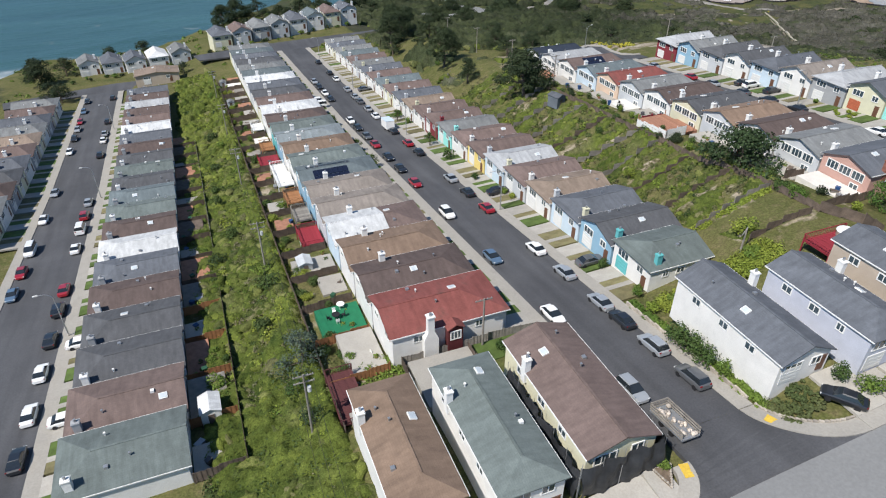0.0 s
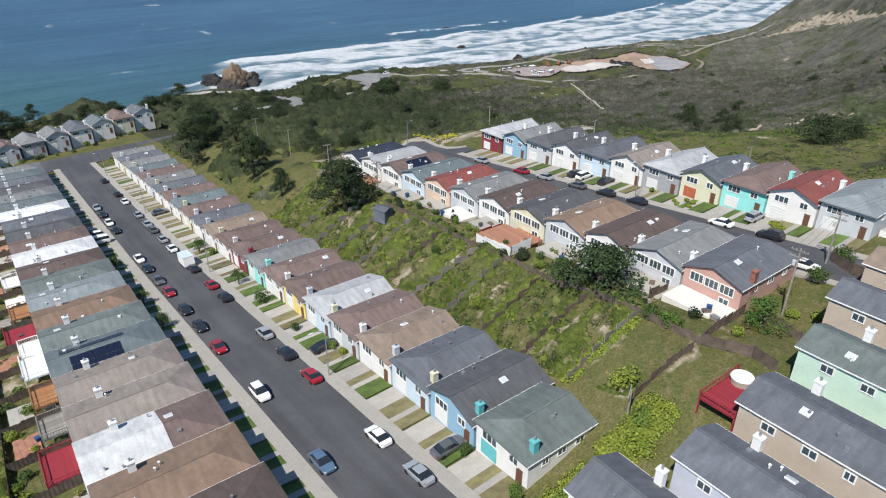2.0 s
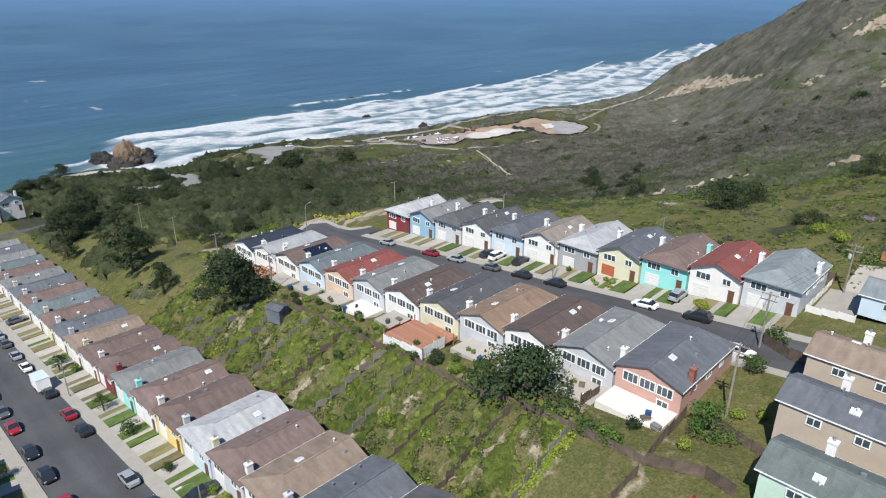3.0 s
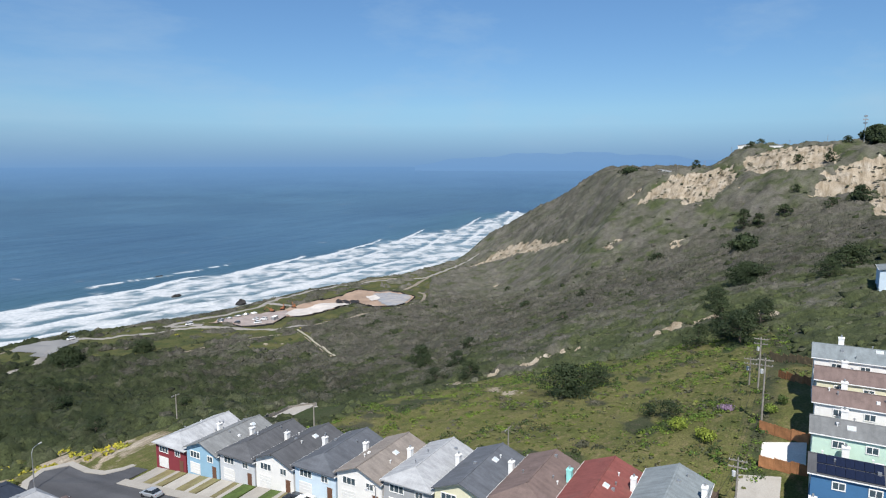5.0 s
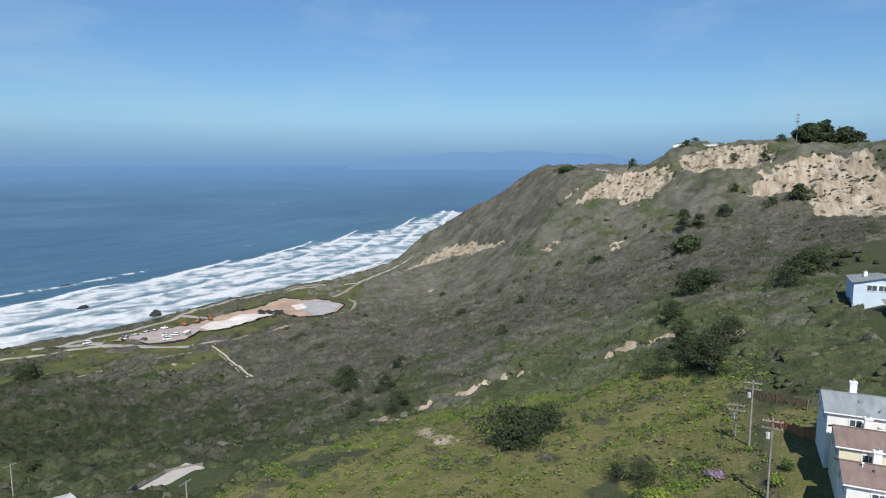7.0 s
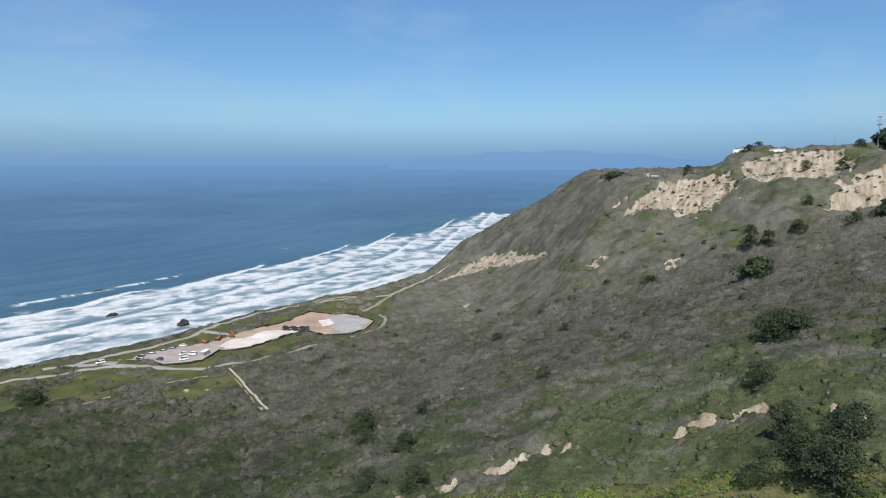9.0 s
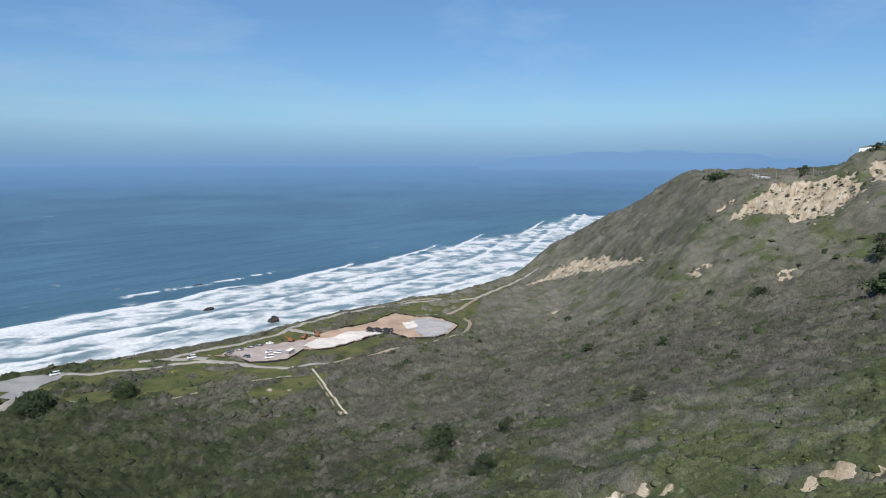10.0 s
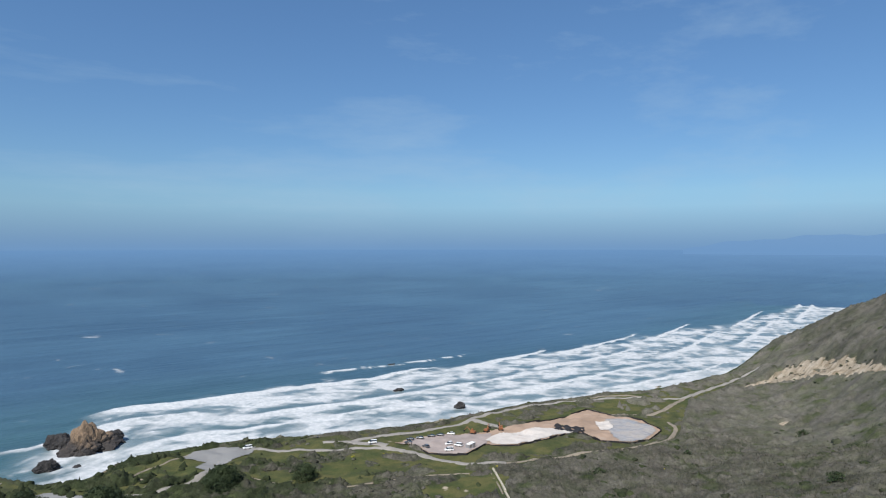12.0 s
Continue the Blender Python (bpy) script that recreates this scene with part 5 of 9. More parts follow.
def canopy_cover(x, y):
    g = grass_cover(x, y)
    thick = 0.75 + 0.5 * bumps(x, y, 30, 131) + 0.25 * bumps(x, y, 7, 132)
    w = np.clip(thick, 0.25, 1.0) * smooth(0.6, 0.35, g)
    w = w * (1 - smooth(11, 13, x) * smooth(40, 38, x) * smooth(116, 110, y))
    w = w * (1 - smooth(84, 92, x) * smooth(184, 168, x) * smooth(-26, -16, y) * smooth(78, 64, y))
    w = w * off_paths(x, y) * smooth(0, -8, y - bluff_edge(x)) * (1 - np.clip(bare_cover(x, y) * 1.3, 0, 1))
    return w * free_of(x.ravel(), y.ravel()).reshape(x.shape)


def scrub_mat(name, leafy_lo, leafy_hi, dry_lo, dry_hi, fine=2.2):
    m, nodes, links, bsdf = nodes_of(name)
    geo = nodes.new("ShaderNodeNewGeometry")
    at = {}
    for key in ("tone", "grey"):
        n = nodes.new("ShaderNodeAttribute")
        n.attribute_name = key
        at[key] = n.outputs["Fac"]
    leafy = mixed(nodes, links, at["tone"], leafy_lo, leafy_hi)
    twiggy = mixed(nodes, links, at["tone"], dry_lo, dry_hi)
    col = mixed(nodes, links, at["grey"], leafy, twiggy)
    for scale, lo, hi in ((0.9, 0.75, 1.2), (fine, 0.55, 1.4)):
        n = add(nodes, "ShaderNodeTexNoise", Scale=scale, Detail=4.0, Roughness=0.7)
        links.new(geo.outputs["Position"], n.inputs["Vector"])
        tone = mixed(nodes, links, ramp(nodes, links, n.outputs[0], 0.32, 0.68), (lo,) * 3, (hi,) * 3)
        col = mixed(nodes, links, 1.0, col, tone, "MULTIPLY")
    links.new(col, bsdf.inputs["Base Color"])
    bsdf.inputs["Roughness"].default_value = 0.9
    bsdf.inputs["Specular IOR Level"].default_value = 0.12
    b = add(nodes, "ShaderNodeBump", Strength=0.7, Distance=0.3)
    links.new(n.outputs[0], b.inputs["Height"])
    links.new(b.outputs[0], bsdf.inputs["Normal"])
    return m


BRUSH = scrub_mat("coastal_brush", (0.022, 0.030, 0.014), (0.078, 0.093, 0.041), (0.046, 0.044, 0.035), (0.152, 0.143, 0.122))
BANK = scrub_mat("bank_brush", (0.030, 0.052, 0.011), (0.172, 0.205, 0.04), (0.10, 0.102, 0.046), (0.22, 0.20, 0.105), 5.0)


def canopy(x0, x1, y0, y1, step, size, tall, seed, twigs, twig, label, mat=None, cover=None, fuzz=0.06):
    """A closed brush canopy of many rounded crowns over the open ground, with twigs standing out of it."""
    X, Y = np.meshgrid(np.arange(x0, x1, step), np.arange(y0, y1, step))
    rng = np.random.RandomState(seed)
    X, Y = X + rng.uniform(-0.3, 0.3, X.shape) * step, Y + rng.uniform(-0.3, 0.3, Y.shape) * step
    w = (cover or canopy_cover)(X, Y) * smooth(x1 - 1, x1 - 6, X) * smooth(x0 + 1, x0 + 6, X)
    d, one, two = cells(X, Y, size, seed)
    d2, one2, two2 = cells(X + 40, Y + 11, size * 0.42, seed + 1)
    d3, one3, two3 = cells(X + 4 * bumps(X, Y, 15, 181), Y + 4 * bumps(X, Y, 15, 182), size * 2.5, seed + 2)
    crown = np.sqrt(np.clip(1 - (d / 0.85) ** 2, 0, 1)) * (0.35 + 0.65 * one) + 0.28 * np.sqrt(np.clip(1 - (d2 / 0.85) ** 2, 0, 1)) + rng.normal(0, fuzz, X.shape)
    big = 0.75 + 0.5 * smooth(-0.3, 0.6, bumps(X, Y, 55, 153)) + 0.7 * smooth(260, 200, X) * smooth(90, 140, Y)
    rise = (w * 1.25 - 0.22) * tall * big * (0.12 + 1.15 * crown) - 0.25 * (w < 0.2)
    ny_, nx_ = X.shape
    k = np.arange(nx_ * ny_).reshape(ny_, nx_)
    q = np.stack([k[:-1, :-1], k[:-1, 1:], k[1:, 1:], k[1:, :-1]], -1).reshape(-1, 4)
    Z = ground_z(X, Y) + relief(X, Y) + rise
    q = q[rise.ravel()[q].max(1) > 0.02]
    used, flat = np.unique(q, return_inverse=True)
    v = np.stack([X, Y, Z], -1).reshape(-1, 3)[used]
    tone = np.clip(0.04 + (0.13 + 0.16 * smooth(4, -8, X - divide(Y)) * smooth(430, 470, X)) * smooth(360, 480, X) + 0.16 * bumps(X, Y, 34, 171) - 0.22 * smooth(270, 210, X) * smooth(110, 150, Y) + 0.3 * smooth(130, 170, X) * smooth(290, 230, X) * smooth(80, 40, Y) + 0.28 * smooth(75, 60, X) * smooth(100, 115, Y) + 0.3 * two + 0.2 * two2 + 0.34 * (two3 - 0.3) + rng.normal(0, 0.05, X.shape), 0, 1).ravel()[used]
    grey = np.clip(greyness(X, Y) * (0.6 + 0.4 * one) + 0.45 * (one3 - 0.5) + 0.2 * (two2 - 0.5), 0, 1).ravel()[used]
    ob = stuff("scrub", v, flat.reshape(-1, 4), mat or BRUSH, label, "scrub")
    ob.data.polygons.foreach_set("use_smooth", [True] * len(ob.data.polygons))
    attribute(ob, "tone", tone)
    attribute(ob, "grey", grey)
    pick = rng.choice(len(v), twigs)
    if twig > 0.3:
        pick = rng.choice(len(v), twigs, p=(0.45 + grey) / (0.45 + grey).sum())
    p = v[pick] + rng.normal(0, 0.5 * step, (twigs, 3)) * (1, 1, 0) + np.stack([np.zeros(twigs), np.zeros(twigs), rng.uniform(-0.05, 0.3, twigs)], -1) * tall
    nrm = rng.normal(0, 0.6, (twigs, 3)) + (0, 0, 0.7)
    nrm /= np.linalg.norm(nrm, axis=1)[:, None]
    side = np.cross(nrm, rng.normal(0, 1, (twigs, 3)))
    side /= np.linalg.norm(side, axis=1)[:, None] + 1e-9
    up = np.cross(nrm, side)
    s = (twig * rng.uniform(0.5, 1.5, twigs))[:, None]
    e = s * rng.uniform(0.3, 0.8, (twigs, 1))
    if twig > 0.3:
        # bare grey twigs stand up out of the brush
        side = np.stack([rng.normal(0, 0.3, twigs), rng.normal(0, 0.3, twigs), np.ones(twigs)], -1)
        yaw = rng.uniform(0, 6.28, twigs)
        up = np.stack([np.cos(yaw), np.sin(yaw), np.zeros(twigs)], -1)
        e = s * 0.16
    tv = np.stack([p - side * s, p - up * e, p + side * s * 0.8, p + up * e], 1).reshape(-1, 3)
    ob = stuff("scrub", tv, np.arange(len(tv)).reshape(-1, 4), mat or BRUSH, label.replace("canopy", "twigs and leaves"), "scrub")
    attribute(ob, "tone", np.repeat(np.clip(tone[pick] + rng.normal(0, 0.16, twigs), 0, 1), 4))
    attribute(ob, "grey", np.repeat(np.clip(grey[pick] + rng.normal(0, 0.08, twigs), 0, 1), 4))
    return ob


canopy(10, 300, -40, 392, 1.0, 3.4, 1.55, 201, 44000, 0.5, "dense grey-green canopy of coastal brush on the slope", fuzz=0.16)
canopy(292.5, 456, -90, 372, 1.0, 3.6, 1.75, 203, 42000, 0.62, "dense grey canopy of coastal brush below the hill", fuzz=0.18)
canopy(448, 1010, -170, 372, 2.0, 5.0, 2.1, 205, 14000, 0.9, "grey-green canopy of low brush on the far hill", fuzz=0.2)
def bank_cover(x, y):
    n = bumps(x, y, 13, 146) + 0.5 * bumps(x, y, 5, 147)
    return smooth(-62.5, -60, x) * smooth(-46, -47.5, x) * np.clip(0.3 + 0.7 * smooth(-0.35, 0.3, n) + 0.6 * smooth(0, -20, y), 0, 1.3) * smooth(205, 195, y)


def garden_cover(x, y):
    n = bumps(x, y, 11, 156) + 0.6 * bumps(x, y, 4.5, 157)
    return smooth(14.5, 16, x) * smooth(34, 31, x) * smooth(-0.25, 0.35, n) * smooth(104, 100, y) * np.maximum(smooth(-2.4, -0.8, y), 0.5 * smooth(20, 17, x) * smooth(-12, -9, y))


canopy(-66, -42, -46, 205, 0.36, 1.7, 0.95, 207, 26000, 0.12, "lush green canopy of shrubs on the bank", BANK, bank_cover)
canopy(10, 42, -16, 104, 0.36, 1.4, 0.7, 209, 12000, 0.11, "lush green canopy of weeds and shrubs on the garden slope", BANK, garden_cover)
def brush(x0, x1, y0, y1, n, lo, hi, seed, label, weight, mat, tone_at, grey_at, detail=2):
    """Rounded leafy crowns crowded side by side, each with a tone of its own, painted lighter towards its top."""
    rng = np.random.RandomState(seed)
    x, y = rng.uniform(x0, x1, n), rng.uniform(y0, y1, n)
    ok = rng.uniform(0, 1, n) < weight(x, y)
    x, y = x[ok], y[ok]
    n = len(x)
    size = rng.uniform(0, 1, n) ** 1.6
    r = lo + (hi - lo) * size
    bm = bmesh.new()
    bmesh.ops.create_icosphere(bm, subdivisions=detail, radius=1.0)
    bmesh.ops.delete(bm, geom=[vert for vert in bm.verts if vert.co.z < -0.35], context="VERTS")
    bm.verts.index_update()
    unit = np.array([vert.co[:] for vert in bm.verts])
    tris = np.array([[vert.index for vert in face.verts] for face in bm.faces])
    bm.free()
    k = len(unit)
    lump = 1 + rng.normal(0, 0.24, (n, k, 1))
    turn, long = rng.uniform(0, 6.28, (n, 1)), rng.uniform(0.8, 1.35, (n, 1))
    ux, uy = unit[:, 0] * long, unit[:, 1] / long
    shape = np.stack([ux * np.cos(turn) - uy * np.sin(turn), ux * np.sin(turn) + uy * np.cos(turn), np.repeat(unit[None, :, 2], n, 0)], -1) * lump
    tall = r * rng.uniform(0.5, 0.9, n)
    z = ground_z(x, y) + relief(x, y)
    v = np.stack([x, y, z + 0.15 * tall], -1)[:, None, :] + shape * np.stack([r, r, tall], -1)[:, None, :]
    ob = stuff("scrub", v.reshape(-1, 3), (tris[None] + (np.arange(n) * k)[:, None, None]).reshape(-1, 3), mat, label, "scrub")
    ob.data.polygons.foreach_set("use_smooth", [True] * len(ob.data.polygons))
    tone, grey = np.clip(tone_at(x, y) + rng.normal(0, 0.12 if mat is BRUSH else 0.2, n), 0, 1), np.clip(grey_at(x, y) + rng.normal(0, 0.28, n), 0, 1)
    # light from above put into the tone: each crown paler upwards
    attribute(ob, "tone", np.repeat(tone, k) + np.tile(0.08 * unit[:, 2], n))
    attribute(ob, "grey", np.repeat(grey, k))
    return ob


def slope_tone(x, y):
    return 0.30 + 0.25 * bumps(x, y, 30, 161) - 0.3 * smooth(270, 210, x) * smooth(110, 150, y) + 0.25 * grass_cover(x, y)


def field_weight(x, y):
    n = bumps(x, y, 14, 133) + 0.6 * bumps(x, y, 5, 134)
    return smooth(0.4, 0.55, grass_cover(x, y)) * smooth(0.0, 0.6, n) * off_paths(x, y) * free_of(x, y) * (y < bluff_edge(x) - 3)


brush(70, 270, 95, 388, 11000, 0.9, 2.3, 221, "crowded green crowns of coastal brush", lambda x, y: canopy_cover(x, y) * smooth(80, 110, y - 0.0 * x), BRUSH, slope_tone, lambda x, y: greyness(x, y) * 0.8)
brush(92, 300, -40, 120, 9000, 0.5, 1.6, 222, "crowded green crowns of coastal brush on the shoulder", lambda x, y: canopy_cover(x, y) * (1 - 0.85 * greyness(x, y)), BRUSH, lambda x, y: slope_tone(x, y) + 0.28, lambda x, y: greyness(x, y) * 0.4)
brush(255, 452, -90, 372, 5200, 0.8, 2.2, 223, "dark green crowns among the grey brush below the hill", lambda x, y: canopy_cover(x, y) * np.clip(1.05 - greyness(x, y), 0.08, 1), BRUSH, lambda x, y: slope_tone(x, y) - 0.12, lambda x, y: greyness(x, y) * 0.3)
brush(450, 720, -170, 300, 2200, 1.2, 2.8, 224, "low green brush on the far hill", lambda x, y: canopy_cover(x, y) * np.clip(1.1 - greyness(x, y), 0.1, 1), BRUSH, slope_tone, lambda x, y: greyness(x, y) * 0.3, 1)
def clump_weight(x, y):
    n = bumps(x, y, 22, 191) + 0.7 * bumps(x, y, 7, 192)
    away = 1 - 0.85 * smooth(1.15, 0.75, np.hypot((x - 118) / 17, (y - 12) / 11) + 0.3 * n) - 0.6 * smooth(1.15, 0.75, np.hypot((x - 122) / 12, (y - 48) / 10) + 0.3 * n)
    return np.clip(smooth(-0.15, 0.35, n) * away + 0.5 * smooth(150, 168, x), 0, 1) * free_of(x, y) * smooth(88, 95, x) * smooth(190, 176, x) * smooth(-24, -16, y) * smooth(84, 72, y) * (1 - np.clip(1.3 * bare_cover(x, y), 0, 1))


for count, lo, hi, mat, seed, label in ((900, 0.35, 1.3, GREEN, 271, "bright green low shrubs in clumps over the field"), (700, 0.35, 1.2, SCRUB, 273, "grey-green low shrubs in clumps over the field"), (500, 0.4, 1.5, foliage("thicket", (0.032, 0.055, 0.018), (0.06, 0.09, 0.026)), 275, "dark green low shrubs in clumps over the field")):
    c, rng = scatter(count * 7, 88, 190, -26, 84, seed, lambda x, y: clump_weight(x, y) * smooth(-0.4, 0.3, bumps(x, y, 26, 270 + seed)))
    r = rng.uniform(lo, hi, len(c))
    v, q = leaves(c, r, r * rng.uniform(0.35, 0.6, len(c)), 32, 0.15, seed + 1)
    stuff("scrub", v, q, mat, label, "scrub")


brush(185, 470, -70, 260, 420, 1.2, 2.9, 244, "dark round bushes scattered over the grey slope", lambda x, y: canopy_cover(x, y) ** 0.5 * smooth(-0.5, 0.6, bumps(x, y, 45, 200)), BRUSH, lambda x, y: 0.12 + 0.0 * x, lambda x, y: 0.05 + 0.0 * x)


def scarp_weight(x, y):
    return np.clip(sum(smooth(-14, 0, zone(x, y, pts)) for pts in SCARPS), 0, 1) * smooth(-0.1, 0.5, bumps(x, y, 9, 194) + 0.5 * bumps(x, y, 23, 195))


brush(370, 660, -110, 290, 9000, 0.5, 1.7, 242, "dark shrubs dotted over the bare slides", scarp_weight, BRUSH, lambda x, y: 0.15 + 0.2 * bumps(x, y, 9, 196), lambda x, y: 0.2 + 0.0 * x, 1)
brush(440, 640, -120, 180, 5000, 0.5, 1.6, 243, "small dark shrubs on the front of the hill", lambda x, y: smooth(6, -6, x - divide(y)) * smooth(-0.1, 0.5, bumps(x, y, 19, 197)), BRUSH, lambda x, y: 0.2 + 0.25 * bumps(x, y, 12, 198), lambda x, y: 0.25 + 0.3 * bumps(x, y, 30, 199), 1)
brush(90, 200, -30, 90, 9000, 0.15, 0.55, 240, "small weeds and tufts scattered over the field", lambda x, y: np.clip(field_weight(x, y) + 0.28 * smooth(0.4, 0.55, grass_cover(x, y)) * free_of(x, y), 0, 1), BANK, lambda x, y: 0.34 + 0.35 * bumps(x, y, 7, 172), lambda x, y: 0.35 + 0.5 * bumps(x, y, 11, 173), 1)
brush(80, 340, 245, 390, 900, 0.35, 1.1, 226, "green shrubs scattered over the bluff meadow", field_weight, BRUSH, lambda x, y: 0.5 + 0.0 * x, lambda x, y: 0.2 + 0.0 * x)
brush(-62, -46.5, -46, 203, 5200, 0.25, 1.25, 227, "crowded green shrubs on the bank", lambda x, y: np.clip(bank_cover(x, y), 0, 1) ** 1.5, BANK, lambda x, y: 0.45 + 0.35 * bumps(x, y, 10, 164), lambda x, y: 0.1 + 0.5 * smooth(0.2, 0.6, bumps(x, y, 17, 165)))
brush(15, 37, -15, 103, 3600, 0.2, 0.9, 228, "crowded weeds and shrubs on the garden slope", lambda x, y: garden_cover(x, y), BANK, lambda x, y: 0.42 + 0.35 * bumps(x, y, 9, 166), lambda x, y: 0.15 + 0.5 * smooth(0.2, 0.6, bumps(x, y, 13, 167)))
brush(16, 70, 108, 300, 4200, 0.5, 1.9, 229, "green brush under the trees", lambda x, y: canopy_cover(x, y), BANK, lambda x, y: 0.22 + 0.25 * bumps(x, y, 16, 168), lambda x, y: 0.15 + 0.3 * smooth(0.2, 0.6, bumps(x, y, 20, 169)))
c, rng = scatter(900, 92, 300, -30, 250, 211, lambda x, y: open_weight(x, y) * smooth(0.1, 0.5, bumps(x, y, 34, 136)) * smooth(260, 140, x))
r = rng.uniform(0.7, 1.8, len(c))
v, q = leaves(c, r, r * rng.uniform(0.5, 0.8, len(c)), 60, 0.17, 212)
stuff("scrub", v, q, GREEN, "bright green shrubs among the scrub", "scrub")
# leafy weeds, hedges and thickets of the corner gardens
for x0, x1, y0, y1, n, lo, hi, mat, label, weight in (
    (-4.2, -2.9, -35, -11, 150, 0.25, 0.65, GREEN, "weedy green shrubs on the roadside bank", 1.0), (-3.6, 1.5, -38.6, -34.6, 70, 0.2, 0.5, foliage("weeds", (0.05, 0.075, 0.024), (0.10, 0.11, 0.045)), "weeds and shrubs in the corner bed", 1.0),
    (-0.5, 16.5, -16.8, -12.4, 330, 0.4, 1.1, LIME, "yellow-green vines over the hedge behind the houses", 1.0), (14.8, 28.2, -2.5, -0.9, 120, 0.35, 0.85, LIME, "yellow-green vines over a garden fence", 1.0),
    (-46, -37, -12.5, -6.5, 90, 0.3, 0.9, GREEN, "mixed green shrubs between the yards", 1.0), (-62, -47.5, -44, -14, 260, 0.7, 1.7, foliage("thicket", (0.032, 0.055, 0.018), (0.06, 0.09, 0.026)), "tall dark green thicket on the bank", 1.0),
    (-62, -46.5, -44, 60, 420, 0.4, 1.0, foliage("dry_weeds", (0.12, 0.125, 0.07), (0.16, 0.145, 0.085)), "pale dry weeds on the bank", 1.0), (15.5, 30, 0, 105, 420, 0.3, 0.8, foliage("dry_weeds_two", (0.15, 0.135, 0.07), (0.10, 0.105, 0.05)), "pale dry weeds on the garden slope", 1.0),
):
    rng = np.random.RandomState(int(n + abs(x0) * 3 + abs(y0)))
    x, y = rng.uniform(x0, x1, n), rng.uniform(y0, y1, n)
    c = np.stack([x, y, ground_z(x, y)], -1)
    r = rng.uniform(lo, hi, n)
    v, q = leaves(c, r, r * rng.uniform(0.6, 1.0, n), 64, 0.12, int(n + 7))
    stuff("bank_shrubs", v, q, mat, label, "shrubs")
# the green bank between the two rows of gardens
c, rng = scatter(900, -61, -46, -48, 205, 241, lambda x, y: 0.08 + 0.92 * smooth(-0.05, 0.4, bumps(x, y, 13, 146) + 0.4 * bumps(x, y, 5, 147)))
r = rng.uniform(0.35, 1.5, len(c))
v, q = leaves(c, r, r * rng.uniform(0.6, 1.0, len(c)), 60, 0.14, 242)
stuff("bank_shrubs", v, q, GREEN, "dense bright green shrubs on the bank", "shrubs")
c, rng = scatter(900, -62, -45, -48, 205, 243, lambda x, y: smooth(0.0, 0.5, bumps(x, y, 22, 141)))
r = rng.uniform(0.6, 1.6, len(c))
v, q = leaves(c, r, r * 0.8, 90, 0.15, 244)
stuff("bank_shrubs", v, q, LIME, "yellow-green shrubs on the bank", "shrubs")
c, rng = scatter(620, 15.5, 32, -1, 105, 251, lambda x, y: 0.2 + 0.8 * smooth(-0.1, 0.4, bumps(x, y, 16, 142)))
r = rng.uniform(0.35, 1.1, len(c))
v, q = leaves(c, r, r * 0.85, 70, 0.14, 252)
stuff("bank_shrubs", v, q, foliage("slope_shrub", (0.055, 0.082, 0.024), (0.12, 0.138, 0.045)), "green shrubs on the garden slope", "shrubs")
c, rng = scatter(330, 15.5, 31, 0, 105, 261, lambda x, y: smooth(-0.1, 0.4, bumps(x, y, 9, 183)))
r = rng.uniform(0.4, 1.2, len(c))
v, q = leaves(c, r, r * 0.75, 60, 0.12, 262)
stuff("bank_shrubs", v, q, foliage("thicket", (0.032, 0.055, 0.018), (0.06, 0.09, 0.026)), "dark green shrubs on the garden slope", "shrubs")
c, rng = scatter(330, -61, -46.5, -44, 200, 263, lambda x, y: smooth(0.0, 0.4, bumps(x, y, 15, 184)))
r = rng.uniform(0.5, 1.6, len(c))
v, q = leaves(c, r, r * 0.8, 60, 0.14, 264)
stuff("bank_shrubs", v, q, foliage("thicket", (0.032, 0.055, 0.018), (0.06, 0.09, 0.026)), "dark green shrubs on the bank", "shrubs")
c, rng = scatter(200, 15.5, 31, -1, 105, 253, lambda x, y: smooth(0.1, 0.5, bumps(x, y, 18, 143)))
r = rng.uniform(0.4, 1.3, len(c))
v, q = leaves(c, r, r * 0.8, 80, 0.15, 254)
stuff("bank_shrubs", v, q, LIME, "yellow-green shrubs on the garden slope", "shrubs")
c, rng = scatter(700, -140, 40, 205, 330, 255, lambda x, y: 0.35 + 0.65 * smooth(0.0, 0.4, bumps(x, y, 25, 144)))
r = rng.uniform(0.5, 1.6, len(c))
v, q = leaves(c, r, r * 0.8, 30, 0.4, 256)
stuff("scrub", v, q, GREEN, "green shrubs along the bluff", "scrub")
c, rng = scatter(240, 62, 82, 106, 132, 257)
r = rng.uniform(0.5, 1.3, len(c))
v, q = leaves(c, r, r * 0.7, 40, 0.26, 258)
stuff("scrub", v, q, FLOWER, "yellow flowering shrubs below the turning circle", "scrub")
c, rng = scatter(520, 92, 420, 60, 330, 259, lambda x, y: off_paths(x, y) * smooth(0.25, 0.6, bumps(x, y, 60, 145)))
r = rng.uniform(0.4, 1.0, len(c))
v, q = leaves(c, r, r * 0.5, 24, 0.3, 260)
stuff("scrub", v, q, FLOWER, "yellow flowering patches in the meadow", "scrub")


def limb(v, f, a, b, ra, rb, n=6):
    """A tapered limb from a to b, added to the lists."""
    a, b = Vector(a), Vector(b)
    z = (b - a).normalized()
    x = z.orthogonal().normalized()
    y = z.cross(x)
    k = len(v)
    for p, r in ((a, ra), (b, rb)):
        v += [tuple(p + x * (r * math.cos(2 * math.pi * i / n)) + y * (r * math.sin(2 * math.pi * i / n))) for i in range(n)]
    f += [(k + i, k + (i + 1) % n, k + n + (i + 1) % n, k + n + i) for i in range(n)]


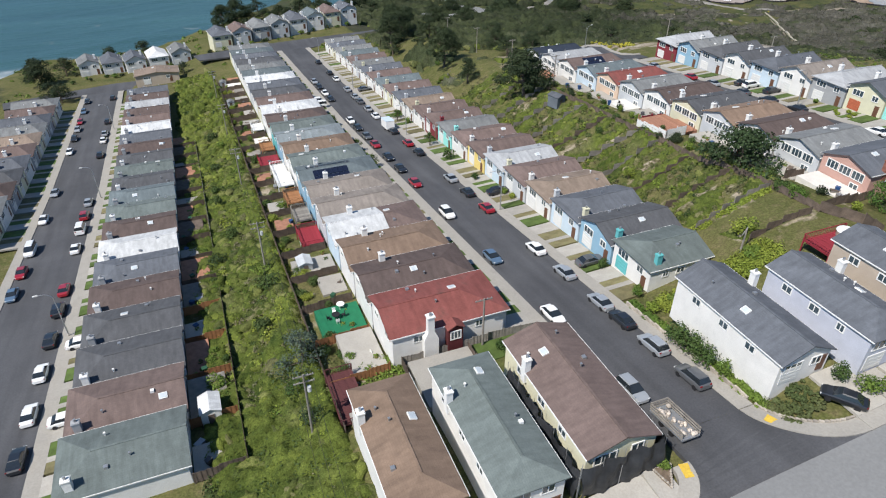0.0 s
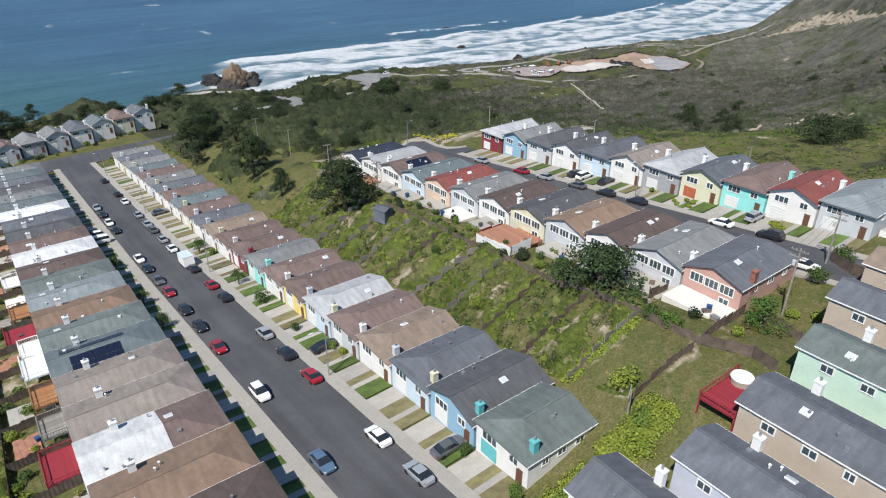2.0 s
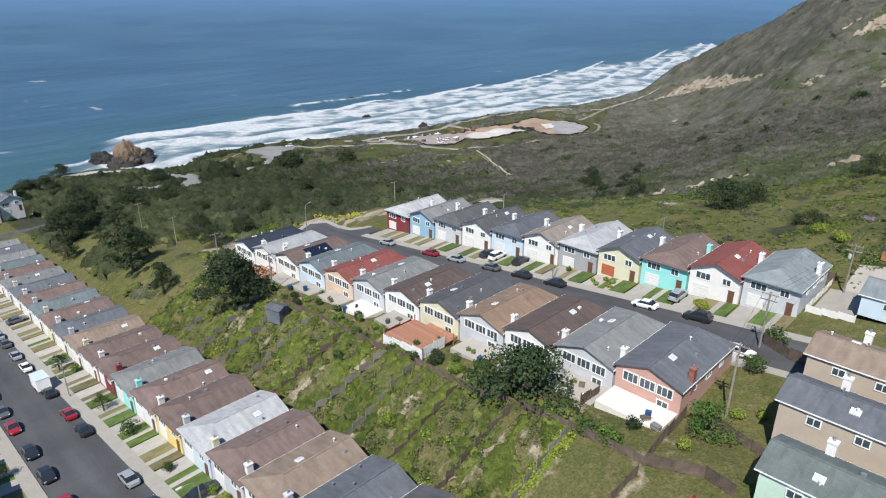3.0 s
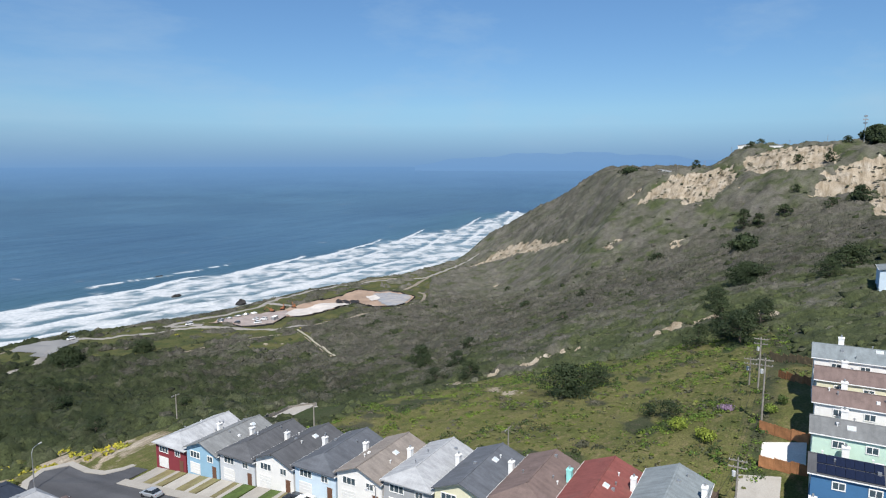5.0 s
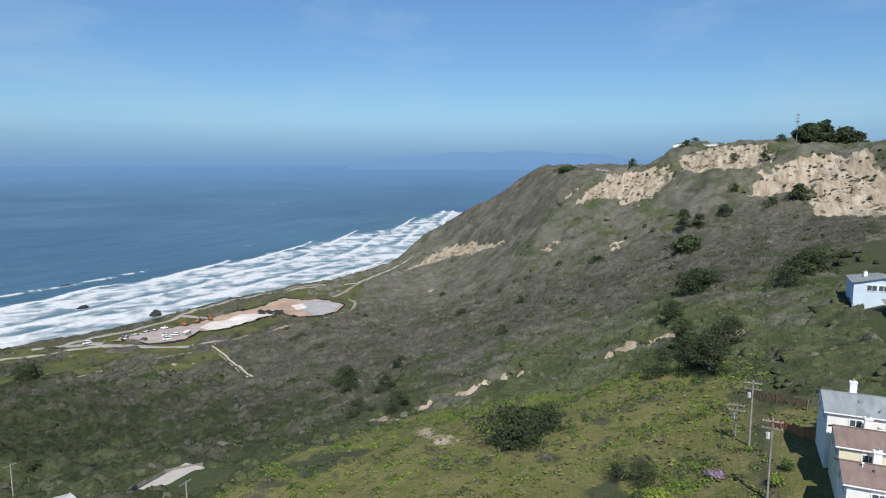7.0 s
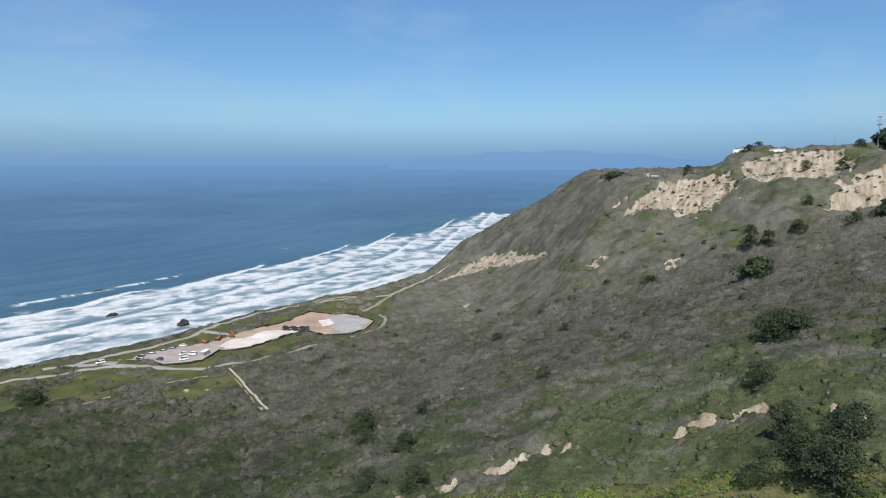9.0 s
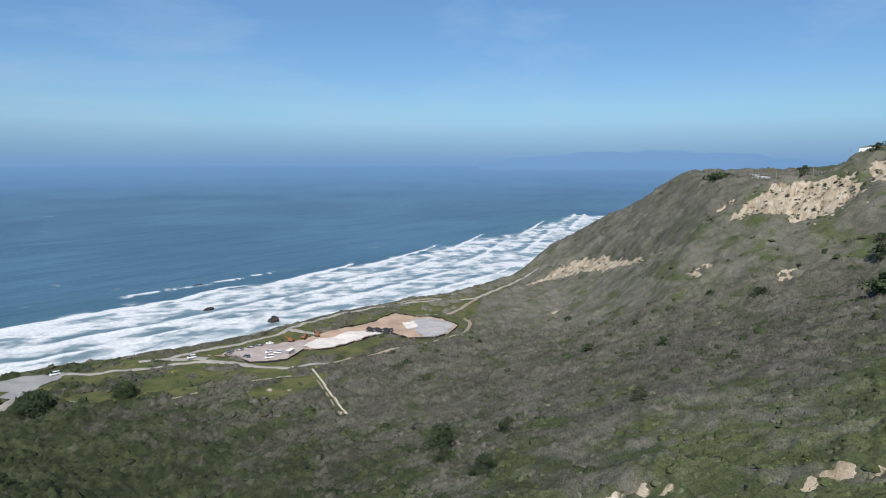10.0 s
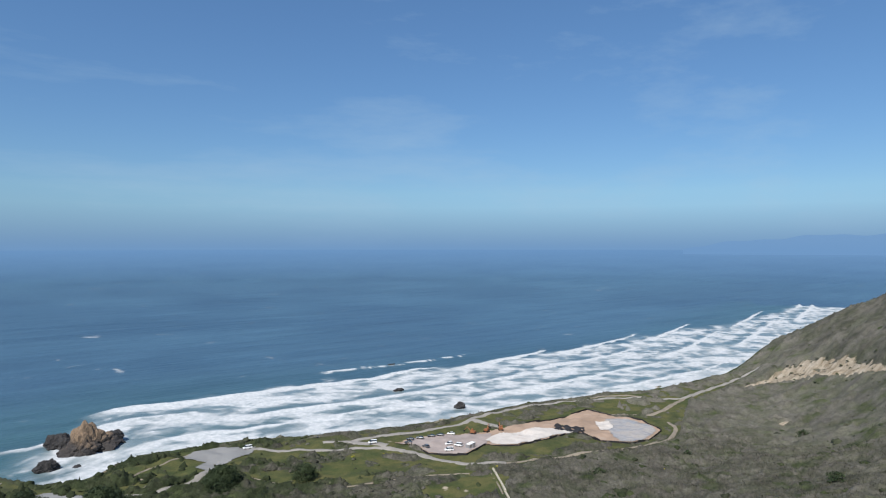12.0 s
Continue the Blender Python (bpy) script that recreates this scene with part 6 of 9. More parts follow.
def tree(x, y, tall, wide, mat=None, kind="cypress", seed=0, bare=0.3, label="", lift=0.0, name="tree"):
    """A trunk with limbs and a crown of leaf clusters gathered in uneven clumps."""
    rng = random.Random(seed * 13 + 5)
    z = gz(x, y) - 0.2 + lift
    base = new(name)
    base.location = (x, y, z)
    tagged(base, label=label or ("dark green wind-shaped cypress tree" if kind == "cypress" else "broad green leafy tree"), category="tree" if name == "tree" else "bush")
    v, f = [], []
    r0 = 0.035 * tall + 0.05
    lean = (rng.uniform(-0.06, 0.06) * tall, rng.uniform(-0.06, 0.06) * tall)
    knee = (lean[0] * 0.5, lean[1] * 0.5, tall * bare)
    top = (lean[0], lean[1], tall * 0.8)
    limb(v, f, (0, 0, -0.5), knee, r0, r0 * 0.75, 8)
    limb(v, f, knee, top, r0 * 0.75, r0 * 0.2, 8)
    clumps = []
    m = int((20 if kind == "cypress" else 16) * max(1.0, wide / 10))
    for k in range(m):
        t = bare + (0.97 - bare) * (k + rng.uniform(0, 1)) / m
        reach = wide * (0.5 if kind == "cypress" else 0.55) * (math.sin(math.pi * min(1, 0.28 + 0.72 * t)) ** 0.7) * rng.uniform(0.35, 1.0)
        a = rng.uniform(0, 6.283)
        end = (lean[0] * t + reach * math.cos(a), lean[1] * t + reach * math.sin(a), tall * (t * 0.94 + 0.02) + rng.uniform(-0.02, 0.03) * tall)
        start = (lean[0] * t * 0.9, lean[1] * t * 0.9, tall * max(bare * 0.8, t * 0.85))
        limb(v, f, start, end, r0 * 0.3, r0 * 0.08, 5)
        clumps.append((end, wide * rng.uniform(0.11, 0.25)))
    clumps.append(((top[0], top[1], tall * 0.92), wide * 0.17))
    part("trunk", mesh_of("trunk", v, f), BARK, base)
    rad = np.array([s for _, s in clumps])
    flat = 0.55 if kind == "cypress" else 0.8
    near = x < 300
    n = int(np.clip(14 * tall, 60, 190) * (1.35 if near else 0.7))
    n = int(n * max(1.0, wide / 11) * (1.3 if near else 0.55))
    lv, lq = leaves([p for p, _ in clumps], rad * 1.08, rad * flat, n, min(0.3 if near else 0.6, max(0.12, 0.028 * wide + 0.05) * (0.46 if near else 1.1)), seed + 300, low=-0.8)
    part("crown", fast_mesh("crown", lv, lq), mat or (CYPRESS if kind == "cypress" else BROAD), base)
    return base


def bush(x, y, wide, tall, mat=None, seed=0, label="", lift=0.0):
    """A garden bush: a few short stems under lumped clusters of leaves."""
    rng = random.Random(seed)
    base = new("bush")
    base.location = (x, y, gz(x, y) - 0.05 + lift)
    tagged(base, label=label or "rounded green garden bush beside a house", category="bush")
    v, f = [], []
    for k in range(4):
        a = k * 1.57 + rng.uniform(0, 1)
        limb(v, f, (0, 0, -0.2), (0.3 * wide * math.cos(a) * 0.6, 0.3 * wide * math.sin(a) * 0.6, tall * 0.6), 0.05, 0.02, 5)
    part("stem", mesh_of("stem", v, f), BARK, base)
    cs = [(rng.uniform(-0.2, 0.2) * wide, rng.uniform(-0.2, 0.2) * wide, tall * rng.uniform(0.4, 0.62)) for _ in range(5)]
    lv, lq = leaves(cs, [wide * rng.uniform(0.27, 0.36) for _ in cs], [tall * rng.uniform(0.32, 0.42) for _ in cs], 150, 0.045 + 0.02 * wide, seed + 900, low=-0.9)
    part("leaves", fast_mesh("leaves", lv, lq), mat or BROAD, base)
    return base


TREES = ((25, 131, 13, 12), (24, 109, 8, 7), (26.5, 78, 13, 13), (31, 84, 7, 7), (24, 186, 13, 11), (30, 195, 12, 11), (35, 204, 10, 10), (20, 172, 8, 7), (42, 190, 9, 9), (48, 140, 8, 8), (54, 124, 6, 8), (60, 230, 9, 12), (72, 222, 7, 10), (85, 250, 7, 10), (50, 262, 8, 10), (20, 290, 9, 11), (8, 300, 9, 10), (-4, 296, 8, 10), (32, 310, 7, 10), (98, 160, 5, 8), (88, 128, 4, 6), (106, 118, 4, 6))
for k, (x, y, tall, wide) in enumerate(TREES):
    tree(x, y, tall, wide, seed=k)
TREES_UP = ((39, 212, 12, 11), (45, 250, 9, 11), (30, 171, 5, 6), (-34, 292, 12, 13), (-26, 298, 13, 13), (-12, 322, 11, 9), (-20, 306, 9, 11), (60, 340, 8, 10), (54, 150, 5, 7), (55, 128, 5, 7), (46, 228, 9, 12), (58, 212, 6, 9), (44, 122, 7, 8), (66, 178, 5, 8), (76, 150, 4, 7), (60, 300, 8, 12), (40, 330, 9, 14), (24, 322, 8, 12))
for k, (x, y, tall, wide) in enumerate(TREES_UP):
    tree(x, y, tall, wide, seed=230 + k, bare=0.2)
FAR_TREES = ((141, 318, 13, 21), (134, 307, 10, 15), (149, 325, 9, 13), (194.5, 326, 10, 18), (188, 321, 7, 12), (229, 311, 7, 14), (152, 268, 7, 9), (117, 348, 9, 13), (81, 410, 8, 12), (52, 366, 9, 15), (66, 384, 8, 12), (143, 229, 8, 9), (118, 262, 7, 10), (148, 252, 6, 8), (237, 127, 9, 12), (246, 106, 6, 8), (224, 116, 7, 9), (212, 94, 7, 8), (185, 88, 6, 9), (181, 73, 6, 9), (139, 26, 7, 13), (146, 22, 6, 10), (168, -8, 8, 11), (176, -4, 7, 10), (184, -11, 8, 10), (172, 2, 6, 8), (184, -2, 9, 8), (219, 3, 6, 9), (270, -2, 8, 16), (256, -34, 9, 14), (246, -28, 7, 10), (357, 90, 5, 7), (473, 188, 5, 8), (441, 14, 14, 9), (438, 6, 10, 9), (390, 9, 9, 17), (443, -8, 8, 9), (440, -46, 10, 12), (436, -32, 7, 8), (473, -13, 6, 7), (508, -31, 8, 8), (372, 131, 5, 7), (270, 72, 5, 6), (343, 226, 4, 8), (400, 214, 4, 6), (425, 62, 5, 11), (384, 137, 4, 6), (121, 0, 3.2, 6), (124, 4, 2.4, 4), (440, 90, 3, 6), (560, -60, 14, 20), (585, -72, 17, 16), (598, -88, 14, 20), (620, -100, 12, 14), (640, 30, 7, 10), (640, 131, 6, 22), (578, 64, 9, 7), (590, 24, 6, 9), (606, 18, 6, 8), (846, 100, 9, 8), (545, -42, 6, 9), (520, -12, 6, 8))
for k, (x, y, tall, wide) in enumerate(FAR_TREES):
    tree(x, y, tall, wide, seed=60 + k, bare=0.12)
for k, (x, y, tall, wide) in enumerate(((-112, 232, 11, 13), (-104, 244, 8, 10), (-86, 252, 9, 9), (-72, 256, 9, 9), (-101, 197, 7, 9), (-106, 206, 6, 8), (-57, 214, 5, 6), (-30, 268, 7, 9), (-14, 280, 9, 10), (-24, 274, 6, 8), (-2, 286, 7, 9))):
    tree(x, y, tall, wide, seed=130 + k, bare=0.15)
tree(31.4, 7.8, 7.2, 13.0, seed=160, bare=0.14, kind="cypress", mat=foliage("dark_broadleaf", (0.026, 0.048, 0.018), (0.04, 0.066, 0.026)), label="wide dark green tree below the terrace houses")
tree(39, -13.8, 5.0, 6.4, seed=161, bare=0.1, kind="broad", mat=foliage("fresh_green", (0.045, 0.10, 0.018), (0.065, 0.13, 0.025)), label="round bright green tree beside a power pole")
tree(-48.5, -3.0, 6.0, 6.5, seed=162, bare=0.2, kind="broad", mat=foliage("blue_gum", (0.055, 0.085, 0.062), (0.09, 0.12, 0.09)), label="blue-green gum tree on the bank")
for k, (x, y) in enumerate(((-20.4, 75), (-20.2, 62), (-3.2, 96), (-3.0, 70.5), (-20.5, 100))):
    tree(x, y, 3.6, 3.0, seed=170 + k, bare=0.45, kind="broad", label="small round street tree on a front lawn")

for k in range(34):
    x = -100 + 3.9 * k + 1.2 * math.sin(k * 2.3)
    if not -53 < x < -45:
        bush(x, (226 if x < -50 else 228 + 0.33 * (x + 45)) + 5.5 * abs(math.sin(k * 1.7)), 2.4 + math.sin(k * 5.1), 1.7 + 0.6 * math.sin(k * 3.3), (BROAD, GREEN, CYPRESS)[k % 3], 2300 + k, "leafy garden bush before the last houses")
# ---- front yards ----
def slab(name, x0, x1, y0, y1, height, mat, label, category, thick=0.35, group=""):
    """A piece of paving or turf laid on a slope; height() gives its top at a corner. It stands as an object at its own middle."""
    cx, cy = (x0 + x1) / 2, (y0 + y1) / 2
    cz = height(cx, cy)
    top = [(x - cx, y - cy, height(x, y) - cz) for x, y in ((x0, y0), (x1, y0), (x1, y1), (x0, y1))]
    v = [(x, y, z - thick) for x, y, z in top] + top
    ob = paint(new(name, mesh_of(name, v, BOX)), mat)
    ob.location = (cx, cy, cz)
    return tagged(ob, label=label, category=category, group=group)


YARD = random.Random(21)


def front_yard(x_walk, x_house, yc, width, height, garage_side, lush):
    """Driveway, path and lawn between the pavement and a house."""
    x0, x1 = sorted((x_walk, x_house))
    h = lambda x, y: height(y) + 0.17 + 0.18 * abs(x - x_walk) / abs(x_house - x_walk)  # noqa: E731
    half = width / 2
    a, b = (yc + half - 3.6, yc + half - 0.35) if garage_side > 0 else (yc - half + 0.35, yc - half + 3.6)
    slab("driveway", x0, x1, a, b, h, CONCRETE, "pale concrete driveway before a garage", "driveway", group="driveways")
    lo, hi = (yc - half + 0.1, a - 0.02) if garage_side > 0 else (b + 0.02, yc + half - 0.1)
    p0 = lo + (hi - lo) * (0.55 if YARD.random() < 0.5 else 0.35)
    slab("garden_path", x0, x1, p0, p0 + 1.0, lambda x, y: h(x, y) - 0.01, CONCRETE, "narrow concrete path to a front door", "path", group="garden paths")
    for u, w in ((lo, p0 - 0.02), (p0 + 1.02, hi)):
        if w - u > 0.5:
            green = YARD.random() < lush
            slab("lawn", x0 + 0.02, x1 - 0.02, u, w, lambda x, y: h(x, y) - 0.03, LAWN if green else DRYLAWN, "small green front lawn" if green else "small dry brown front lawn", "lawn", group="front lawns")


for k in range(len(ROW_A_EAST)):
    front_yard(-4.4, 0.08, -5.4 + 9.25 * k, 9.25, lambda y: float(street_a(y)), 1, 0.35)
for k in range(len(ROW_A_WEST)):
    front_yard(-18.4, -22.58, -5.2 + 9.55 * k, 9.55, lambda y: float(street_a(y)), -1, 0.75)
for k in range(len(ROW_B_EAST)):
    front_yard(-80.1, -76.62, -10.5 + 9.4 * k, 9.4, lambda y: float(street_b(y)), 1, 0.7)
for k in range(len(ROW_C_EAST)):
    front_yard(69.7, 75.28, -7.0 + 9.0 * k, 9.0, lambda y: float(street_c(y)), 1, 0.6)
for k in range(11):
    front_yard(-94.8, -98.98, 72 + 10.5 * k, 10.5, lambda y: float(street_b(y)), -1, 0.6)

# ---- fences ----
def fence_panel(length, tall, boards=10):
    """Upright boards lapped side by side as one skin, every other one set forward."""
    key = ("panel", length, tall)
    if key not in SHARED:
        v, f = [], []
        for k in range(boards):
            y = 0.022 if k % 2 else -0.022
            top = tall - (0.04 if k % 3 == 1 else 0)
            for x in (length * k / boards, length * (k + 1) / boards):
                v += [(x, y - 0.012, 0.05), (x, y + 0.012, 0.05), (x, y + 0.012, top), (x, y - 0.012, top)]
        for c in range(2 * boards - 1):
            a, b = 4 * c, 4 * c + 4
            f += [(a + i, b + i, b + (i + 1) % 4, a + (i + 1) % 4) for i in range(4)]
        SHARED[key] = mesh_of("panel", v, f + [(0, 1, 2, 3), (len(v) - 1, len(v) - 2, len(v) - 3, len(v) - 4)])
    return SHARED[key]


def fence(pts, tall=1.7, mat=None, label="weathered brown board fence between gardens", group="garden fences"):
    """Board panels between posts along a line, stepping with the ground."""
    mat = mat or WOOD
    x0, y0 = pts[0]
    base = new("fence")
    base.location = (x0, y0, gz(x0, y0))
    tagged(base, label=label, category="fence", group=group)
    for (ax, ay), (bx, by) in zip(pts, pts[1:]):
        n = max(1, round(math.hypot(bx - ax, by - ay) / 2.4))
        length = math.hypot(bx - ax, by - ay) / n
        a = math.atan2(by - ay, bx - ax)
        me = fence_panel(round(length, 2), tall)
        for k in range(n):
            px, py = ax + (bx - ax) * k / n, ay + (by - ay) * k / n
            qx, qy = ax + (bx - ax) * (k + 1) / n, ay + (by - ay) * (k + 1) / n
            za, zb = gz(px, py), gz(qx, qy)
            part("panel", me, mat, base, (px - x0, py - y0, (za + zb) / 2 - base.location.z), a)
            part("post", boxes("post", (-0.06, 0.06, -0.06, 0.06, -0.6, tall + 0.12)), mat, base, (px - x0, py - y0, za - base.location.z), a)
    return base


for k, (ax, ay, bx, by) in enumerate(((15.5, -11.2, 26.4, -11.3), (14.8, -1.7, 28.4, -1.5), (14.8, 8.6, 29.2, 7.5), (15.2, 18.5, 29.4, 18), (15.5, 28.1, 30, 27.7), (15.6, 38, 30.2, 34.4), (15.6, 48, 30.4, 45.8), (15.6, 57.5, 30.8, 56), (15.6, 67.2, 31, 65.8), (15.6, 76.5, 31, 75.5), (15.6, 86, 31, 85))):
    fence([(ax, ay), ((ax + bx) / 2, (ay + by) / 2), (bx, by)], 1.3, WOOD if k in (0, 2, 3, 6) else GREYWOOD)
fence([(28, -11.2), (28.6, -1), (29.3, 7.4), (29.5, 15.6), (30.2, 27), (30.3, 39), (31, 56), (31.2, 75), (31.4, 92)], 1.25, WOOD, "weathered board fence along the foot of the terrace")
fence([(28, -11.2), (34.6, -10.4), (41.4, -9.7)], 1.6, WOOD)
fence([(27.9, -11.3), (29.8, -16.9), (28.8, -20.4)], 1.7, WOOD)
fence([(41.4, -12.7), (39.6, -16.6), (38.1, -20.2)], 1.5, WOOD)
fence([(34.2, 1.0), (38.4, 0.8)], 1.8, WOOD, "dark board fence beside a patio")
fence([(64, -10.6), (61.2, -14.8), (60.6, -18.2)], 1.8, WOOD)
for k in range(20):
    y = -10.0 + 9.55 * k
    cedar = k in (0, 1)
    fence([(-38.8, y), (-46.4, y)], 1.6, NEWWOOD if cedar else WOOD, "new cedar board fence between gardens" if cedar else "weathered brown board fence between gardens")
fence([(-46.6, -18), (-46.6, 30), (-46.4, 80), (-46.2, 130), (-46.0, 178)], 1.5, WOOD)
for k in range(15):
    y = -15.2 + 9.4 * k
    cedar = k in (1, 2, 3, 4)
    fence([(-63.4, y), (-57.6, y)], 1.7, NEWWOOD if cedar else WOOD, "new cedar board fence between gardens" if cedar else "weathered brown board fence between gardens")
fence([(-57.4, -15.2), (-57.4, 26)], 1.6, WOOD)
fence([(-57.4, 45), (-57.4, 118)], 1.4, GREYWOOD)
fence([(91.5, -12), (92.2, 20), (92, 60), (91.5, 90)], 1.6, WOOD, "weathered board fence behind the terrace houses")
fence([(140, -23), (146, -19), (152.5, -15.1)], 1.7, surface("tan_wood", (0.25, 0.18, 0.10), vary=0.2, coarse=1, fine=9), "tan board fence on the hillside")
fence([(127.3, -23), (135.1, -17.4)], 1.5, NEWWOOD, "new cedar board fence on the hillside")
fence([(105.3, -22.6), (108.2, -15.8)], 1.8, NEWWOOD, "new cedar board fence on the hillside")
fence([(98.5, -22.6), (99.9, -16.4)], 1.8, NEWWOOD, "new cedar board fence on the hillside")
fence([(101.0, 84.6), (106, 88.2), (113, 88.4), (118.5, 84)], 1.0, GREYWOOD, "low paling fence round a concrete terrace")

# ---- back yards ----
DECK_RED = surface("red_deck", (0.25, 0.028, 0.04), vary=0.2, coarse=1, fine=8)
TURF = surface("green_turf", (0.015, 0.15, 0.07), vary=0.12, coarse=1, fine=20)
TILE = surface("terracotta_paving", (0.34, 0.17, 0.11), vary=0.25, coarse=1, fine=8)
WHITEPAVE = surface("white_paving", (0.66, 0.63, 0.58), vary=0.1, coarse=0.6, fine=6, stain=(0.5, 0.47, 0.42))


def patio(x0, x1, y0, y1, mat, label, lift=0.12, category="patio"):
    z = max(gz(x, y) for x in (x0, x1) for y in (y0, y1)) + lift
    return slab("patio", x0, x1, y0, y1, lambda x, y: z, mat, label, category, thick=1.6)


def deck(x0, x1, y0, y1, z, mat, label, rail=0.95, sides="nsew"):
    """A raised timber deck on posts with a railing."""
    base = new("deck")
    cx, cy = (x0 + x1) / 2, (y0 + y1) / 2
    base.location = (cx, cy, z)
    tagged(base, label=label, category="deck")
    w, d = (x1 - x0) / 2, (y1 - y0) / 2
    n = max(4, round((y1 - y0) / 0.28))
    for k in range(n):
        part("board", boxes("board", (-w, w, -d / n + 0.01, d / n - 0.01, -0.12, 0)), mat, base, (0, -d + (2 * k + 1) * d / n, 0))
    for px, py in ((-w, -d), (w, -d), (w, d), (-w, d)):
        ground_here = gz(cx + px, cy + py)
        part("post", boxes("deck_post", (-0.08, 0.08, -0.08, 0.08, round(ground_here - z - 0.4, 1), rail)), mat, base, (px * 0.97, py * 0.97, 0))
    for mark, a, b in (("n", (-w, d), (w, d)), ("s", (-w, -d), (w, -d)), ("e", (w, -d), (w, d)), ("w", (-w, -d), (-w, d))):
        if mark in sides:
            length = math.hypot(b[0] - a[0], b[1] - a[1])
            m = max(2, round(length / 0.35))
            lots = [(0, length, -0.05, 0.05, rail - 0.08, rail), (0, length, -0.03, 0.03, 0.08, 0.15)] + [(length * i / m - 0.025, length * i / m + 0.025, -0.02, 0.02, 0.1, rail - 0.06) for i in range(1, m)]
            part("railing", boxes("railing", *lots), mat, base, (a[0], a[1], 0), math.atan2(b[1] - a[1], b[0] - a[0]))
    return base


def shed(x, y, w, d, h, wall, roof, rz=0.0, label="small garden shed with a pitched roof"):
    base = new("shed")
    base.location, base.rotation_euler = (x, y, gz(x, y)), (0, 0, rz)
    tagged(base, label=label, category="shed")
    part("wall", wall_mesh(w, d, h, h * 0.22, 0, 0, 0.5), wall, base)
    part("roof", roof_mesh(w, d, h, round(h * 0.22, 3), 0, 0, 0.15, 0.2, 0.08), roof, base)
    part("door", boxes("shed_door", (-0.4, 0.4, -0.04, 0.02, 0.05, 1.8)), WOOD, base, (0, -0.01, 0))
    return base


def garden_table(x, y, z, mat, label="white round garden table"):
    base = new("garden_table")
    base.location = (x, y, z)
    tagged(base, label=label, category="table")
    part("tabletop", tube("tabletop", 0.6, 0.6, 0.05, 16, 0.7), mat, base)
    for k in range(3):
        part("leg", boxes("leg", (-0.03, 0.03, -0.03, 0.03, 0, 0.7)), mat, base, (0.35 * math.cos(k * 2.1), 0.35 * math.sin(k * 2.1), 0))


def garden_chair(x, y, z, mat, rz):
    base = new("garden_chair")
    base.location, base.rotation_euler = (x, y, z), (0, 0, rz)
    tagged(base, label="plain garden chair on a patio", category="chair", group="garden chairs")
    part("seat", boxes("seat", (-0.24, 0.24, -0.24, 0.24, 0.4, 0.45)), mat, base)
    part("backrest", boxes("backrest", (-0.24, 0.24, 0.2, 0.25, 0.45, 0.9)), mat, base)
    for sx_ in (-0.2, 0.2):
        for sy_ in (-0.2, 0.2):
            part("leg", boxes("chair_leg", (-0.02, 0.02, -0.02, 0.02, 0, 0.4)), mat, base, (sx_, sy_, 0))


PATIOS = [CONCRETE, TILE, CONCRETE, GREYWOOD, WHITEPAVE, TILE, CONCRETE]
for k in range(20):
    yc = -5.2 + 9.55 * k
    if k == 0:
        patio(-43.6, -38.7, yc - 4.2, yc + 4.4, CONCRETE, "pale concrete patio behind the red-roofed house")
    elif k == 1:
        p = patio(-45.0, -38.7, yc - 4.4, yc + 2.6, TURF, "bright green artificial turf patio")
        garden_table(-42.4, yc - 0.2, p.location.z, DARK, "dark round garden table on green turf")
        garden_table(-41.2, yc + 1.9, p.location.z, TRIM)
        for a in range(4):
            garden_chair(-42.4 + 1.1 * math.cos(a * 1.57), yc - 0.2 + 1.1 * math.sin(a * 1.57), p.location.z, TRIM if a % 2 else DARK, a * 1.57 - 1.57)
    elif k == 3:
        patio(-45.5, -38.7, yc - 4.2, yc + 1.0, CONCRETE, "pale concrete yard behind a house")
        shed(-43.5, yc - 2.6, 2.2, 2.6, 2.0, surface("shed_grey", (0.42, 0.44, 0.45)), surface("shed_roof", (0.52, 0.54, 0.55), metal=0.3), label="light grey metal garden shed")
    elif k == 4:
        deck(-42.6, -38.7, yc - 4.3, yc + 2.0, gz(-39, yc) + 1.6, DECK_RED, "red painted timber deck behind a house", sides="nsw")
    elif k == 7:
        deck(-42.2, -38.7, yc - 3.5, yc + 3.0, gz(-39, yc) + 2.4, TRIM, "white painted balcony deck on posts", sides="nsw")
    elif k in (5, 6, 8, 10, 12):
        deck(-41.9, -38.7, yc - 3.4, yc + 1.6, gz(-39, yc) + 1.9, (TRIM, GREYWOOD, NEWWOOD, WOOD)[k % 4], "small raised timber deck behind a house", sides="nsw")
        patio(-45.4, -42.2, yc - 3.8, yc + 1.2, PATIOS[k % 7], "paved back yard below a deck")
    elif k == 9:
        deck(-43.6, -38.7, yc - 4.0, yc + 2.5, gz(-39, yc) + 0.9, DECK_RED, "red painted timber deck behind a house", sides="w")
    else:
        w = YARD.uniform(2.5, 5.5)
        o = YARD.uniform(-2.5, 0.2)
        mat = PATIOS[k % 7]
        patio(-38.7 - w, -38.7, yc + o - 1.6, yc + o + 3.2, mat, "paved back patio behind a house")
        if k % 3 == 0:
            shed(-44.6, yc + 2.0, 2.0, 2.2, 1.9, wall_mat("light_grey"), roof_mat("grey"))
    for j in range(YARD.randint(2, 4)):
        bush(YARD.uniform(-46.0, -42.5), yc + YARD.uniform(-4.2, 4.2), YARD.uniform(1.2, 2.6), YARD.uniform(0.8, 2.0), YARD.choice((BROAD, GREEN, LIME)), 400 + 10 * k + j, "leafy garden bush at the end of a back yard")
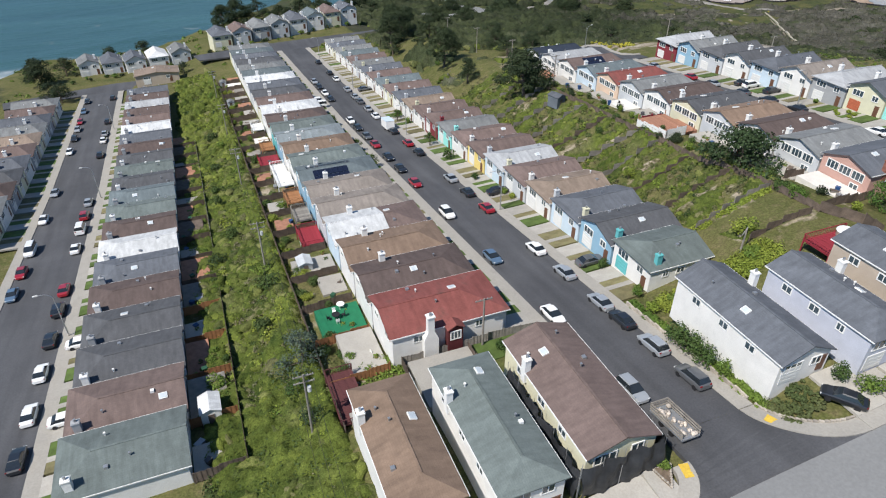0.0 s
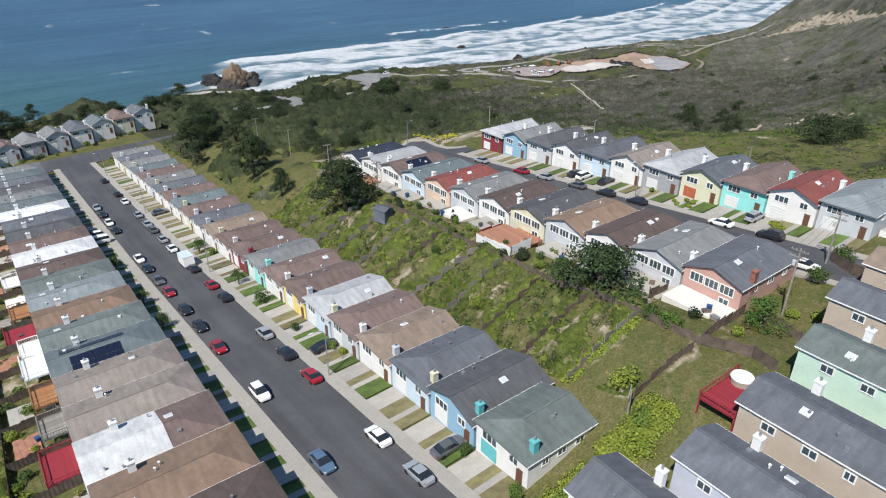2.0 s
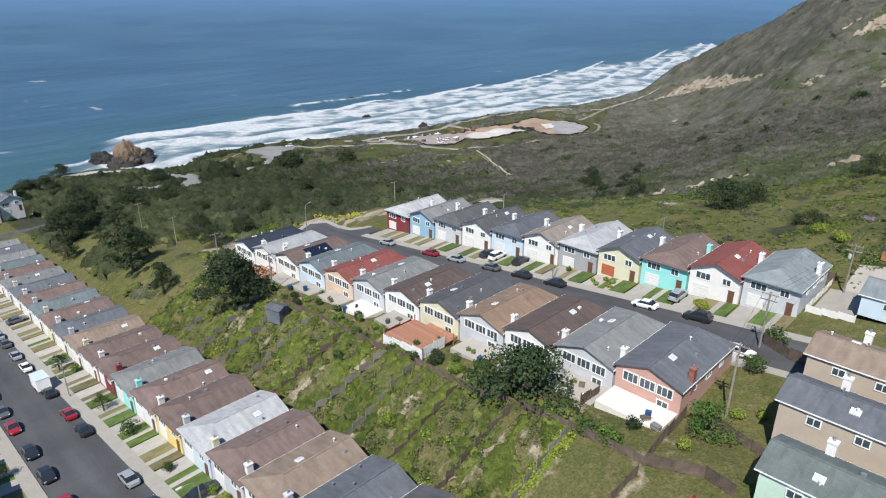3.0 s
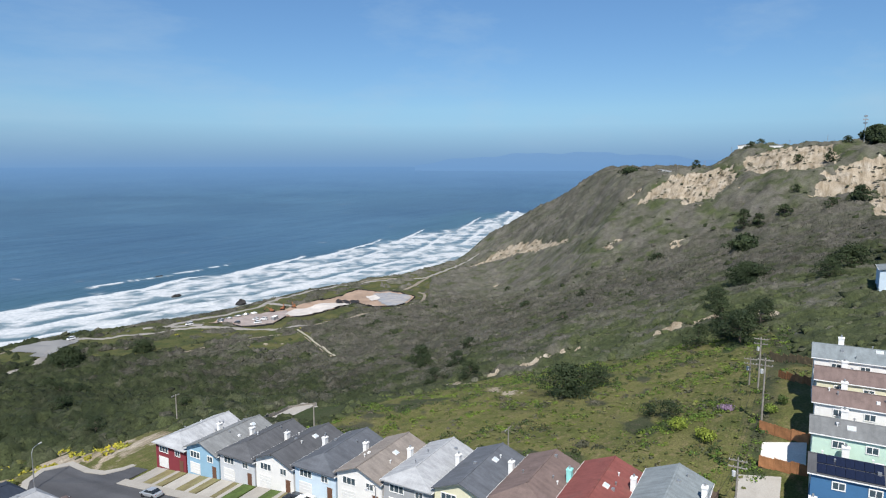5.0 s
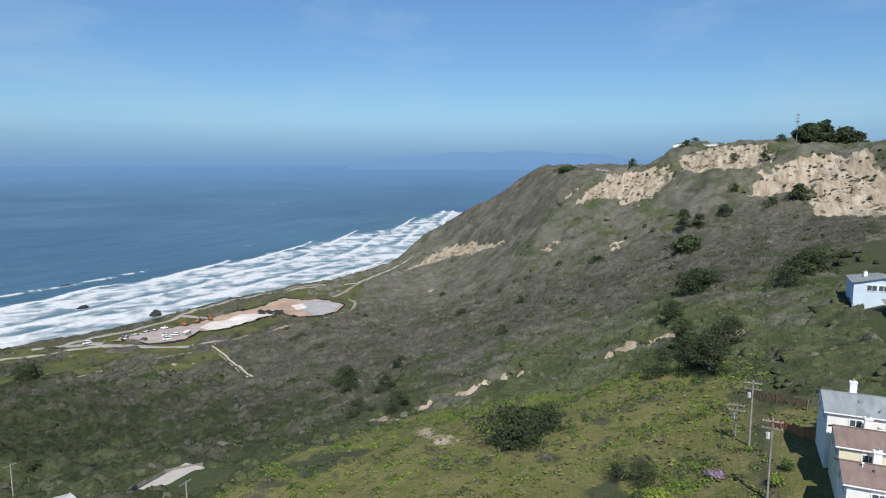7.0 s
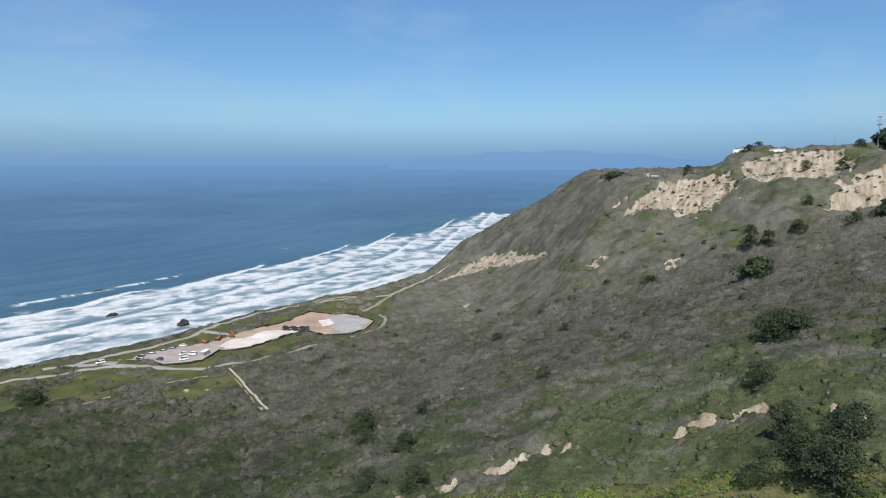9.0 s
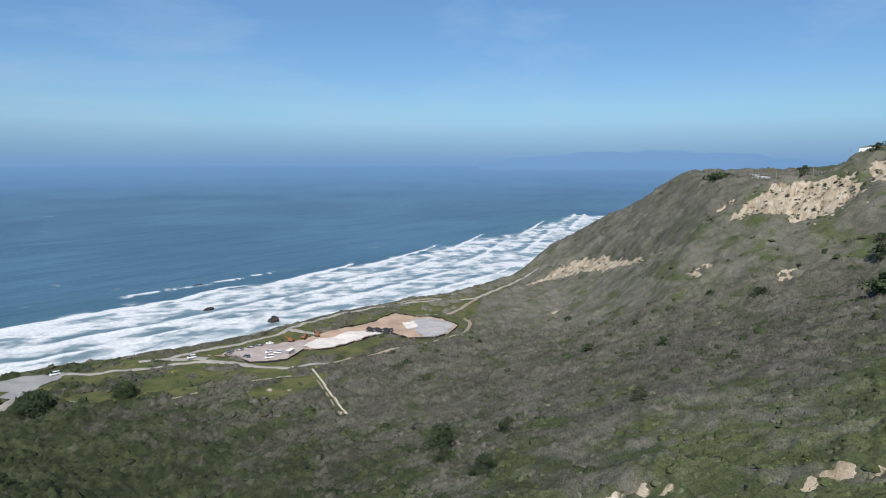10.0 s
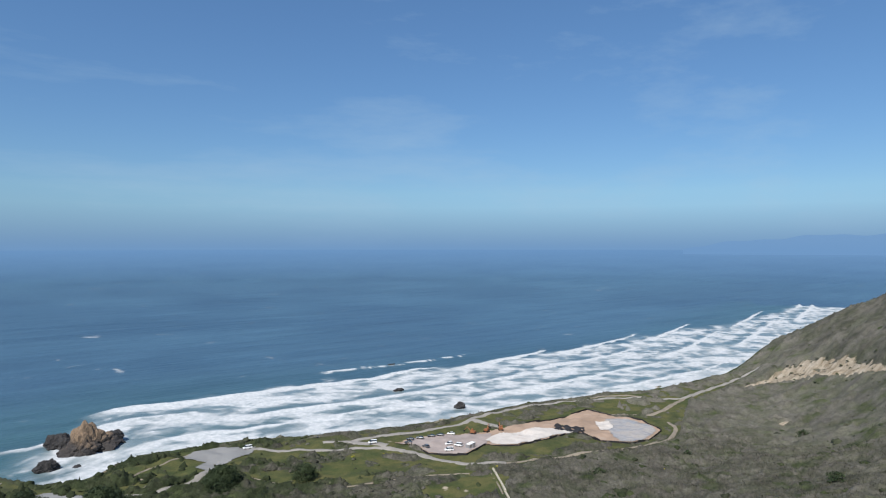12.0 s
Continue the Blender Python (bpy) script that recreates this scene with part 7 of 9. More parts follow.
for k in range(15):
    yc = -10.5 + 9.4 * k
    patio(-63.4, -58.6 if k % 2 else -60.2, yc - 3.9, yc + 3.9 if k % 3 else yc + 0.5, (CONCRETE, GREYWOOD, TILE)[k % 3] if k < 5 else (CONCRETE, WOOD, TILE)[k % 3], "paved back yard behind a house")
    for j in range(YARD.randint(1, 3)):
        bush(YARD.uniform(-60.5, -57.9), yc + YARD.uniform(-4.0, 4.0), YARD.uniform(1.0, 2.0), YARD.uniform(0.8, 1.6), YARD.choice((BROAD, GREEN)), 800 + 10 * k + j, "leafy garden bush at the end of a back yard")
shed(-60.8, -6.2, 2.4, 3.0, 2.3, wall_mat("white"), roof_mat("white"), label="small white flat-roofed garden shed")
for k in range(12):
    yc = -4.84 + 9.35 * k
    patio(35.2 if k < 7 else 36.2, 39.9, yc - 4.4, yc + (4.4 if k < 2 else 2.0), (WHITEPAVE, CONCRETE, CONCRETE, CONCRETE, TILE, CONCRETE)[k % 6], "pale concrete patio below a terrace house", 0.1)
    for j in range(5 if k > 1 else 1):
        bush(YARD.uniform(30.6, 35.0), yc + YARD.uniform(-4.4, 4.4), YARD.uniform(1.2, 2.8), YARD.uniform(0.8, 1.9), YARD.choice((BROAD, GREEN, CYPRESS)), 1200 + 10 * k + j, "leafy garden bush below a terrace house")
deck(31.2, 38.2, 27.2, 36.6, gz(34, 32) + 1.0, TILE, "terracotta deck with a white railing", sides="")
for a, b in (((31.2, 27.2), (31.2, 36.6)), ((31.2, 27.2), (36.0, 27.2))):
    fence([a, b], 2.0, TRIM, "white slatted rail round a deck")
fence([(32.5, 36.9), (38, 37.2)], 1.9, DECK_RED, "red painted board fence beside a deck")
fence([(35, 12.6), (38.4, 13.0)], 1.7, DECK_RED, "red painted board fence beside a patio")
deck(17.0, 24.6, -22.2, -18.0, 11.2, DECK_RED, "bright red timber deck behind a beige house", sides="nw")
shed(28.5, 62.5, 2.8, 3.2, 2.4, surface("shed_blue_grey", (0.13, 0.15, 0.17)), roof_mat("slate"), 0.3, "grey timber shed on the slope")
shed(15.6, 45.2, 1.8, 2.0, 1.6, surface("shed_red", (0.2, 0.05, 0.04)), roof_mat("red"), 0.2, "little red shed behind a house")
tub = new("hot_tub")
tub.location = (23.0, -19.4, 11.2)
tagged(tub, label="round white covered hot tub on the red deck", category="hot tub")
part("shell", tube("shell", 1.15, 1.25, 0.8, 20), surface("tub_shell", (0.4, 0.36, 0.3)), tub)
part("cover", tube("cover", 1.3, 1.2, 0.14, 20, 0.8), TRIM, tub)
# terrace and clutter behind the upper houses
slab("patio", 101.0, 117.5, 82.6, 87.6, lambda x, y: gz(109, 85) + 0.1, CONCRETE, "pale concrete terrace above the scrub", "patio", 1.6)
slab("patio", 100.2, 105.4, -22.4, -16.5, lambda x, y: gz(x, y) + 0.25, WHITEPAVE, "white paved back yard between fences", "patio", 1.2)
slab("patio", 88.5, 98, -19.5, -14.0, lambda x, y: gz(x, y) + 0.2, CONCRETE, "pale concrete back yard with steps", "patio", 1.2)
slab("patio", 78.0, 88.3, -18.4, -12.4, lambda x, y: gz(x, y) + 0.25, CONCRETE, "pale concrete side yard", "patio", 1.2)
fence([(77.6, -18.6), (77.8, -11.8), (90.5, -12.0)], 1.2, wall_mat("white"), "low white board wall round a side yard")

# ---- bins, pots and crates about the yards ----
def bin_(x, y, z, mat, rng):
    base = new("wheelie_bin")
    base.location, base.rotation_euler = (x, y, z), (0, 0, rng.uniform(0, 6))
    tagged(base, label="upright plastic bin with a lid in a yard", category="bin", group="bins")
    part("body", mesh_of("bin_body", [(-0.24, -0.28, 0), (0.24, -0.28, 0), (0.24, 0.28, 0), (-0.24, 0.28, 0), (-0.3, -0.36, 0.95), (0.3, -0.36, 0.95), (0.3, 0.36, 0.95), (-0.3, 0.36, 0.95)], BOX), mat, base)
    part("lid", boxes("bin_lid", (-0.32, 0.32, -0.38, 0.38, 0.95, 1.03)), mat, base)


def pot(x, y, z, rng):
    base = new("flower_pot")
    base.location = (x, y, z)
    tagged(base, label="clay pot with a green plant in a yard", category="flower pot", group="flower pots")
    part("bowl", tube("pot_bowl", 0.18, 0.28, 0.4, 10), TILE, base)
    n = rng.randint(0, 5)
    lv, lq = leaves([(0, 0, 0.55)], [0.42], [0.4], 60, 0.1, 40 + n, low=-0.6)
    part("plant", fast_mesh("pot_plant", lv, lq), (GREEN, BROAD, LIME)[n % 3], base)


def crate(x, y, z, rng):
    base = new("garden_crate")
    base.location, base.rotation_euler = (x, y, z), (0, 0, rng.uniform(0, 6))
    tagged(base, label="weathered wooden storage crate in a yard", category="crate", group="crates")
    part("box", boxes("crate_box", (-0.55, 0.55, -0.35, 0.35, 0, 0.5)), GREYWOOD, base)
    part("lid", boxes("crate_lid", (-0.6, 0.6, -0.4, 0.4, 0.5, 0.56)), (WOOD, TRIM, METAL)[rng.randint(0, 2)], base)


LOOSE = random.Random(77)
BINS = [surface("bin_green", (0.03, 0.09, 0.05), rough=0.5), surface("bin_blue", (0.03, 0.08, 0.2), rough=0.5), surface("bin_grey", (0.08, 0.08, 0.085), rough=0.5)]
for x0, x1, y_first, pitch, count in ((-42.5, -39.0, -5.2, 9.55, 16), (-62.8, -60.4, -10.5, 9.4, 9), (35.0, 38.2, -6.0, 9.6, 9)):
    for k in range(count):
        yc = y_first + pitch * k
        for j in range(3):
            x, y = LOOSE.uniform(x0, x1), yc + LOOSE.uniform(-3.8, 2.6)
            z = max(gz(x, y), gz(x0, y)) + 0.16
            kind = LOOSE.random()
            if kind < 0.35:
                pot(x, y, z, LOOSE)
            elif kind < 0.6:
                bin_(x, y, z, LOOSE.choice(BINS), LOOSE)
            elif kind < 0.85:
                crate(x, y, z, LOOSE)
            else:
                garden_chair(x, y, z, LOOSE.choice((TRIM, DARK, WOOD)), LOOSE.uniform(0, 6))
# ---- garden bushes that stand out ----
THICKET = foliage("thicket", (0.032, 0.055, 0.018), (0.06, 0.09, 0.026))
for k in range(24):
    bush(YARD.uniform(-60, -48.5), -40 + 8.6 * k + YARD.uniform(-3, 3), YARD.uniform(2.2, 4.6), YARD.uniform(1.6, 3.2), (THICKET, BROAD, GREEN)[k % 3], 1900 + k, "large leafy bush on the green bank")
for k, (x, y, w, t, m) in enumerate((
    (-1.6, -9.8, 2.0, 1.6, GREEN), (-1.4, -0.8, 1.7, 1.7, BROAD), (-1.0, 30.8, 1.6, 1.3, LIME), (-1.2, 33.4, 1.9, 1.4, GREEN), (-3.0, 43.5, 1.7, 1.8, BROAD), (-2.8, 58.5, 3.6, 3.0, BROAD), (-1.4, 92, 2.0, 1.8, GREEN), (-2.0, 99, 2.4, 2.2, GREEN),
    (-4.3, -20.8, 3.2, 3.0, BROAD), (-4.2, -23.2, 4.2, 3.8, BROAD), (-4.3, -26.0, 3.8, 3.4, BROAD), (-4.0, -28.8, 2.2, 3.2, GREEN), (-2.2, -14.0, 2.6, 1.4, LIME), (1.5, -14.2, 2.8, 1.3, GREEN), (6.0, -15.0, 4.0, 1.4, LIME), (10.5, -16.5, 4.2, 1.4, LIME), (13.5, -14.2, 3.4, 1.4, GREEN), (6.0, -38.5, 3.0, 2.2, GREEN), (8.6, -40.0, 3.6, 1.8, LIME), (4.9, -36.2, 2.4, 2.6, BROAD),
    (15.0, -28.0, 1.9, 1.6, LIME), (15.0, -30.2, 1.9, 1.6, LIME), (15.0, -32.2, 1.9, 1.6, LIME), (16.8, -9.0, 4.4, 3.2, LIME), (29.6, -3.0, 3.6, 2.2, BROAD), (29.4, -6.0, 3.8, 2.2, GREEN), (33.4, -12.9, 2.0, 1.5, LIME), (29.8, 2.6, 3.2, 1.8, GREEN), (20.6, 23.4, 2.6, 3.0, LIME), (26.2, 42.2, 2.4, 2.2, BROAD), (44.5, -14.8, 2.2, 1.4, LIME), (46.5, -17.0, 2.0, 1.0, LIME), (55.4, -12.8, 3.8, 2.8, BROAD), (66, -11.8, 4.2, 2.2, BROAD),
    (70.5, 21.5, 1.1, 0.8, LIME), (71.8, 22.8, 1.2, 0.8, LIME), (73.2, 21.2, 1.2, 0.8, LIME), (72.6, 19.4, 1.2, 0.8, LIME), (70.8, 19.0, 1.2, 0.8, LIME), (72.5, 2.6, 2.6, 0.8, LIME), (71.2, 1.4, 2.0, 0.8, LIME), (74.0, 30.0, 1.4, 1.1, GREEN), (118.5, -18.8, 2.0, 2.0, BROAD), (114.5, -17.0, 2.6, 1.6, GREEN),
    (-32.0, -16.0, 1.3, 1.2, GREEN), (-38.5, -15.5, 2.8, 2.0, BROAD), (-24.5, -13.2, 2.2, 1.8, BROAD), (-22.0, -13.5, 2.4, 1.5, GREEN), (-43.6, -13.0, 2.2, 1.4, LIME), (-45.0, -8.0, 2.0, 1.4, GREEN), (93, 62, 2.2, 1.6, surface("red_leaf", (0.10, 0.03, 0.03))), (106, 12, 3.0, 1.4, SCRUB), (113, -3, 4.2, 2.4, LIME), (108, -8, 4.6, 2.2, LIME), (118, -10, 3.0, 1.2, foliage("mauve_bloom", (0.30, 0.18, 0.34), (0.20, 0.16, 0.2))),
)):
    bush(x, y, w, t, m, 1500 + k)

# ---- cars ----
def loft(sections):
    """A closed shell through rings of equal corner count."""
    k = len(sections[0])
    v = [p for ring in sections for p in ring]
    f = [(i * k + j, i * k + (j + 1) % k, (i + 1) * k + (j + 1) % k, (i + 1) * k + j) for i in range(len(sections) - 1) for j in range(k)]
    return v, f + [tuple(range(k - 1, -1, -1)), tuple(range((len(sections) - 1) * k, len(sections) * k))]


def body_ring(y, w, z0, z1):
    return [(-w * 0.92, y, z0), (w * 0.92, y, z0), (w, y, z0 + 0.18), (w, y, z1 - 0.14), (w * 0.9, y, z1), (-w * 0.9, y, z1), (-w, y, z1 - 0.14), (-w, y, z0 + 0.18)]


CAR_SHAPES = {
    "saloon": (((-2.3, 0.68, 0.35, 0.78), (-2.1, 0.84, 0.28, 0.92), (-1.3, 0.9, 0.25, 0.96), (0.0, 0.91, 0.25, 0.95), (0.9, 0.9, 0.25, 0.93), (1.7, 0.86, 0.26, 0.84), (2.15, 0.78, 0.3, 0.74), (2.3, 0.6, 0.36, 0.62)), (-1.75, -1.05, 0.35, 1.15, 1.43)),
    "suv": (((-2.25, 0.76, 0.4, 0.95), (-2.15, 0.88, 0.35, 1.08), (-1.3, 0.93, 0.32, 1.1), (0.0, 0.94, 0.32, 1.09), (0.9, 0.93, 0.32, 1.06), (1.7, 0.9, 0.33, 1.0), (2.15, 0.82, 0.38, 0.88), (2.28, 0.66, 0.42, 0.74)), (-2.1, -1.75, 0.3, 1.15, 1.72)),
    "van": (((-2.5, 0.86, 0.4, 1.2), (-2.45, 0.95, 0.35, 1.25), (-1.3, 0.98, 0.32, 1.25), (0.0, 0.98, 0.32, 1.25), (1.2, 0.98, 0.32, 1.2), (2.0, 0.93, 0.33, 1.05), (2.4, 0.84, 0.38, 0.92), (2.5, 0.7, 0.42, 0.8)), (-2.42, -2.3, 1.0, 1.75, 2.05)),
}
CAR_MESH = {}


def car_meshes(kind):
    if kind in CAR_MESH:
        return CAR_MESH[kind]
    rings, (r0, r1, f1, f0, top) = CAR_SHAPES[kind]
    body = mesh_of("body", *loft([body_ring(*ring) for ring in rings]))
    belt = rings[3][3] - 0.04
    w = rings[3][1]
    low = [(-w * 0.9, r0, belt), (w * 0.9, r0, belt), (w * 0.9, f0, belt), (-w * 0.9, f0, belt)]
    high = [(-w * 0.68, r1, top - 0.04), (w * 0.68, r1, top - 0.04), (w * 0.68, f1, top - 0.04), (-w * 0.68, f1, top - 0.04)]
    cabin = mesh_of("glazing", low + high, BOX[2:] + [BOX[1]])
    roof = mesh_of("car_roof", [(x * 1.04, y * 1.02, z - 0.03) for x, y, z in high] + [(x * 0.9, y * 0.93, z + 0.05) for x, y, z in high], BOX)
    CAR_MESH[kind] = (body, cabin, roof, rings, w, (low, high))
    return CAR_MESH[kind]


def car_paint(name, colour):
    if "car_" + name not in MATS:
        m, nodes, links, bsdf = nodes_of("car_" + name)
        n = add(nodes, "ShaderNodeTexNoise", Scale=1.5, Detail=3.0)
        links.new(mixed(nodes, links, n.outputs[0], tuple(c * 0.92 for c in colour), tuple(min(1, c * 1.06) for c in colour)), bsdf.inputs["Base Color"])
        bsdf.inputs["Roughness"].default_value, bsdf.inputs["Coat Weight"].default_value = 0.3, 0.6
        bsdf.inputs["Metallic"].default_value = 0.3 if name in ("silver", "grey", "blue") else 0.0
        MATS["car_" + name] = m
    return MATS["car_" + name]


PAINT = {"white": (0.78, 0.78, 0.77), "silver": (0.40, 0.42, 0.44), "grey": (0.13, 0.135, 0.14), "black": (0.018, 0.02, 0.024), "red": (0.30, 0.015, 0.025), "blue": (0.12, 0.19, 0.28)}
CAR_GLASS = glass("car_glass", (0.012, 0.015, 0.018), 0.05)
LAMP_RED = surface("tail_lamp", (0.25, 0.01, 0.01), rough=0.25)
LAMP_CLEAR = surface("head_lamp", (0.7, 0.72, 0.74), rough=0.2)


def car(x, y, z, slope, colour, kind="saloon", turn=0.0, where="parked at the kerb"):
    """A parked car that points along +y before it is turned; slope: the rise of the street per metre along it."""
    body, cabin, roof, rings, w, _ = car_meshes(kind)
    base = new("car")
    base.location = (x, y, z)
    base.rotation_euler = Euler((math.atan(slope), 0, radians(turn)), "XYZ")
    tagged(base, label=f"{colour} {'van' if kind == 'van' else kind} {where}", category="van" if kind == "van" else "car", group="parked cars")
    p = car_paint(colour, PAINT[colour])
    part("body", body, p, base)
    part("glazing", cabin, CAR_GLASS, base)
    part("roof", roof, p, base)
    for sx_ in (-1, 1):
        for sy_ in (-1.38, 1.4):
            wheel = part("wheel", boxes("hub", (-0.1, 0.1, -0.2, 0.2, -0.2, 0.2)), METAL, base, (sx_ * (w - 0.1), sy_, 0.33))
            tyre = part("tyre", tube("tyre", 0.33, 0.33, 0.22, 14, -0.11), DARK, wheel)
            tyre.rotation_euler = (0, math.pi / 2, 0)
        part("headlight", boxes("headlight", (-0.16, 0.16, -0.06, 0.06, -0.07, 0.07)), LAMP_CLEAR, base, (sx_ * w * 0.68, rings[-2][0] + 0.03, rings[-2][3] - 0.12))
        part("tail_light", boxes("tail_light", (-0.14, 0.14, -0.05, 0.05, -0.08, 0.08)), LAMP_RED, base, (sx_ * w * 0.72, rings[1][0] - 0.06, rings[1][3] - 0.14))
    return base


def slope_of(f, y):
    return float(f(y + 0.5) - f(y - 0.5))


CARS_A = "E46silver E66black E74red E86black E103white E111silver E120grey E126silver E136silver E152white E162black W47red W57black W66black W77red W94black W102white W127black W135white W144black W152silver E182black W29whiteS E28red E37black W9.5blue E9white E0silver E-9.5silver E-14.5black W-9.5white E-21silverS E-28greyS W-27silverS W85grey".split()
for entry in CARS_A:
    side, rest = entry[0], entry[1:]
    digits = rest.rstrip("abcdefghijklmnopqrstuvwxyzS")
    colour, kind = rest[len(digits):].rstrip("S"), "suv" if rest.endswith("S") else "saloon"
    y = float(digits)
    car(-7.55 if side == "E" else -15.2, y, float(street_a(y)) + 0.03, slope_of(street_a, y) * (-1 if side == "W" else 1), colour, kind, 180 if side == "W" else 0)
CARS_B = "E16white E6.4white E-2.3black E25black E34.5blackS E42red E60white E70whiteV E78redS E87silver E124black E138white E145silver E159black W63whiteV W53red W44blue W80white W98silver W131white W144black W154silver W163red W176blue W190black E191black".split()
for entry in CARS_B:
    side, rest = entry[0], entry[1:]
    digits = rest.rstrip("abcdefghijklmnopqrstuvwxyzSV")
    colour, kind = rest[len(digits):].rstrip("SV"), {"S": "suv", "V": "van"}.get(rest[-1], "saloon")
    y = float(digits)
    car(-83.3 if side == "E" else -91.8, y, float(street_b(y)) + 0.03, slope_of(street_b, y) * (-1 if side == "W" else 1), colour, kind, 180 if side == "W" else 0)
CARS_C = "E77silver E62red E54silver E44grey E36black E28black E9.5white E0.4blackS W63white W81black W89.5white W71blue W54white W45black W36.5blue W27blackS W-9white".split()
for entry in CARS_C:
    side, rest = entry[0], entry[1:]
    digits = rest.rstrip("abcdefghijklmnopqrstuvwxyzS")
    colour, kind = rest[len(digits):].rstrip("S"), "suv" if rest.endswith("S") else "saloon"
    y = float(digits)
    car(66.6 if side == "E" else 58.8, y, float(street_c(y)) + 0.03, slope_of(street_c, y) * (-1 if side == "W" else 1), colour, kind, 180 if side == "W" else 0)
for x, y, colour, kind, f in ((-2.4, 1.2, "grey", "saloon", street_a), (-2.2, 34.2, "black", "saloon", street_a), (-2.4, 133, "grey", "saloon", street_a), (72.6, 50.0, "black", "saloon", street_c), (72.4, 47.2, "white", "suv", street_c), (75 - 2.4, 41.0, "black", "saloon", street_c), (72.6, 6.6, "silver", "suv", street_c), (-78.4, 3.2, "white", "saloon", street_b), (-78.4, 21.8, "white", "saloon", street_b), (-20.4, 126, "white", "suv", street_a), (-20.4, 120.6, "white", "van", street_a)):
    car(x, y, float(f(y)) + 0.3, 0.03, colour, kind, -90 if x > -10 or x < -70 else 90, "parked on a driveway")
car(2.6, -38.6, float(street_d(2.6)) + 0.05, 0.0, "black", "saloon", 35, "parked beside a corner garden")
# box trailer at the kerb
trailer = new("trailer")
trailer.location = (-7.7, 90.2, float(street_a(90.2)) + 0.05)
trailer.rotation_euler = (math.atan(-0.135), 0, 0)
tagged(trailer, label="white box trailer with a pale blue top at the kerb", category="trailer")
part("box", boxes("trailer_box", (-1.15, 1.15, -2.4, 2.4, 0.55, 2.7)), TRIM, trailer)
part("lid", boxes("trailer_lid", (-1.2, 1.2, -2.45, 2.45, 2.7, 2.78)), wall_mat("pale_blue"), trailer)
for sx_ in (-1, 1):
    wheel = part("wheel", tube("tyre", 0.33, 0.33, 0.22, 14, -0.11), DARK, trailer, (sx_ * 1.05, 0, 0.33))
    wheel.rotation_euler = (0, math.pi / 2, 0)
# flat-bed truck with a crate of rubble
truck = new("truck")
truck.location = (-14.6, -33.4, float(street_a(-33.4)) + 0.05)
truck.rotation_euler = (math.atan(0.135), 0, math.pi)
tagged(truck, label="flat-bed trailer with slatted sides full of rubble", category="trailer")
part("bed", boxes("bed", (-1.15, 1.15, -2.6, 2.6, 0.7, 0.85)), METAL, truck)
for k in range(3):
    for sx_ in (-1, 1):
        part("side_rail", boxes("side_rail", (-0.03, 0.03, -2.6, 2.6, -0.1, 0.1)), GREYWOOD, truck, (sx_ * 1.12, 0, 1.05 + 0.35 * k))
    part("end_rail", boxes("end_rail", (-1.12, 1.12, -0.03, 0.03, -0.1, 0.1)), GREYWOOD, truck, (0, -2.57, 1.05 + 0.35 * k))
RUBBLE = surface("rubble", (0.50, 0.44, 0.38), vary=0.4, coarse=2, random_tint=0.4)
for k in range(34):
    rr = random.Random(k)
    v, q = domes(np.zeros((1, 3)), np.array([rr.uniform(0.16, 0.36)]), np.array([rr.uniform(0.12, 0.26)]), 77 + k, 1)
    part("rubble_lump", fast_mesh("rubble_lump", v, q), RUBBLE, truck, (rr.uniform(-0.85, 0.85), rr.uniform(-2.3, 2.3), rr.uniform(0.95, 1.35)), rr.uniform(0, 6))
for sx_ in (-1, 1):
    for sy_ in (-0.8, 0.8):
        wheel = part("wheel", tube("tyre", 0.33, 0.33, 0.22, 14, -0.11), DARK, truck, (sx_ * 1.0, sy_, 0.36))
        wheel.rotation_euler = (0, math.pi / 2, 0)

# ---- street lamps, poles and wires ----
def street_lamp(x, y, z, turn):
    base = new("street_lamp")
    base.location, base.rotation_euler = (x, y, z), (0, 0, radians(turn))
    tagged(base, label="tall pale metal street lamp with a curved arm", category="street lamp", group="street lamps")
    part("pole", tube("lamp_pole", 0.11, 0.07, 7.6, 10), METAL, base)
    v, f = [], []
    pts = [(0, 0, 7.5), (0.3, 0, 8.1), (0.9, 0, 8.4), (1.9, 0, 8.5)]
    for a, b in zip(pts, pts[1:]):
        limb(v, f, a, b, 0.05, 0.05, 6)
    part("arm", mesh_of("arm", v, f), METAL, base)
    part("lamp_head", boxes("lamp_head", (1.8, 2.5, -0.13, 0.13, 8.4, 8.54)), surface("lamp_grey", (0.5, 0.5, 0.48)), base)
    part("footing", tube("footing", 0.2, 0.18, 0.25, 10), CONCRETE, base)


for y in (26.8, 82, 137, 190):
    street_lamp(-5.3, y, float(street_a(y)) + 0.1, 180)
for y in (26, 90, 150):
    street_lamp(-80.9, y, float(street_b(y)) + 0.1, 180)
street_lamp(59.8, 101.5, float(street_c(96)) - 0.2, 20)
street_lamp(68.6, 30.0, float(street_c(30)) + 0.1, 180)


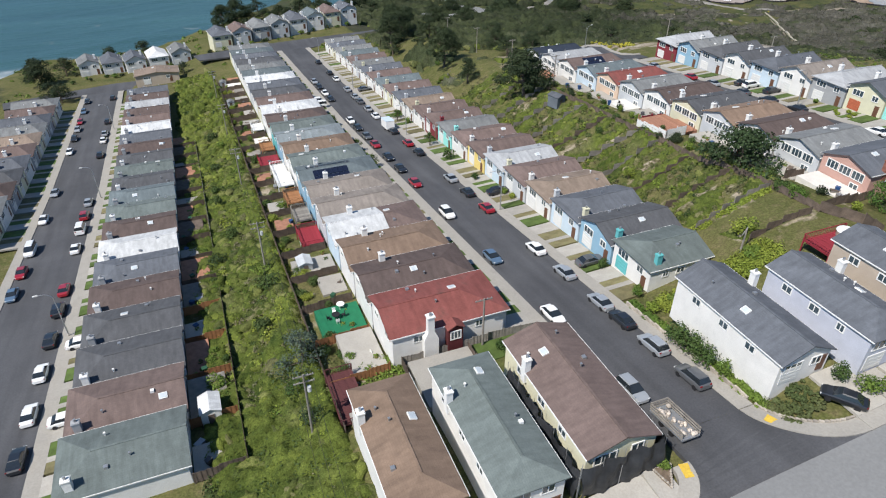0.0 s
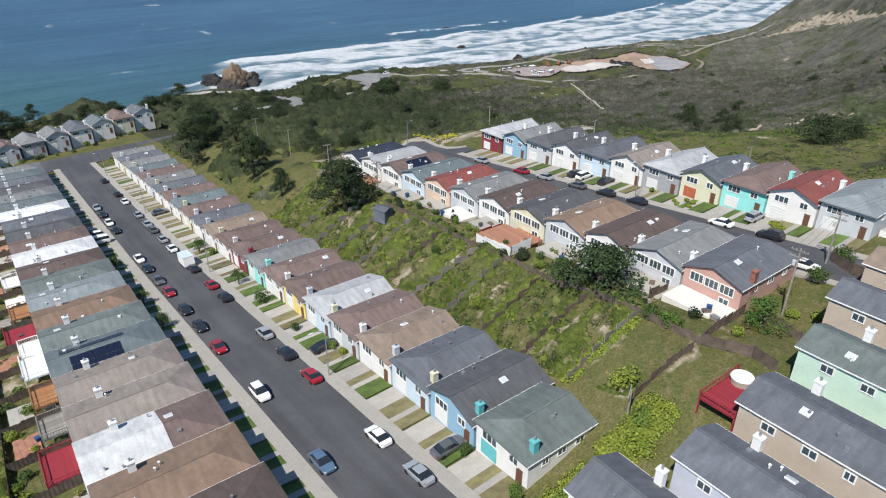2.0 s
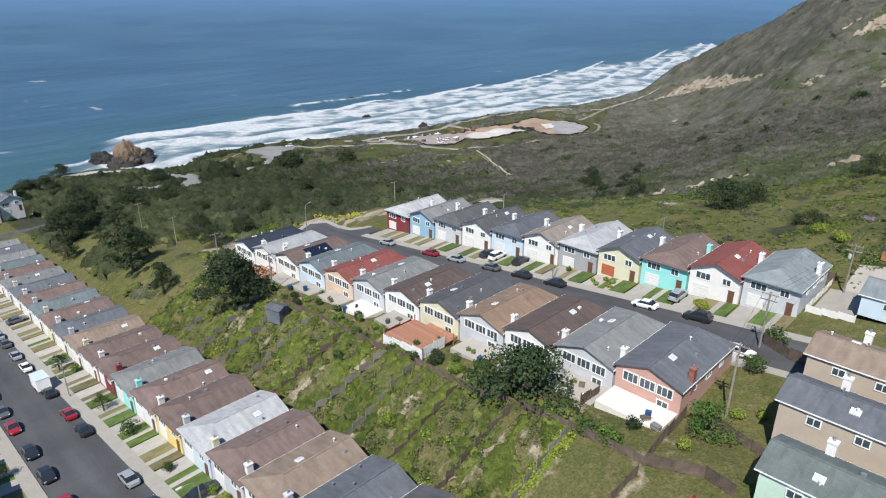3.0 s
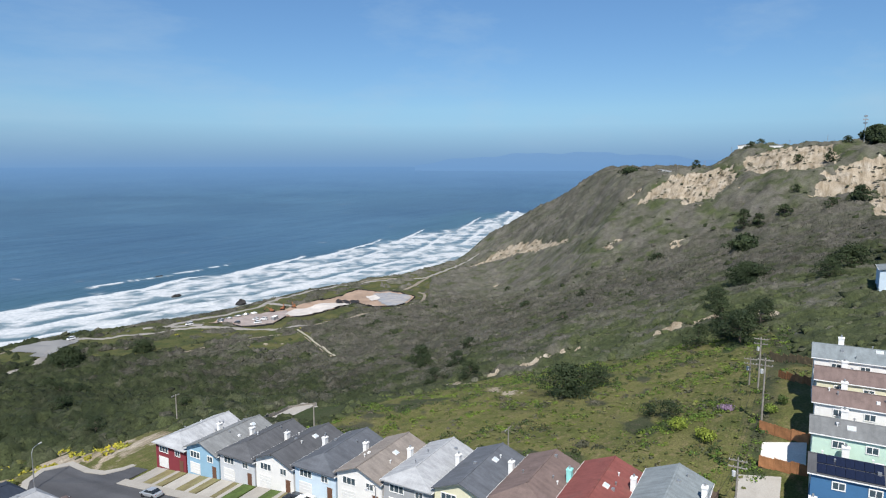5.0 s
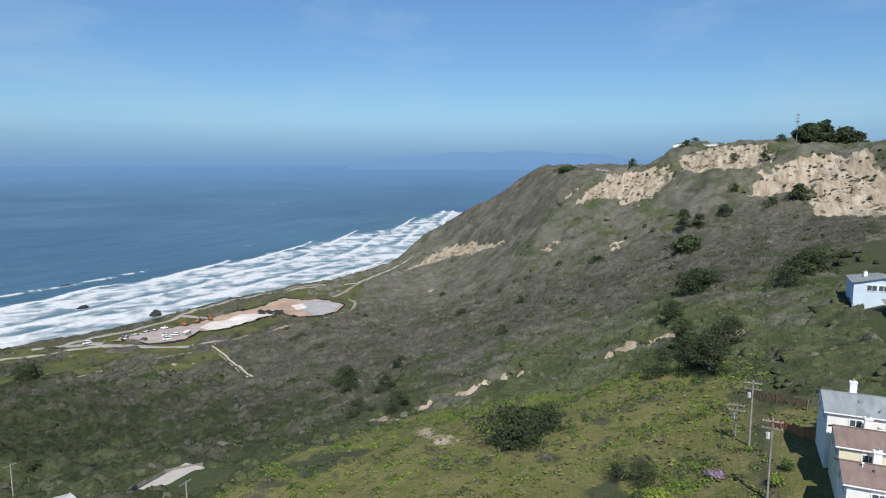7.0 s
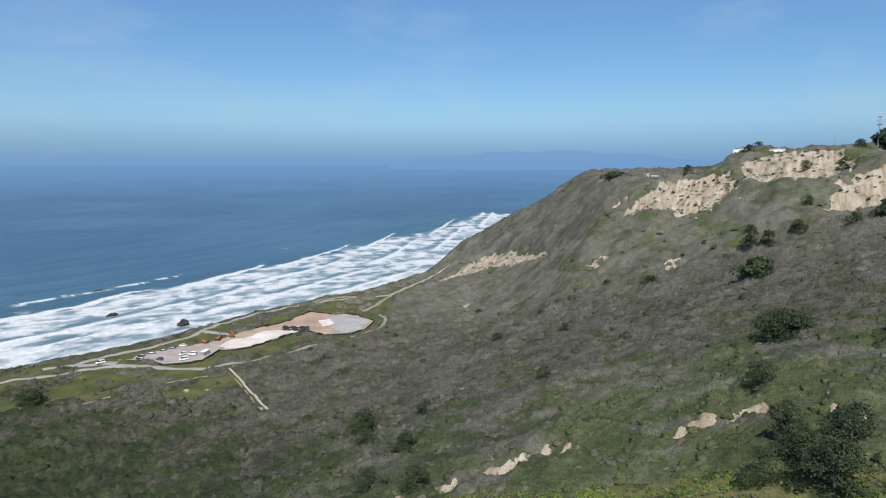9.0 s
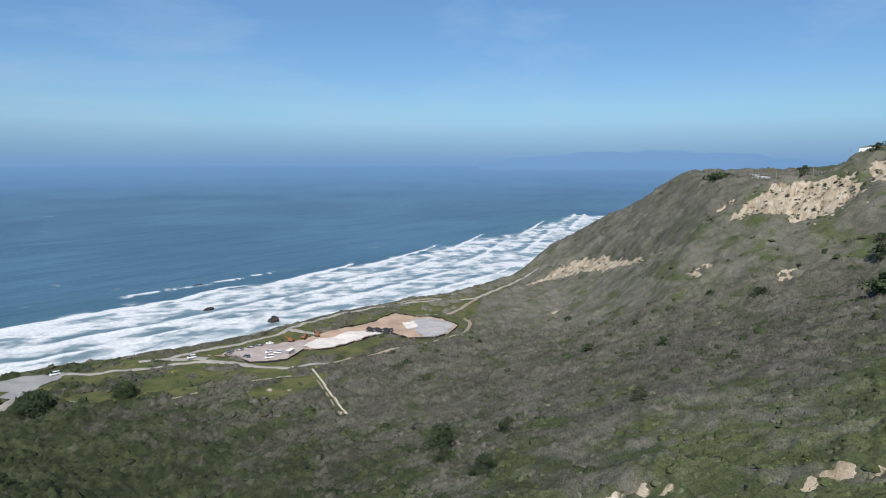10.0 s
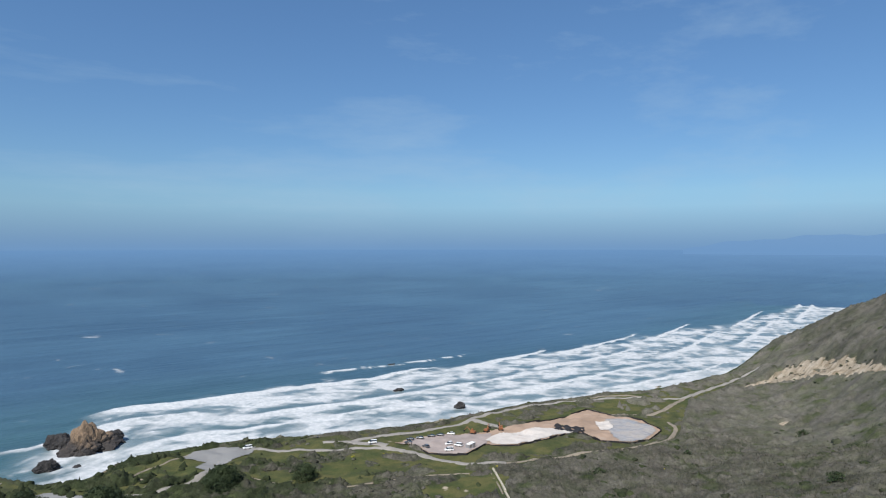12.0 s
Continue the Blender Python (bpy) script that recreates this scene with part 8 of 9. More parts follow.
def utility_pole(x, y, tall, turn=0.0, arms=2):
    base = new("utility_pole")
    z = gz(x, y)
    base.location, base.rotation_euler = (x, y, z), (0, 0, radians(turn))
    tagged(base, label="grey wooden utility pole with cross arms", category="utility pole", group="utility poles")
    part("pole", tube("timber_pole", 0.16, 0.11, tall, 9), GREYWOOD, base)
    for k in range(arms):
        arm = part("cross_arm", boxes("cross_arm", (-1.15, 1.15, -0.06, 0.06, -0.07, 0.07)), GREYWOOD, base, (0, 0.14, tall - 0.35 - 0.9 * k))
        for i in (-1.05, -0.5, 0.5, 1.05):
            part("insulator", tube("insulator", 0.045, 0.035, 0.16, 7, 0.07), surface("insulator", (0.35, 0.37, 0.38), rough=0.3), arm, (i, 0, 0))
    if arms > 1:
        part("transformer", tube("transformer", 0.24, 0.24, 0.7, 10, tall - 2.6), surface("transformer", (0.5, 0.51, 0.51), rough=0.5), base, (0.42, 0, 0))
    return Vector((x, y, z + tall - 0.25)), radians(turn)


def wires(a, b, count=3):
    (pa, ta), (pb, tb) = a, b
    cu = bpy.data.curves.new("wire", "CURVE")
    cu.dimensions, cu.bevel_depth, cu.bevel_resolution = "3D", 0.018, 0
    for i in range(count):
        off = -0.9 + 1.8 * i / max(1, count - 1)
        sp = cu.splines.new("POLY")
        sp.points.add(12)
        p = pa + Vector((math.cos(ta) * off, math.sin(ta) * off, 0))
        q = pb + Vector((math.cos(tb) * off, math.sin(tb) * off, 0))
        for k in range(13):
            t = k / 12
            m = p.lerp(q, t) - Vector((0, 0, 4 * t * (1 - t) * (p - q).length * 0.02))
            sp.points[k].co = (*m, 1)
    ob = new("power_line", cu)
    cu.materials.append(DARK)
    tagged(ob, label="thin dark sagging overhead wires", category="wires")


line = [utility_pole(x, y, t, 0, 2) for x, y, t in ((-50.5, -34, 10), (-50, -16, 10), (-49.5, 27, 10), (-49, 70, 10), (-48.5, 112, 10), (-48, 155, 10))]
for a, b in zip(line, line[1:]):
    wires(a, b)
line = [utility_pole(x, y, t, 90, 2) for x, y, t in ((43.8, -13.6, 10.5), (62.5, -10.5, 9), (87.5, -14.5, 9), (110.5, -16.0, 10.5), (127.5, -14.4, 10), (132.5, -12.6, 5.5))]
for a, b in zip(line, line[1:]):
    wires(a, b)
line = [utility_pole(x, y, t, 0, 1) for x, y, t in ((96.5, 22, 6.5), (97, 66, 6.5), (96, 108, 7))]
pole_red = utility_pole(-26.8, -11.6, 8.2, 0, 1)
low = utility_pole(13.2, -12.2, 4.0, 30, 1)
line = [utility_pole(x, y, t, 0, 1) for x, y, t in ((33.5, 75, 8), (36, 104, 8), (40, 138, 9), (44, 175, 9))]
for a, b in zip(line, line[1:]):
    wires(a, b, 2)

# ---- tracks, works and shore ----
DIRT = surface("dirt_track", (0.215, 0.185, 0.145), vary=0.2, coarse=0.2, fine=3, stain=(0.15, 0.14, 0.10))
GRAVEL = surface("gravel_road", (0.245, 0.23, 0.21), vary=0.15, coarse=0.15, fine=3)


def track(pts, width, mat, label):
    """A worn track that follows the ground."""
    fine = []
    for (ax, ay), (bx, by) in zip(pts, pts[1:]):
        n = max(1, int(math.hypot(bx - ax, by - ay) / 2.5))
        fine += [(ax + (bx - ax) * k / n, ay + (by - ay) * k / n) for k in range(n)]
    fine.append(pts[-1])
    p = np.array(fine)
    for _ in range(3):
        p[1:-1] = (p[:-2] + 2 * p[1:-1] + p[2:]) / 4
    d = np.gradient(p, axis=0)
    d /= np.linalg.norm(d, axis=1)[:, None]
    nrm = np.stack([-d[:, 1], d[:, 0]], -1)
    wob = 1 + 0.15 * bumps(p[:, 0], p[:, 1], 14, 151)
    v = []
    for s in (-1.0, -0.5, 0.0, 0.5, 1.0):
        q = p + nrm * (s * width / 2 * wob)[:, None]
        v.append(np.stack([q[:, 0], q[:, 1], q[:, 0] * 0], -1))
    v = np.stack(v, 1)
    return v, label, mat


def bare_ground(x, y):
    """The drawn ground, rolls included."""
    x, y = np.asarray(x, float), np.asarray(y, float)
    return ground_z(x, y) + relief(x, y)


for k, (width, pts) in enumerate(PATHS):
    v, label, mat = track(pts, width, GRAVEL if width > 4.2 else DIRT, "pale gravel track over the meadow")
    v[..., 2] = bare_ground(v[..., 0], v[..., 1]) + np.array([-0.2, 0.3, 0.34, 0.3, -0.2])
    n, m = v.shape[:2]
    i = np.arange(n * m).reshape(n, m)
    ob = paint(new("path", fast_mesh("path", v.reshape(-1, 3), np.stack([i[:-1, :-1], i[:-1, 1:], i[1:, 1:], i[1:, :-1]], -1).reshape(-1, 4))), mat)
    tagged(ob, label=label, category="path", kind="structure")


def patch(name, outline, mat, label, category, lift=0.2, step=3.0):
    """A sheet over the ground inside an outline of corners, cut into a grid."""
    p = np.array(outline, float)
    xs, ys = np.arange(p[:, 0].min(), p[:, 0].max() + step, step), np.arange(p[:, 1].min(), p[:, 1].max() + step, step)
    X, Y = np.meshgrid(xs, ys)
    inside = np.zeros(X.shape, bool)
    for (ax, ay), (bx, by) in zip(p, np.roll(p, -1, 0)):
        hit = ((ay > Y) != (by > Y)) & (X < (bx - ax) * (Y - ay) / (by - ay + 1e-9) + ax)
        inside ^= hit
    i = np.arange(X.size).reshape(X.shape)
    q = np.stack([i[:-1, :-1], i[:-1, 1:], i[1:, 1:], i[1:, :-1]], -1).reshape(-1, 4)
    q = q[inside.ravel()[q].sum(1) >= 3]
    ob = paint(new(name, fast_mesh(name, np.stack([X, Y, bare_ground(X, Y) + lift], -1).reshape(-1, 3), q)), mat)
    return tagged(ob, label=label, category=category, kind="structure")


patch("road_lot", APRON, OLD_ASPHALT, "worn pale asphalt apron above the bluff", "road", 0.4, 1.0)
patch("road_lot", LOT, OLD_ASPHALT, "worn pale asphalt parking place by the bluff", "road", 0.4, 1.0)
patch("road_lot", [(83, 414), (112, 394), (108, 386), (80, 404)], surface("sandy_lot", (0.36, 0.34, 0.31)), "pale sandy parking place by the bluff", "road", 0.4, 1.0)
patch("ground_works", SITE, surface("brown_earth", (0.31, 0.225, 0.165), vary=0.2, coarse=0.08, fine=2, stain=(0.36, 0.29, 0.235)), "bare brown earth of a building site", "ground", 0.3, 1.0)
patch("ground_works", [(296, 330), (309, 334), (340, 321), (352, 314), (343, 306), (333, 298), (313, 292), (299, 306), (301, 320)], surface("works_gravel", (0.30, 0.255, 0.235), vary=0.15, coarse=0.15, fine=3), "pinkish gravel yard of the building site", "ground", 0.42, 1.0)
patch("tarp", [(340, 306), (353, 311), (366, 304), (374, 305), (389, 297), (392, 290), (394, 283), (376, 285), (363, 286), (349, 288), (337, 297)], surface("white_sheet", (0.50, 0.465, 0.43), vary=0.14, coarse=0.15, fine=2, stain=(0.36, 0.29, 0.24)), "white sheeting spread over earth", "tarp", 0.6, 1.0)
heap = patch("tarp", [(386, 297), (392, 300), (404, 288), (398, 281), (391, 286)], DARK, "black sheeting over a heap of earth", "tarp", 0.9, 0.8)
for vert in heap.data.vertices:
    vert.co.z += 0.9 * math.sin(vert.co.x * 0.9) * math.sin(vert.co.y * 0.7)
POND = [(424, 288), (432, 291), (439, 281), (440.5, 268), (431, 254), (411, 248.5), (398, 254.5), (401, 262), (408, 270), (411, 279), (417, 283)]
patch("water_pond", POND, surface("pond_water", (0.33, 0.305, 0.275), rough=0.25, vary=0.07, coarse=0.03, fine=0.5, bump=0.02, spec=0.6), "still grey settling pond", "pond", 0.55, 0.8)
patch("ground_works", [(412, 283), (420, 292), (426, 286), (419, 276), (412, 274), (407, 276)], surface("white_silt", (0.52, 0.48, 0.44), vary=0.15, coarse=0.2, fine=2), "pale dried silt at the pond's edge", "ground", 0.62, 0.7)


def long_wall(pts, tall, thick, mat, name, label, category):
    base = new(name)
    x0, y0 = pts[0]
    z0 = float(bare_ground(x0, y0))
    base.location = (x0, y0, z0)
    tagged(base, label=label, category=category)
    for (ax, ay), (bx, by) in zip(pts, pts[1:]):
        n = max(1, round(math.hypot(bx - ax, by - ay) / 6))
        length = round(math.hypot(bx - ax, by - ay) / n, 2)
        for k in range(n):
            px, py = ax + (bx - ax) * k / n, ay + (by - ay) * k / n
            part("section", boxes("section", (0, length + 0.05, -thick / 2, thick / 2, -0.8, tall)), mat, base, (px - x0, py - y0, float(bare_ground(px, py)) - z0), math.atan2(by - ay, bx - ax))


long_wall([SITE[k] for k in (5, 6, 7, 8)], 1.0, 0.12, DARK, "silt_fence", "low black silt fence round the building site", "fence")
long_wall([SITE[k] for k in (8, 9, 10, 11, 12, 13, 14, 15, 16, 17, 18, 19, 20, 21, 22, 23)], 1.0, 0.12, DARK, "silt_fence", "low black silt fence round the building site", "fence")
long_wall([(310, 266), (290, 233.4), (271, 202)], 0.6, 0.9, surface("pale_channel", (0.38, 0.35, 0.28), vary=0.15), "drain_channel", "straight pale concrete drain down the slope", "drain")
long_wall([(304.5, 261), (288, 233), (268, 203)], 0.12, 0.7, DIRT, "foot_path", "worn dirt line beside the drain", "path")
for k, (x, y, colour, kind, turn) in enumerate(((310, 302, "white", "van", 60), (319, 305, "white", "van", 20), (317, 311, "white", "suv", 80), (300, 327, "black", "saloon", 40), (304, 331, "black", "saloon", 40), (311, 331, "grey", "saloon", 40), (317, 328, "black", "saloon", 40), (322, 326, "black", "saloon", 40), (330, 326, "white", "saloon", 40), (303, 314, "grey", "suv", 10), (283, 338, "white", "van", 70), (224, 374, "white", "van", 80))):
    car(x, y, float(bare_ground(x, y)) + 0.45, 0.0, colour, kind, turn, "parked on the open gravel")
cab = new("site_cabin")
cab.location, cab.rotation_euler = (322, 298, float(bare_ground(322, 298)) + 0.4), (0, 0, 0.3)
tagged(cab, label="light grey steel site cabin on gravel", category="cabin")
part("shell", boxes("cabin_shell", (-3, 3, -1.25, 1.25, 0, 2.5)), METAL, cab)
part("roof", boxes("cabin_roof", (-3.05, 3.05, -1.3, 1.3, 2.5, 2.6)), TRIM, cab)
part("door", boxes("cabin_door", (-0.45, 0.45, -1.3, -1.24, 0.05, 2.1)), GARAGE, cab)


def digger(x, y, turn):
    base = new("excavator")
    base.location, base.rotation_euler = (x, y, float(bare_ground(x, y)) + 0.4), (0, 0, turn)
    tagged(base, label="orange tracked excavator at the building site", category="excavator")
    orange = surface("machine_orange", (0.26, 0.11, 0.05), rough=0.5)
    for s in (-1, 1):
        part("track", boxes("track", (-1.8, 1.8, -0.28, 0.28, 0, 0.8)), DARK, base, (0, s * 1.1, 0))
    part("cab", boxes("digger_cab", (-1.6, 1.2, -1.2, 1.2, 0.9, 1.9), (0.1, 1.2, -1.2, -0.2, 1.9, 2.9)), orange, base)
    v, f = [], []
    limb(v, f, (1.0, 0.3, 1.6), (3.6, 0.3, 4.0), 0.25, 0.2)
    limb(v, f, (3.6, 0.3, 4.0), (5.6, 0.3, 1.6), 0.2, 0.15)
    part("boom", mesh_of("boom", v, f), orange, base)
    part("bucket", boxes("bucket", (5.2, 6.1, -0.2, 0.8, 0.9, 1.7)), DARK, base)


digger(352, 319, 0.4)
digger(342, 320, 2.0)
digger(360, 315, 1.0)


def rock(x, y, z, size, mat, label, seed, peak=1.0):
    """A weathered sea rock: a lumped, ridged mass."""
    bm = bmesh.new()
    bmesh.ops.create_icosphere(bm, subdivisions=5, radius=1.0)
    off = Vector((seed * 7.3, seed * 3.1, seed))
    for vert in bm.verts:
        d = vert.co.copy()
        ridge = noise.noise(d * 1.6 + off) * 0.45 + abs(noise.noise(d * 3.4 + off)) * 0.3 + noise.noise(d * 9 + off) * 0.07
        s = 1 + ridge
        up = max(-0.3, d.z)
        if peak > 1.2:
            up = up * (1.12 - 0.42 * min(1.0, math.hypot(d.x + 0.15, d.y)))
        vert.co = Vector((d.x * size[0] * s, d.y * size[1] * s, up * size[2] * (s ** peak)))
    ob = new("sea_rock", bpy.data.meshes.new("sea_rock"))
    bm.to_mesh(ob.data)
    bm.free()
    ob.location = (x, y, z)
    paint(ob, mat)
    return tagged(ob, label=label, category="rock")


def rock_mat(name, low, high, level):
    m, nodes, links, bsdf = nodes_of(name)
    geo = nodes.new("ShaderNodeNewGeometry")
    n1 = add(nodes, "ShaderNodeTexNoise", Scale=0.12, Detail=8.0, Roughness=0.65)
    n2 = add(nodes, "ShaderNodeTexNoise", Scale=0.7, Detail=6.0, Roughness=0.7)
    sep = nodes.new("ShaderNodeSeparateXYZ")
    links.new(geo.outputs["Position"], sep.inputs[0])
    for n in (n1, n2):
        links.new(geo.outputs["Position"], n.inputs["Vector"])
    wet = nodes.new("ShaderNodeMath")
    wet.operation = "MULTIPLY_ADD"
    links.new(n1.outputs[0], wet.inputs[0])
    wet.inputs[1].default_value = 22.0
    links.new(sep.outputs[2], wet.inputs[2])
    col = mixed(nodes, links, ramp(nodes, links, wet.outputs[0], level, level + 7), low, high)
    tone = mixed(nodes, links, ramp(nodes, links, n2.outputs[0], 0.3, 0.7), (0.5,) * 3, (1.3,) * 3)
    links.new(mixed(nodes, links, 1.0, col, tone, "MULTIPLY"), bsdf.inputs["Base Color"])
    bsdf.inputs["Roughness"].default_value = 0.85
    b = add(nodes, "ShaderNodeBump", Strength=0.9, Distance=1.5)
    links.new(n2.outputs[0], b.inputs["Height"])
    links.new(b.outputs[0], bsdf.inputs["Normal"])
    return m


TAN_ROCK = rock_mat("tan_sea_rock", (0.045, 0.04, 0.038), (0.22, 0.155, 0.10), SEA + 16)
DARK_ROCK = rock_mat("dark_sea_rock", (0.035, 0.033, 0.033), (0.07, 0.06, 0.052), SEA + 22)
rock(172, 553, SEA, (16, 13, 13.5), TAN_ROCK, "large tan sea stack with dark wet foot in the surf", 3, 1.4)
rock(186, 562, SEA, (11, 8, 8), DARK_ROCK, "dark wet rock beside the sea stack", 5)
rock(157, 574, SEA, (10, 8, 8), DARK_ROCK, "dark wet rock beside the sea stack", 8)
rock(143, 522, SEA, (7, 5, 6), DARK_ROCK, "small dark rock in the surf", 11)
rock(160, 517, SEA, (2.4, 2, 1.6), DARK_ROCK, "small dark rock in the surf", 13)
rock(465, 485, SEA, (5, 4, 5), DARK_ROCK, "small dark rock in the surf", 17)
rock(458, 577, SEA, (5, 3, 2.6), DARK_ROCK, "low dark rock awash in the surf", 19)
rock(526, 697, SEA, (6, 3, 2.8), DARK_ROCK, "low dark rock awash in the surf", 23)

# houses on the hill and the plateau edge
up_house = house(213, -44, gz(205, -44) - 0.3, 90, 12, 10, "light_blue_grey", "pale_blue", eave=5.6, rise=1.4, hip_f=3.0, rng=RNG, chim=(3, 5), skylights=0, front="", rear="wide", side="l", label="pale blue two-storey house with wide windows up the hill")
part("siding", boxes("siding", (-6.04, -1.0, 0, 0.05, -2.0, 2.3)), wall_mat("maroon"), up_house, (0, 10.03, 0), label="dark red board siding")
for k, (x, y) in enumerate(((600, -20), (606, 4), (612, 28), (625, -48), (640, 52), (700, 110), (760, 128))):
    house(x, y, gz(x, y) + 0.2, 90, 14, 8, "white" if k % 2 else "pale_grey", "white", eave=2.8, rise=0.7, hip_f=0, rng=RNG, chim=None, skylights=0, front="", rear="", group="low houses on the plateau", label="low white house at the plateau edge")
for k, (x, y) in enumerate(((590, -30), (598, -4), (606, 40), (680, 96), (740, 120), (630, 64))):
    utility_pole(x, y, 9, 20 * k, 1)
mast = new("antenna_mast")
mast.location = (556, -52, gz(556, -52))
tagged(mast, label="thin steel antenna mast on the plateau", category="mast")
part("pole", tube("mast_pole", 0.3, 0.2, 20, 8), METAL, mast)
for k in range(4):
    part("antenna", boxes("antenna", (-1.6, 1.6, -0.15, 0.15, -0.5, 0.5)), METAL, mast, (0, 0, 12 + 2.4 * k), 0.8 * k)

# ---- the corner at the top of the street ----
def ring_pave(cx, cy, r0, r1, a0, a1, label):
    inner, outer = arc(cx, cy, r0, a0, a1, 14), arc(cx, cy, r1, a0, a1, 14)
    pts = outer + inner[::-1]
    n = len(pts)
    v = [(x, y, corner_z(x, y) + 0.17) for x, y in pts] + [(x, y, corner_z(x, y) - 0.4) for x, y in pts]
    m = n // 2
    f = [(i, i + 1, n - 2 - i, n - 1 - i) for i in range(m - 1)] + [(i, n + i, n + (i + 1) % n, (i + 1) % n) for i in range(n)]
    ob = paint(new("pavement", mesh_of("pavement", v, f)), PAVING)
    return tagged(ob, label=label, category="pavement", kind="structure")


ring_pave(2.2, -34.1, 6.6, 8.5, 180, 270, "curved pale concrete corner pavement with a kerb")
ring_pave(-21.2, -37.8, 2.9, 4.8, -90, 0, "curved pale concrete corner pavement with a kerb")
d_top = lambda x, y: float(street_d(x)) + 0.17  # noqa: E731
c_top = lambda x, y: corner_z(x, y) + 0.16  # noqa: E731
for x0, x1 in ((-46, -36), (-36, -28), (-28, -21.2), (2.2, 10), (10, 20), (20, 30), (30, 40), (40, 50), (50, 57), (70, 84), (84, 98), (98, 112), (112, 128)):
    slab("pavement_slab", x0 + 0.02, x1 - 0.02, -42.6, -40.8, d_top, PAVING, "pale concrete pavement along the crossing street", "pavement", group="pavement slabs")
for x0, x1, y0 in ((-45.5, -39.4, -34.6), (-36.8, -30.2, -36.7), (-28.6, -21.4, -36.9), (2.3, 6.6, -34.5), (6.8, 9.4, -36.7), (9.8, 13.4, -36.7), (16.3, 20.0, -37.1), (28.6, 32.4, -36.9), (40, 44, -36.1), (51.4, 55, -35.1)):
    slab("driveway", x0, x1, -40.78, y0, lambda x, y: d_top(x, y) + 0.02, CONCRETE, "pale concrete forecourt before a house", "driveway", group="forecourts")
slab("driveway", -21.38, -19.0, -40.6, -37.0, c_top, CONCRETE, "pale concrete forecourt at the corner", "driveway")
patio(-36.9, -28.8, -19.3, -11.4, CONCRETE, "pale concrete yard between the corner houses", 0.06)
patio(-28.6, -20.0, -14.6, -11.2, LAWN, "strip of bright lawn beside the corner house", 0.08, "lawn")
patio(-45.6, -37.4, -18.6, -16.0, CONCRETE, "grey concrete strip behind a brown-roofed house", 0.06)
deck(-46.8, -43.4, -17.2, -8.6, gz(-44, -13) + 0.9, surface("brown_red_deck", (0.10, 0.035, 0.035), vary=0.25, coarse=1, fine=8), "dark red-brown timber deck in a corner yard", sides="nsw")
fence([(-38.9, -19), (-37.4, -14), (-37.2, -10.0)], 1.8, WOOD, "weathered brown board fence between the corner houses")
fence([(-37.2, -10.0), (-30, -10.6), (-23.5, -11.0), (-18.8, -11.4)], 1.7, GREYWOOD, "grey weathered board fence beside the red-roofed house")
fence([(-28.9, -19.4), (-28.7, -11.4)], 1.7, WOOD, "weathered brown board fence between the corner houses")

# tactile ramps
YELLOW = surface("tactile_yellow", (0.62, 0.42, 0.06), vary=0.15, coarse=1, fine=10)
for cx, cy, r, a in ((2.2, -34.1, 7.75, 203), (-21.2, -37.8, 4.0, -12)):
    x, y = cx + r * math.cos(radians(a)), cy + r * math.sin(radians(a))
    pad = new("tactile_pad")
    pad.location, pad.rotation_euler = (x, y, corner_z(x, y) + 0.17), (0, 0, radians(a))
    tagged(pad, label="yellow tactile ramp pad in the pavement", category="tactile pad", group="tactile pads")
    part("plate", boxes("pad_plate", (-0.5, 0.5, -0.8, 0.8, -0.05, 0.03)), YELLOW, pad)
    for i in range(5):
        part("ridge", boxes("pad_ridge", (-0.46, 0.46, -0.04, 0.04, 0.03, 0.05)), YELLOW, pad, (0, -0.6 + 0.3 * i, 0))


def loose_stone(r, seed):
    key = ("stone", r, seed)
    if key not in SHARED:
        rng = random.Random(seed)
        bm = bmesh.new()
        bmesh.ops.create_icosphere(bm, subdivisions=1, radius=r)
        for vert in bm.verts:
            vert.co = Vector((vert.co.x * rng.uniform(0.8, 1.3), vert.co.y * rng.uniform(0.8, 1.2), vert.co.z * 0.7))
        me = bpy.data.meshes.new("stone")
        bm.to_mesh(me)
        bm.free()
        SHARED[key] = me
    return SHARED[key]


STONE = surface("garden_stone", (0.36, 0.32, 0.27), vary=0.3, coarse=2, fine=9, random_tint=0.3)
planter = new("planter_bed")
planter.location = (-19.3, -38.0, corner_z(-19.3, -38.0) + 0.2)
tagged(planter, label="small triangular planter edged with pale stones", category="planter")
tri = ((-1.0, 0.9), (1.0, 0.6), (-0.5, -1.6))
part("soil", mesh_of("soil", [(x, y, 0.12) for x, y in tri] + [(x, y, -0.3) for x, y in tri], [(0, 2, 1), (0, 1, 4, 3), (1, 2, 5, 4), (2, 0, 3, 5)]), surface("bed_soil", (0.16, 0.12, 0.085), vary=0.3, coarse=2, fine=8), planter)
for e in range(3):
    (ax, ay), (bx, by) = tri[e], tri[(e + 1) % 3]
    n = int(math.hypot(bx - ax, by - ay) / 0.28)
    for i in range(n):
        part("stone", loose_stone(0.16, i % 5), STONE, planter, (ax + (bx - ax) * i / n, ay + (by - ay) * i / n, 0.12), i * 1.3)
bush(-19.2, -37.6, 1.3, 1.1, GREEN, 1800, "spiky green plant in a stone-edged planter", 0.25)
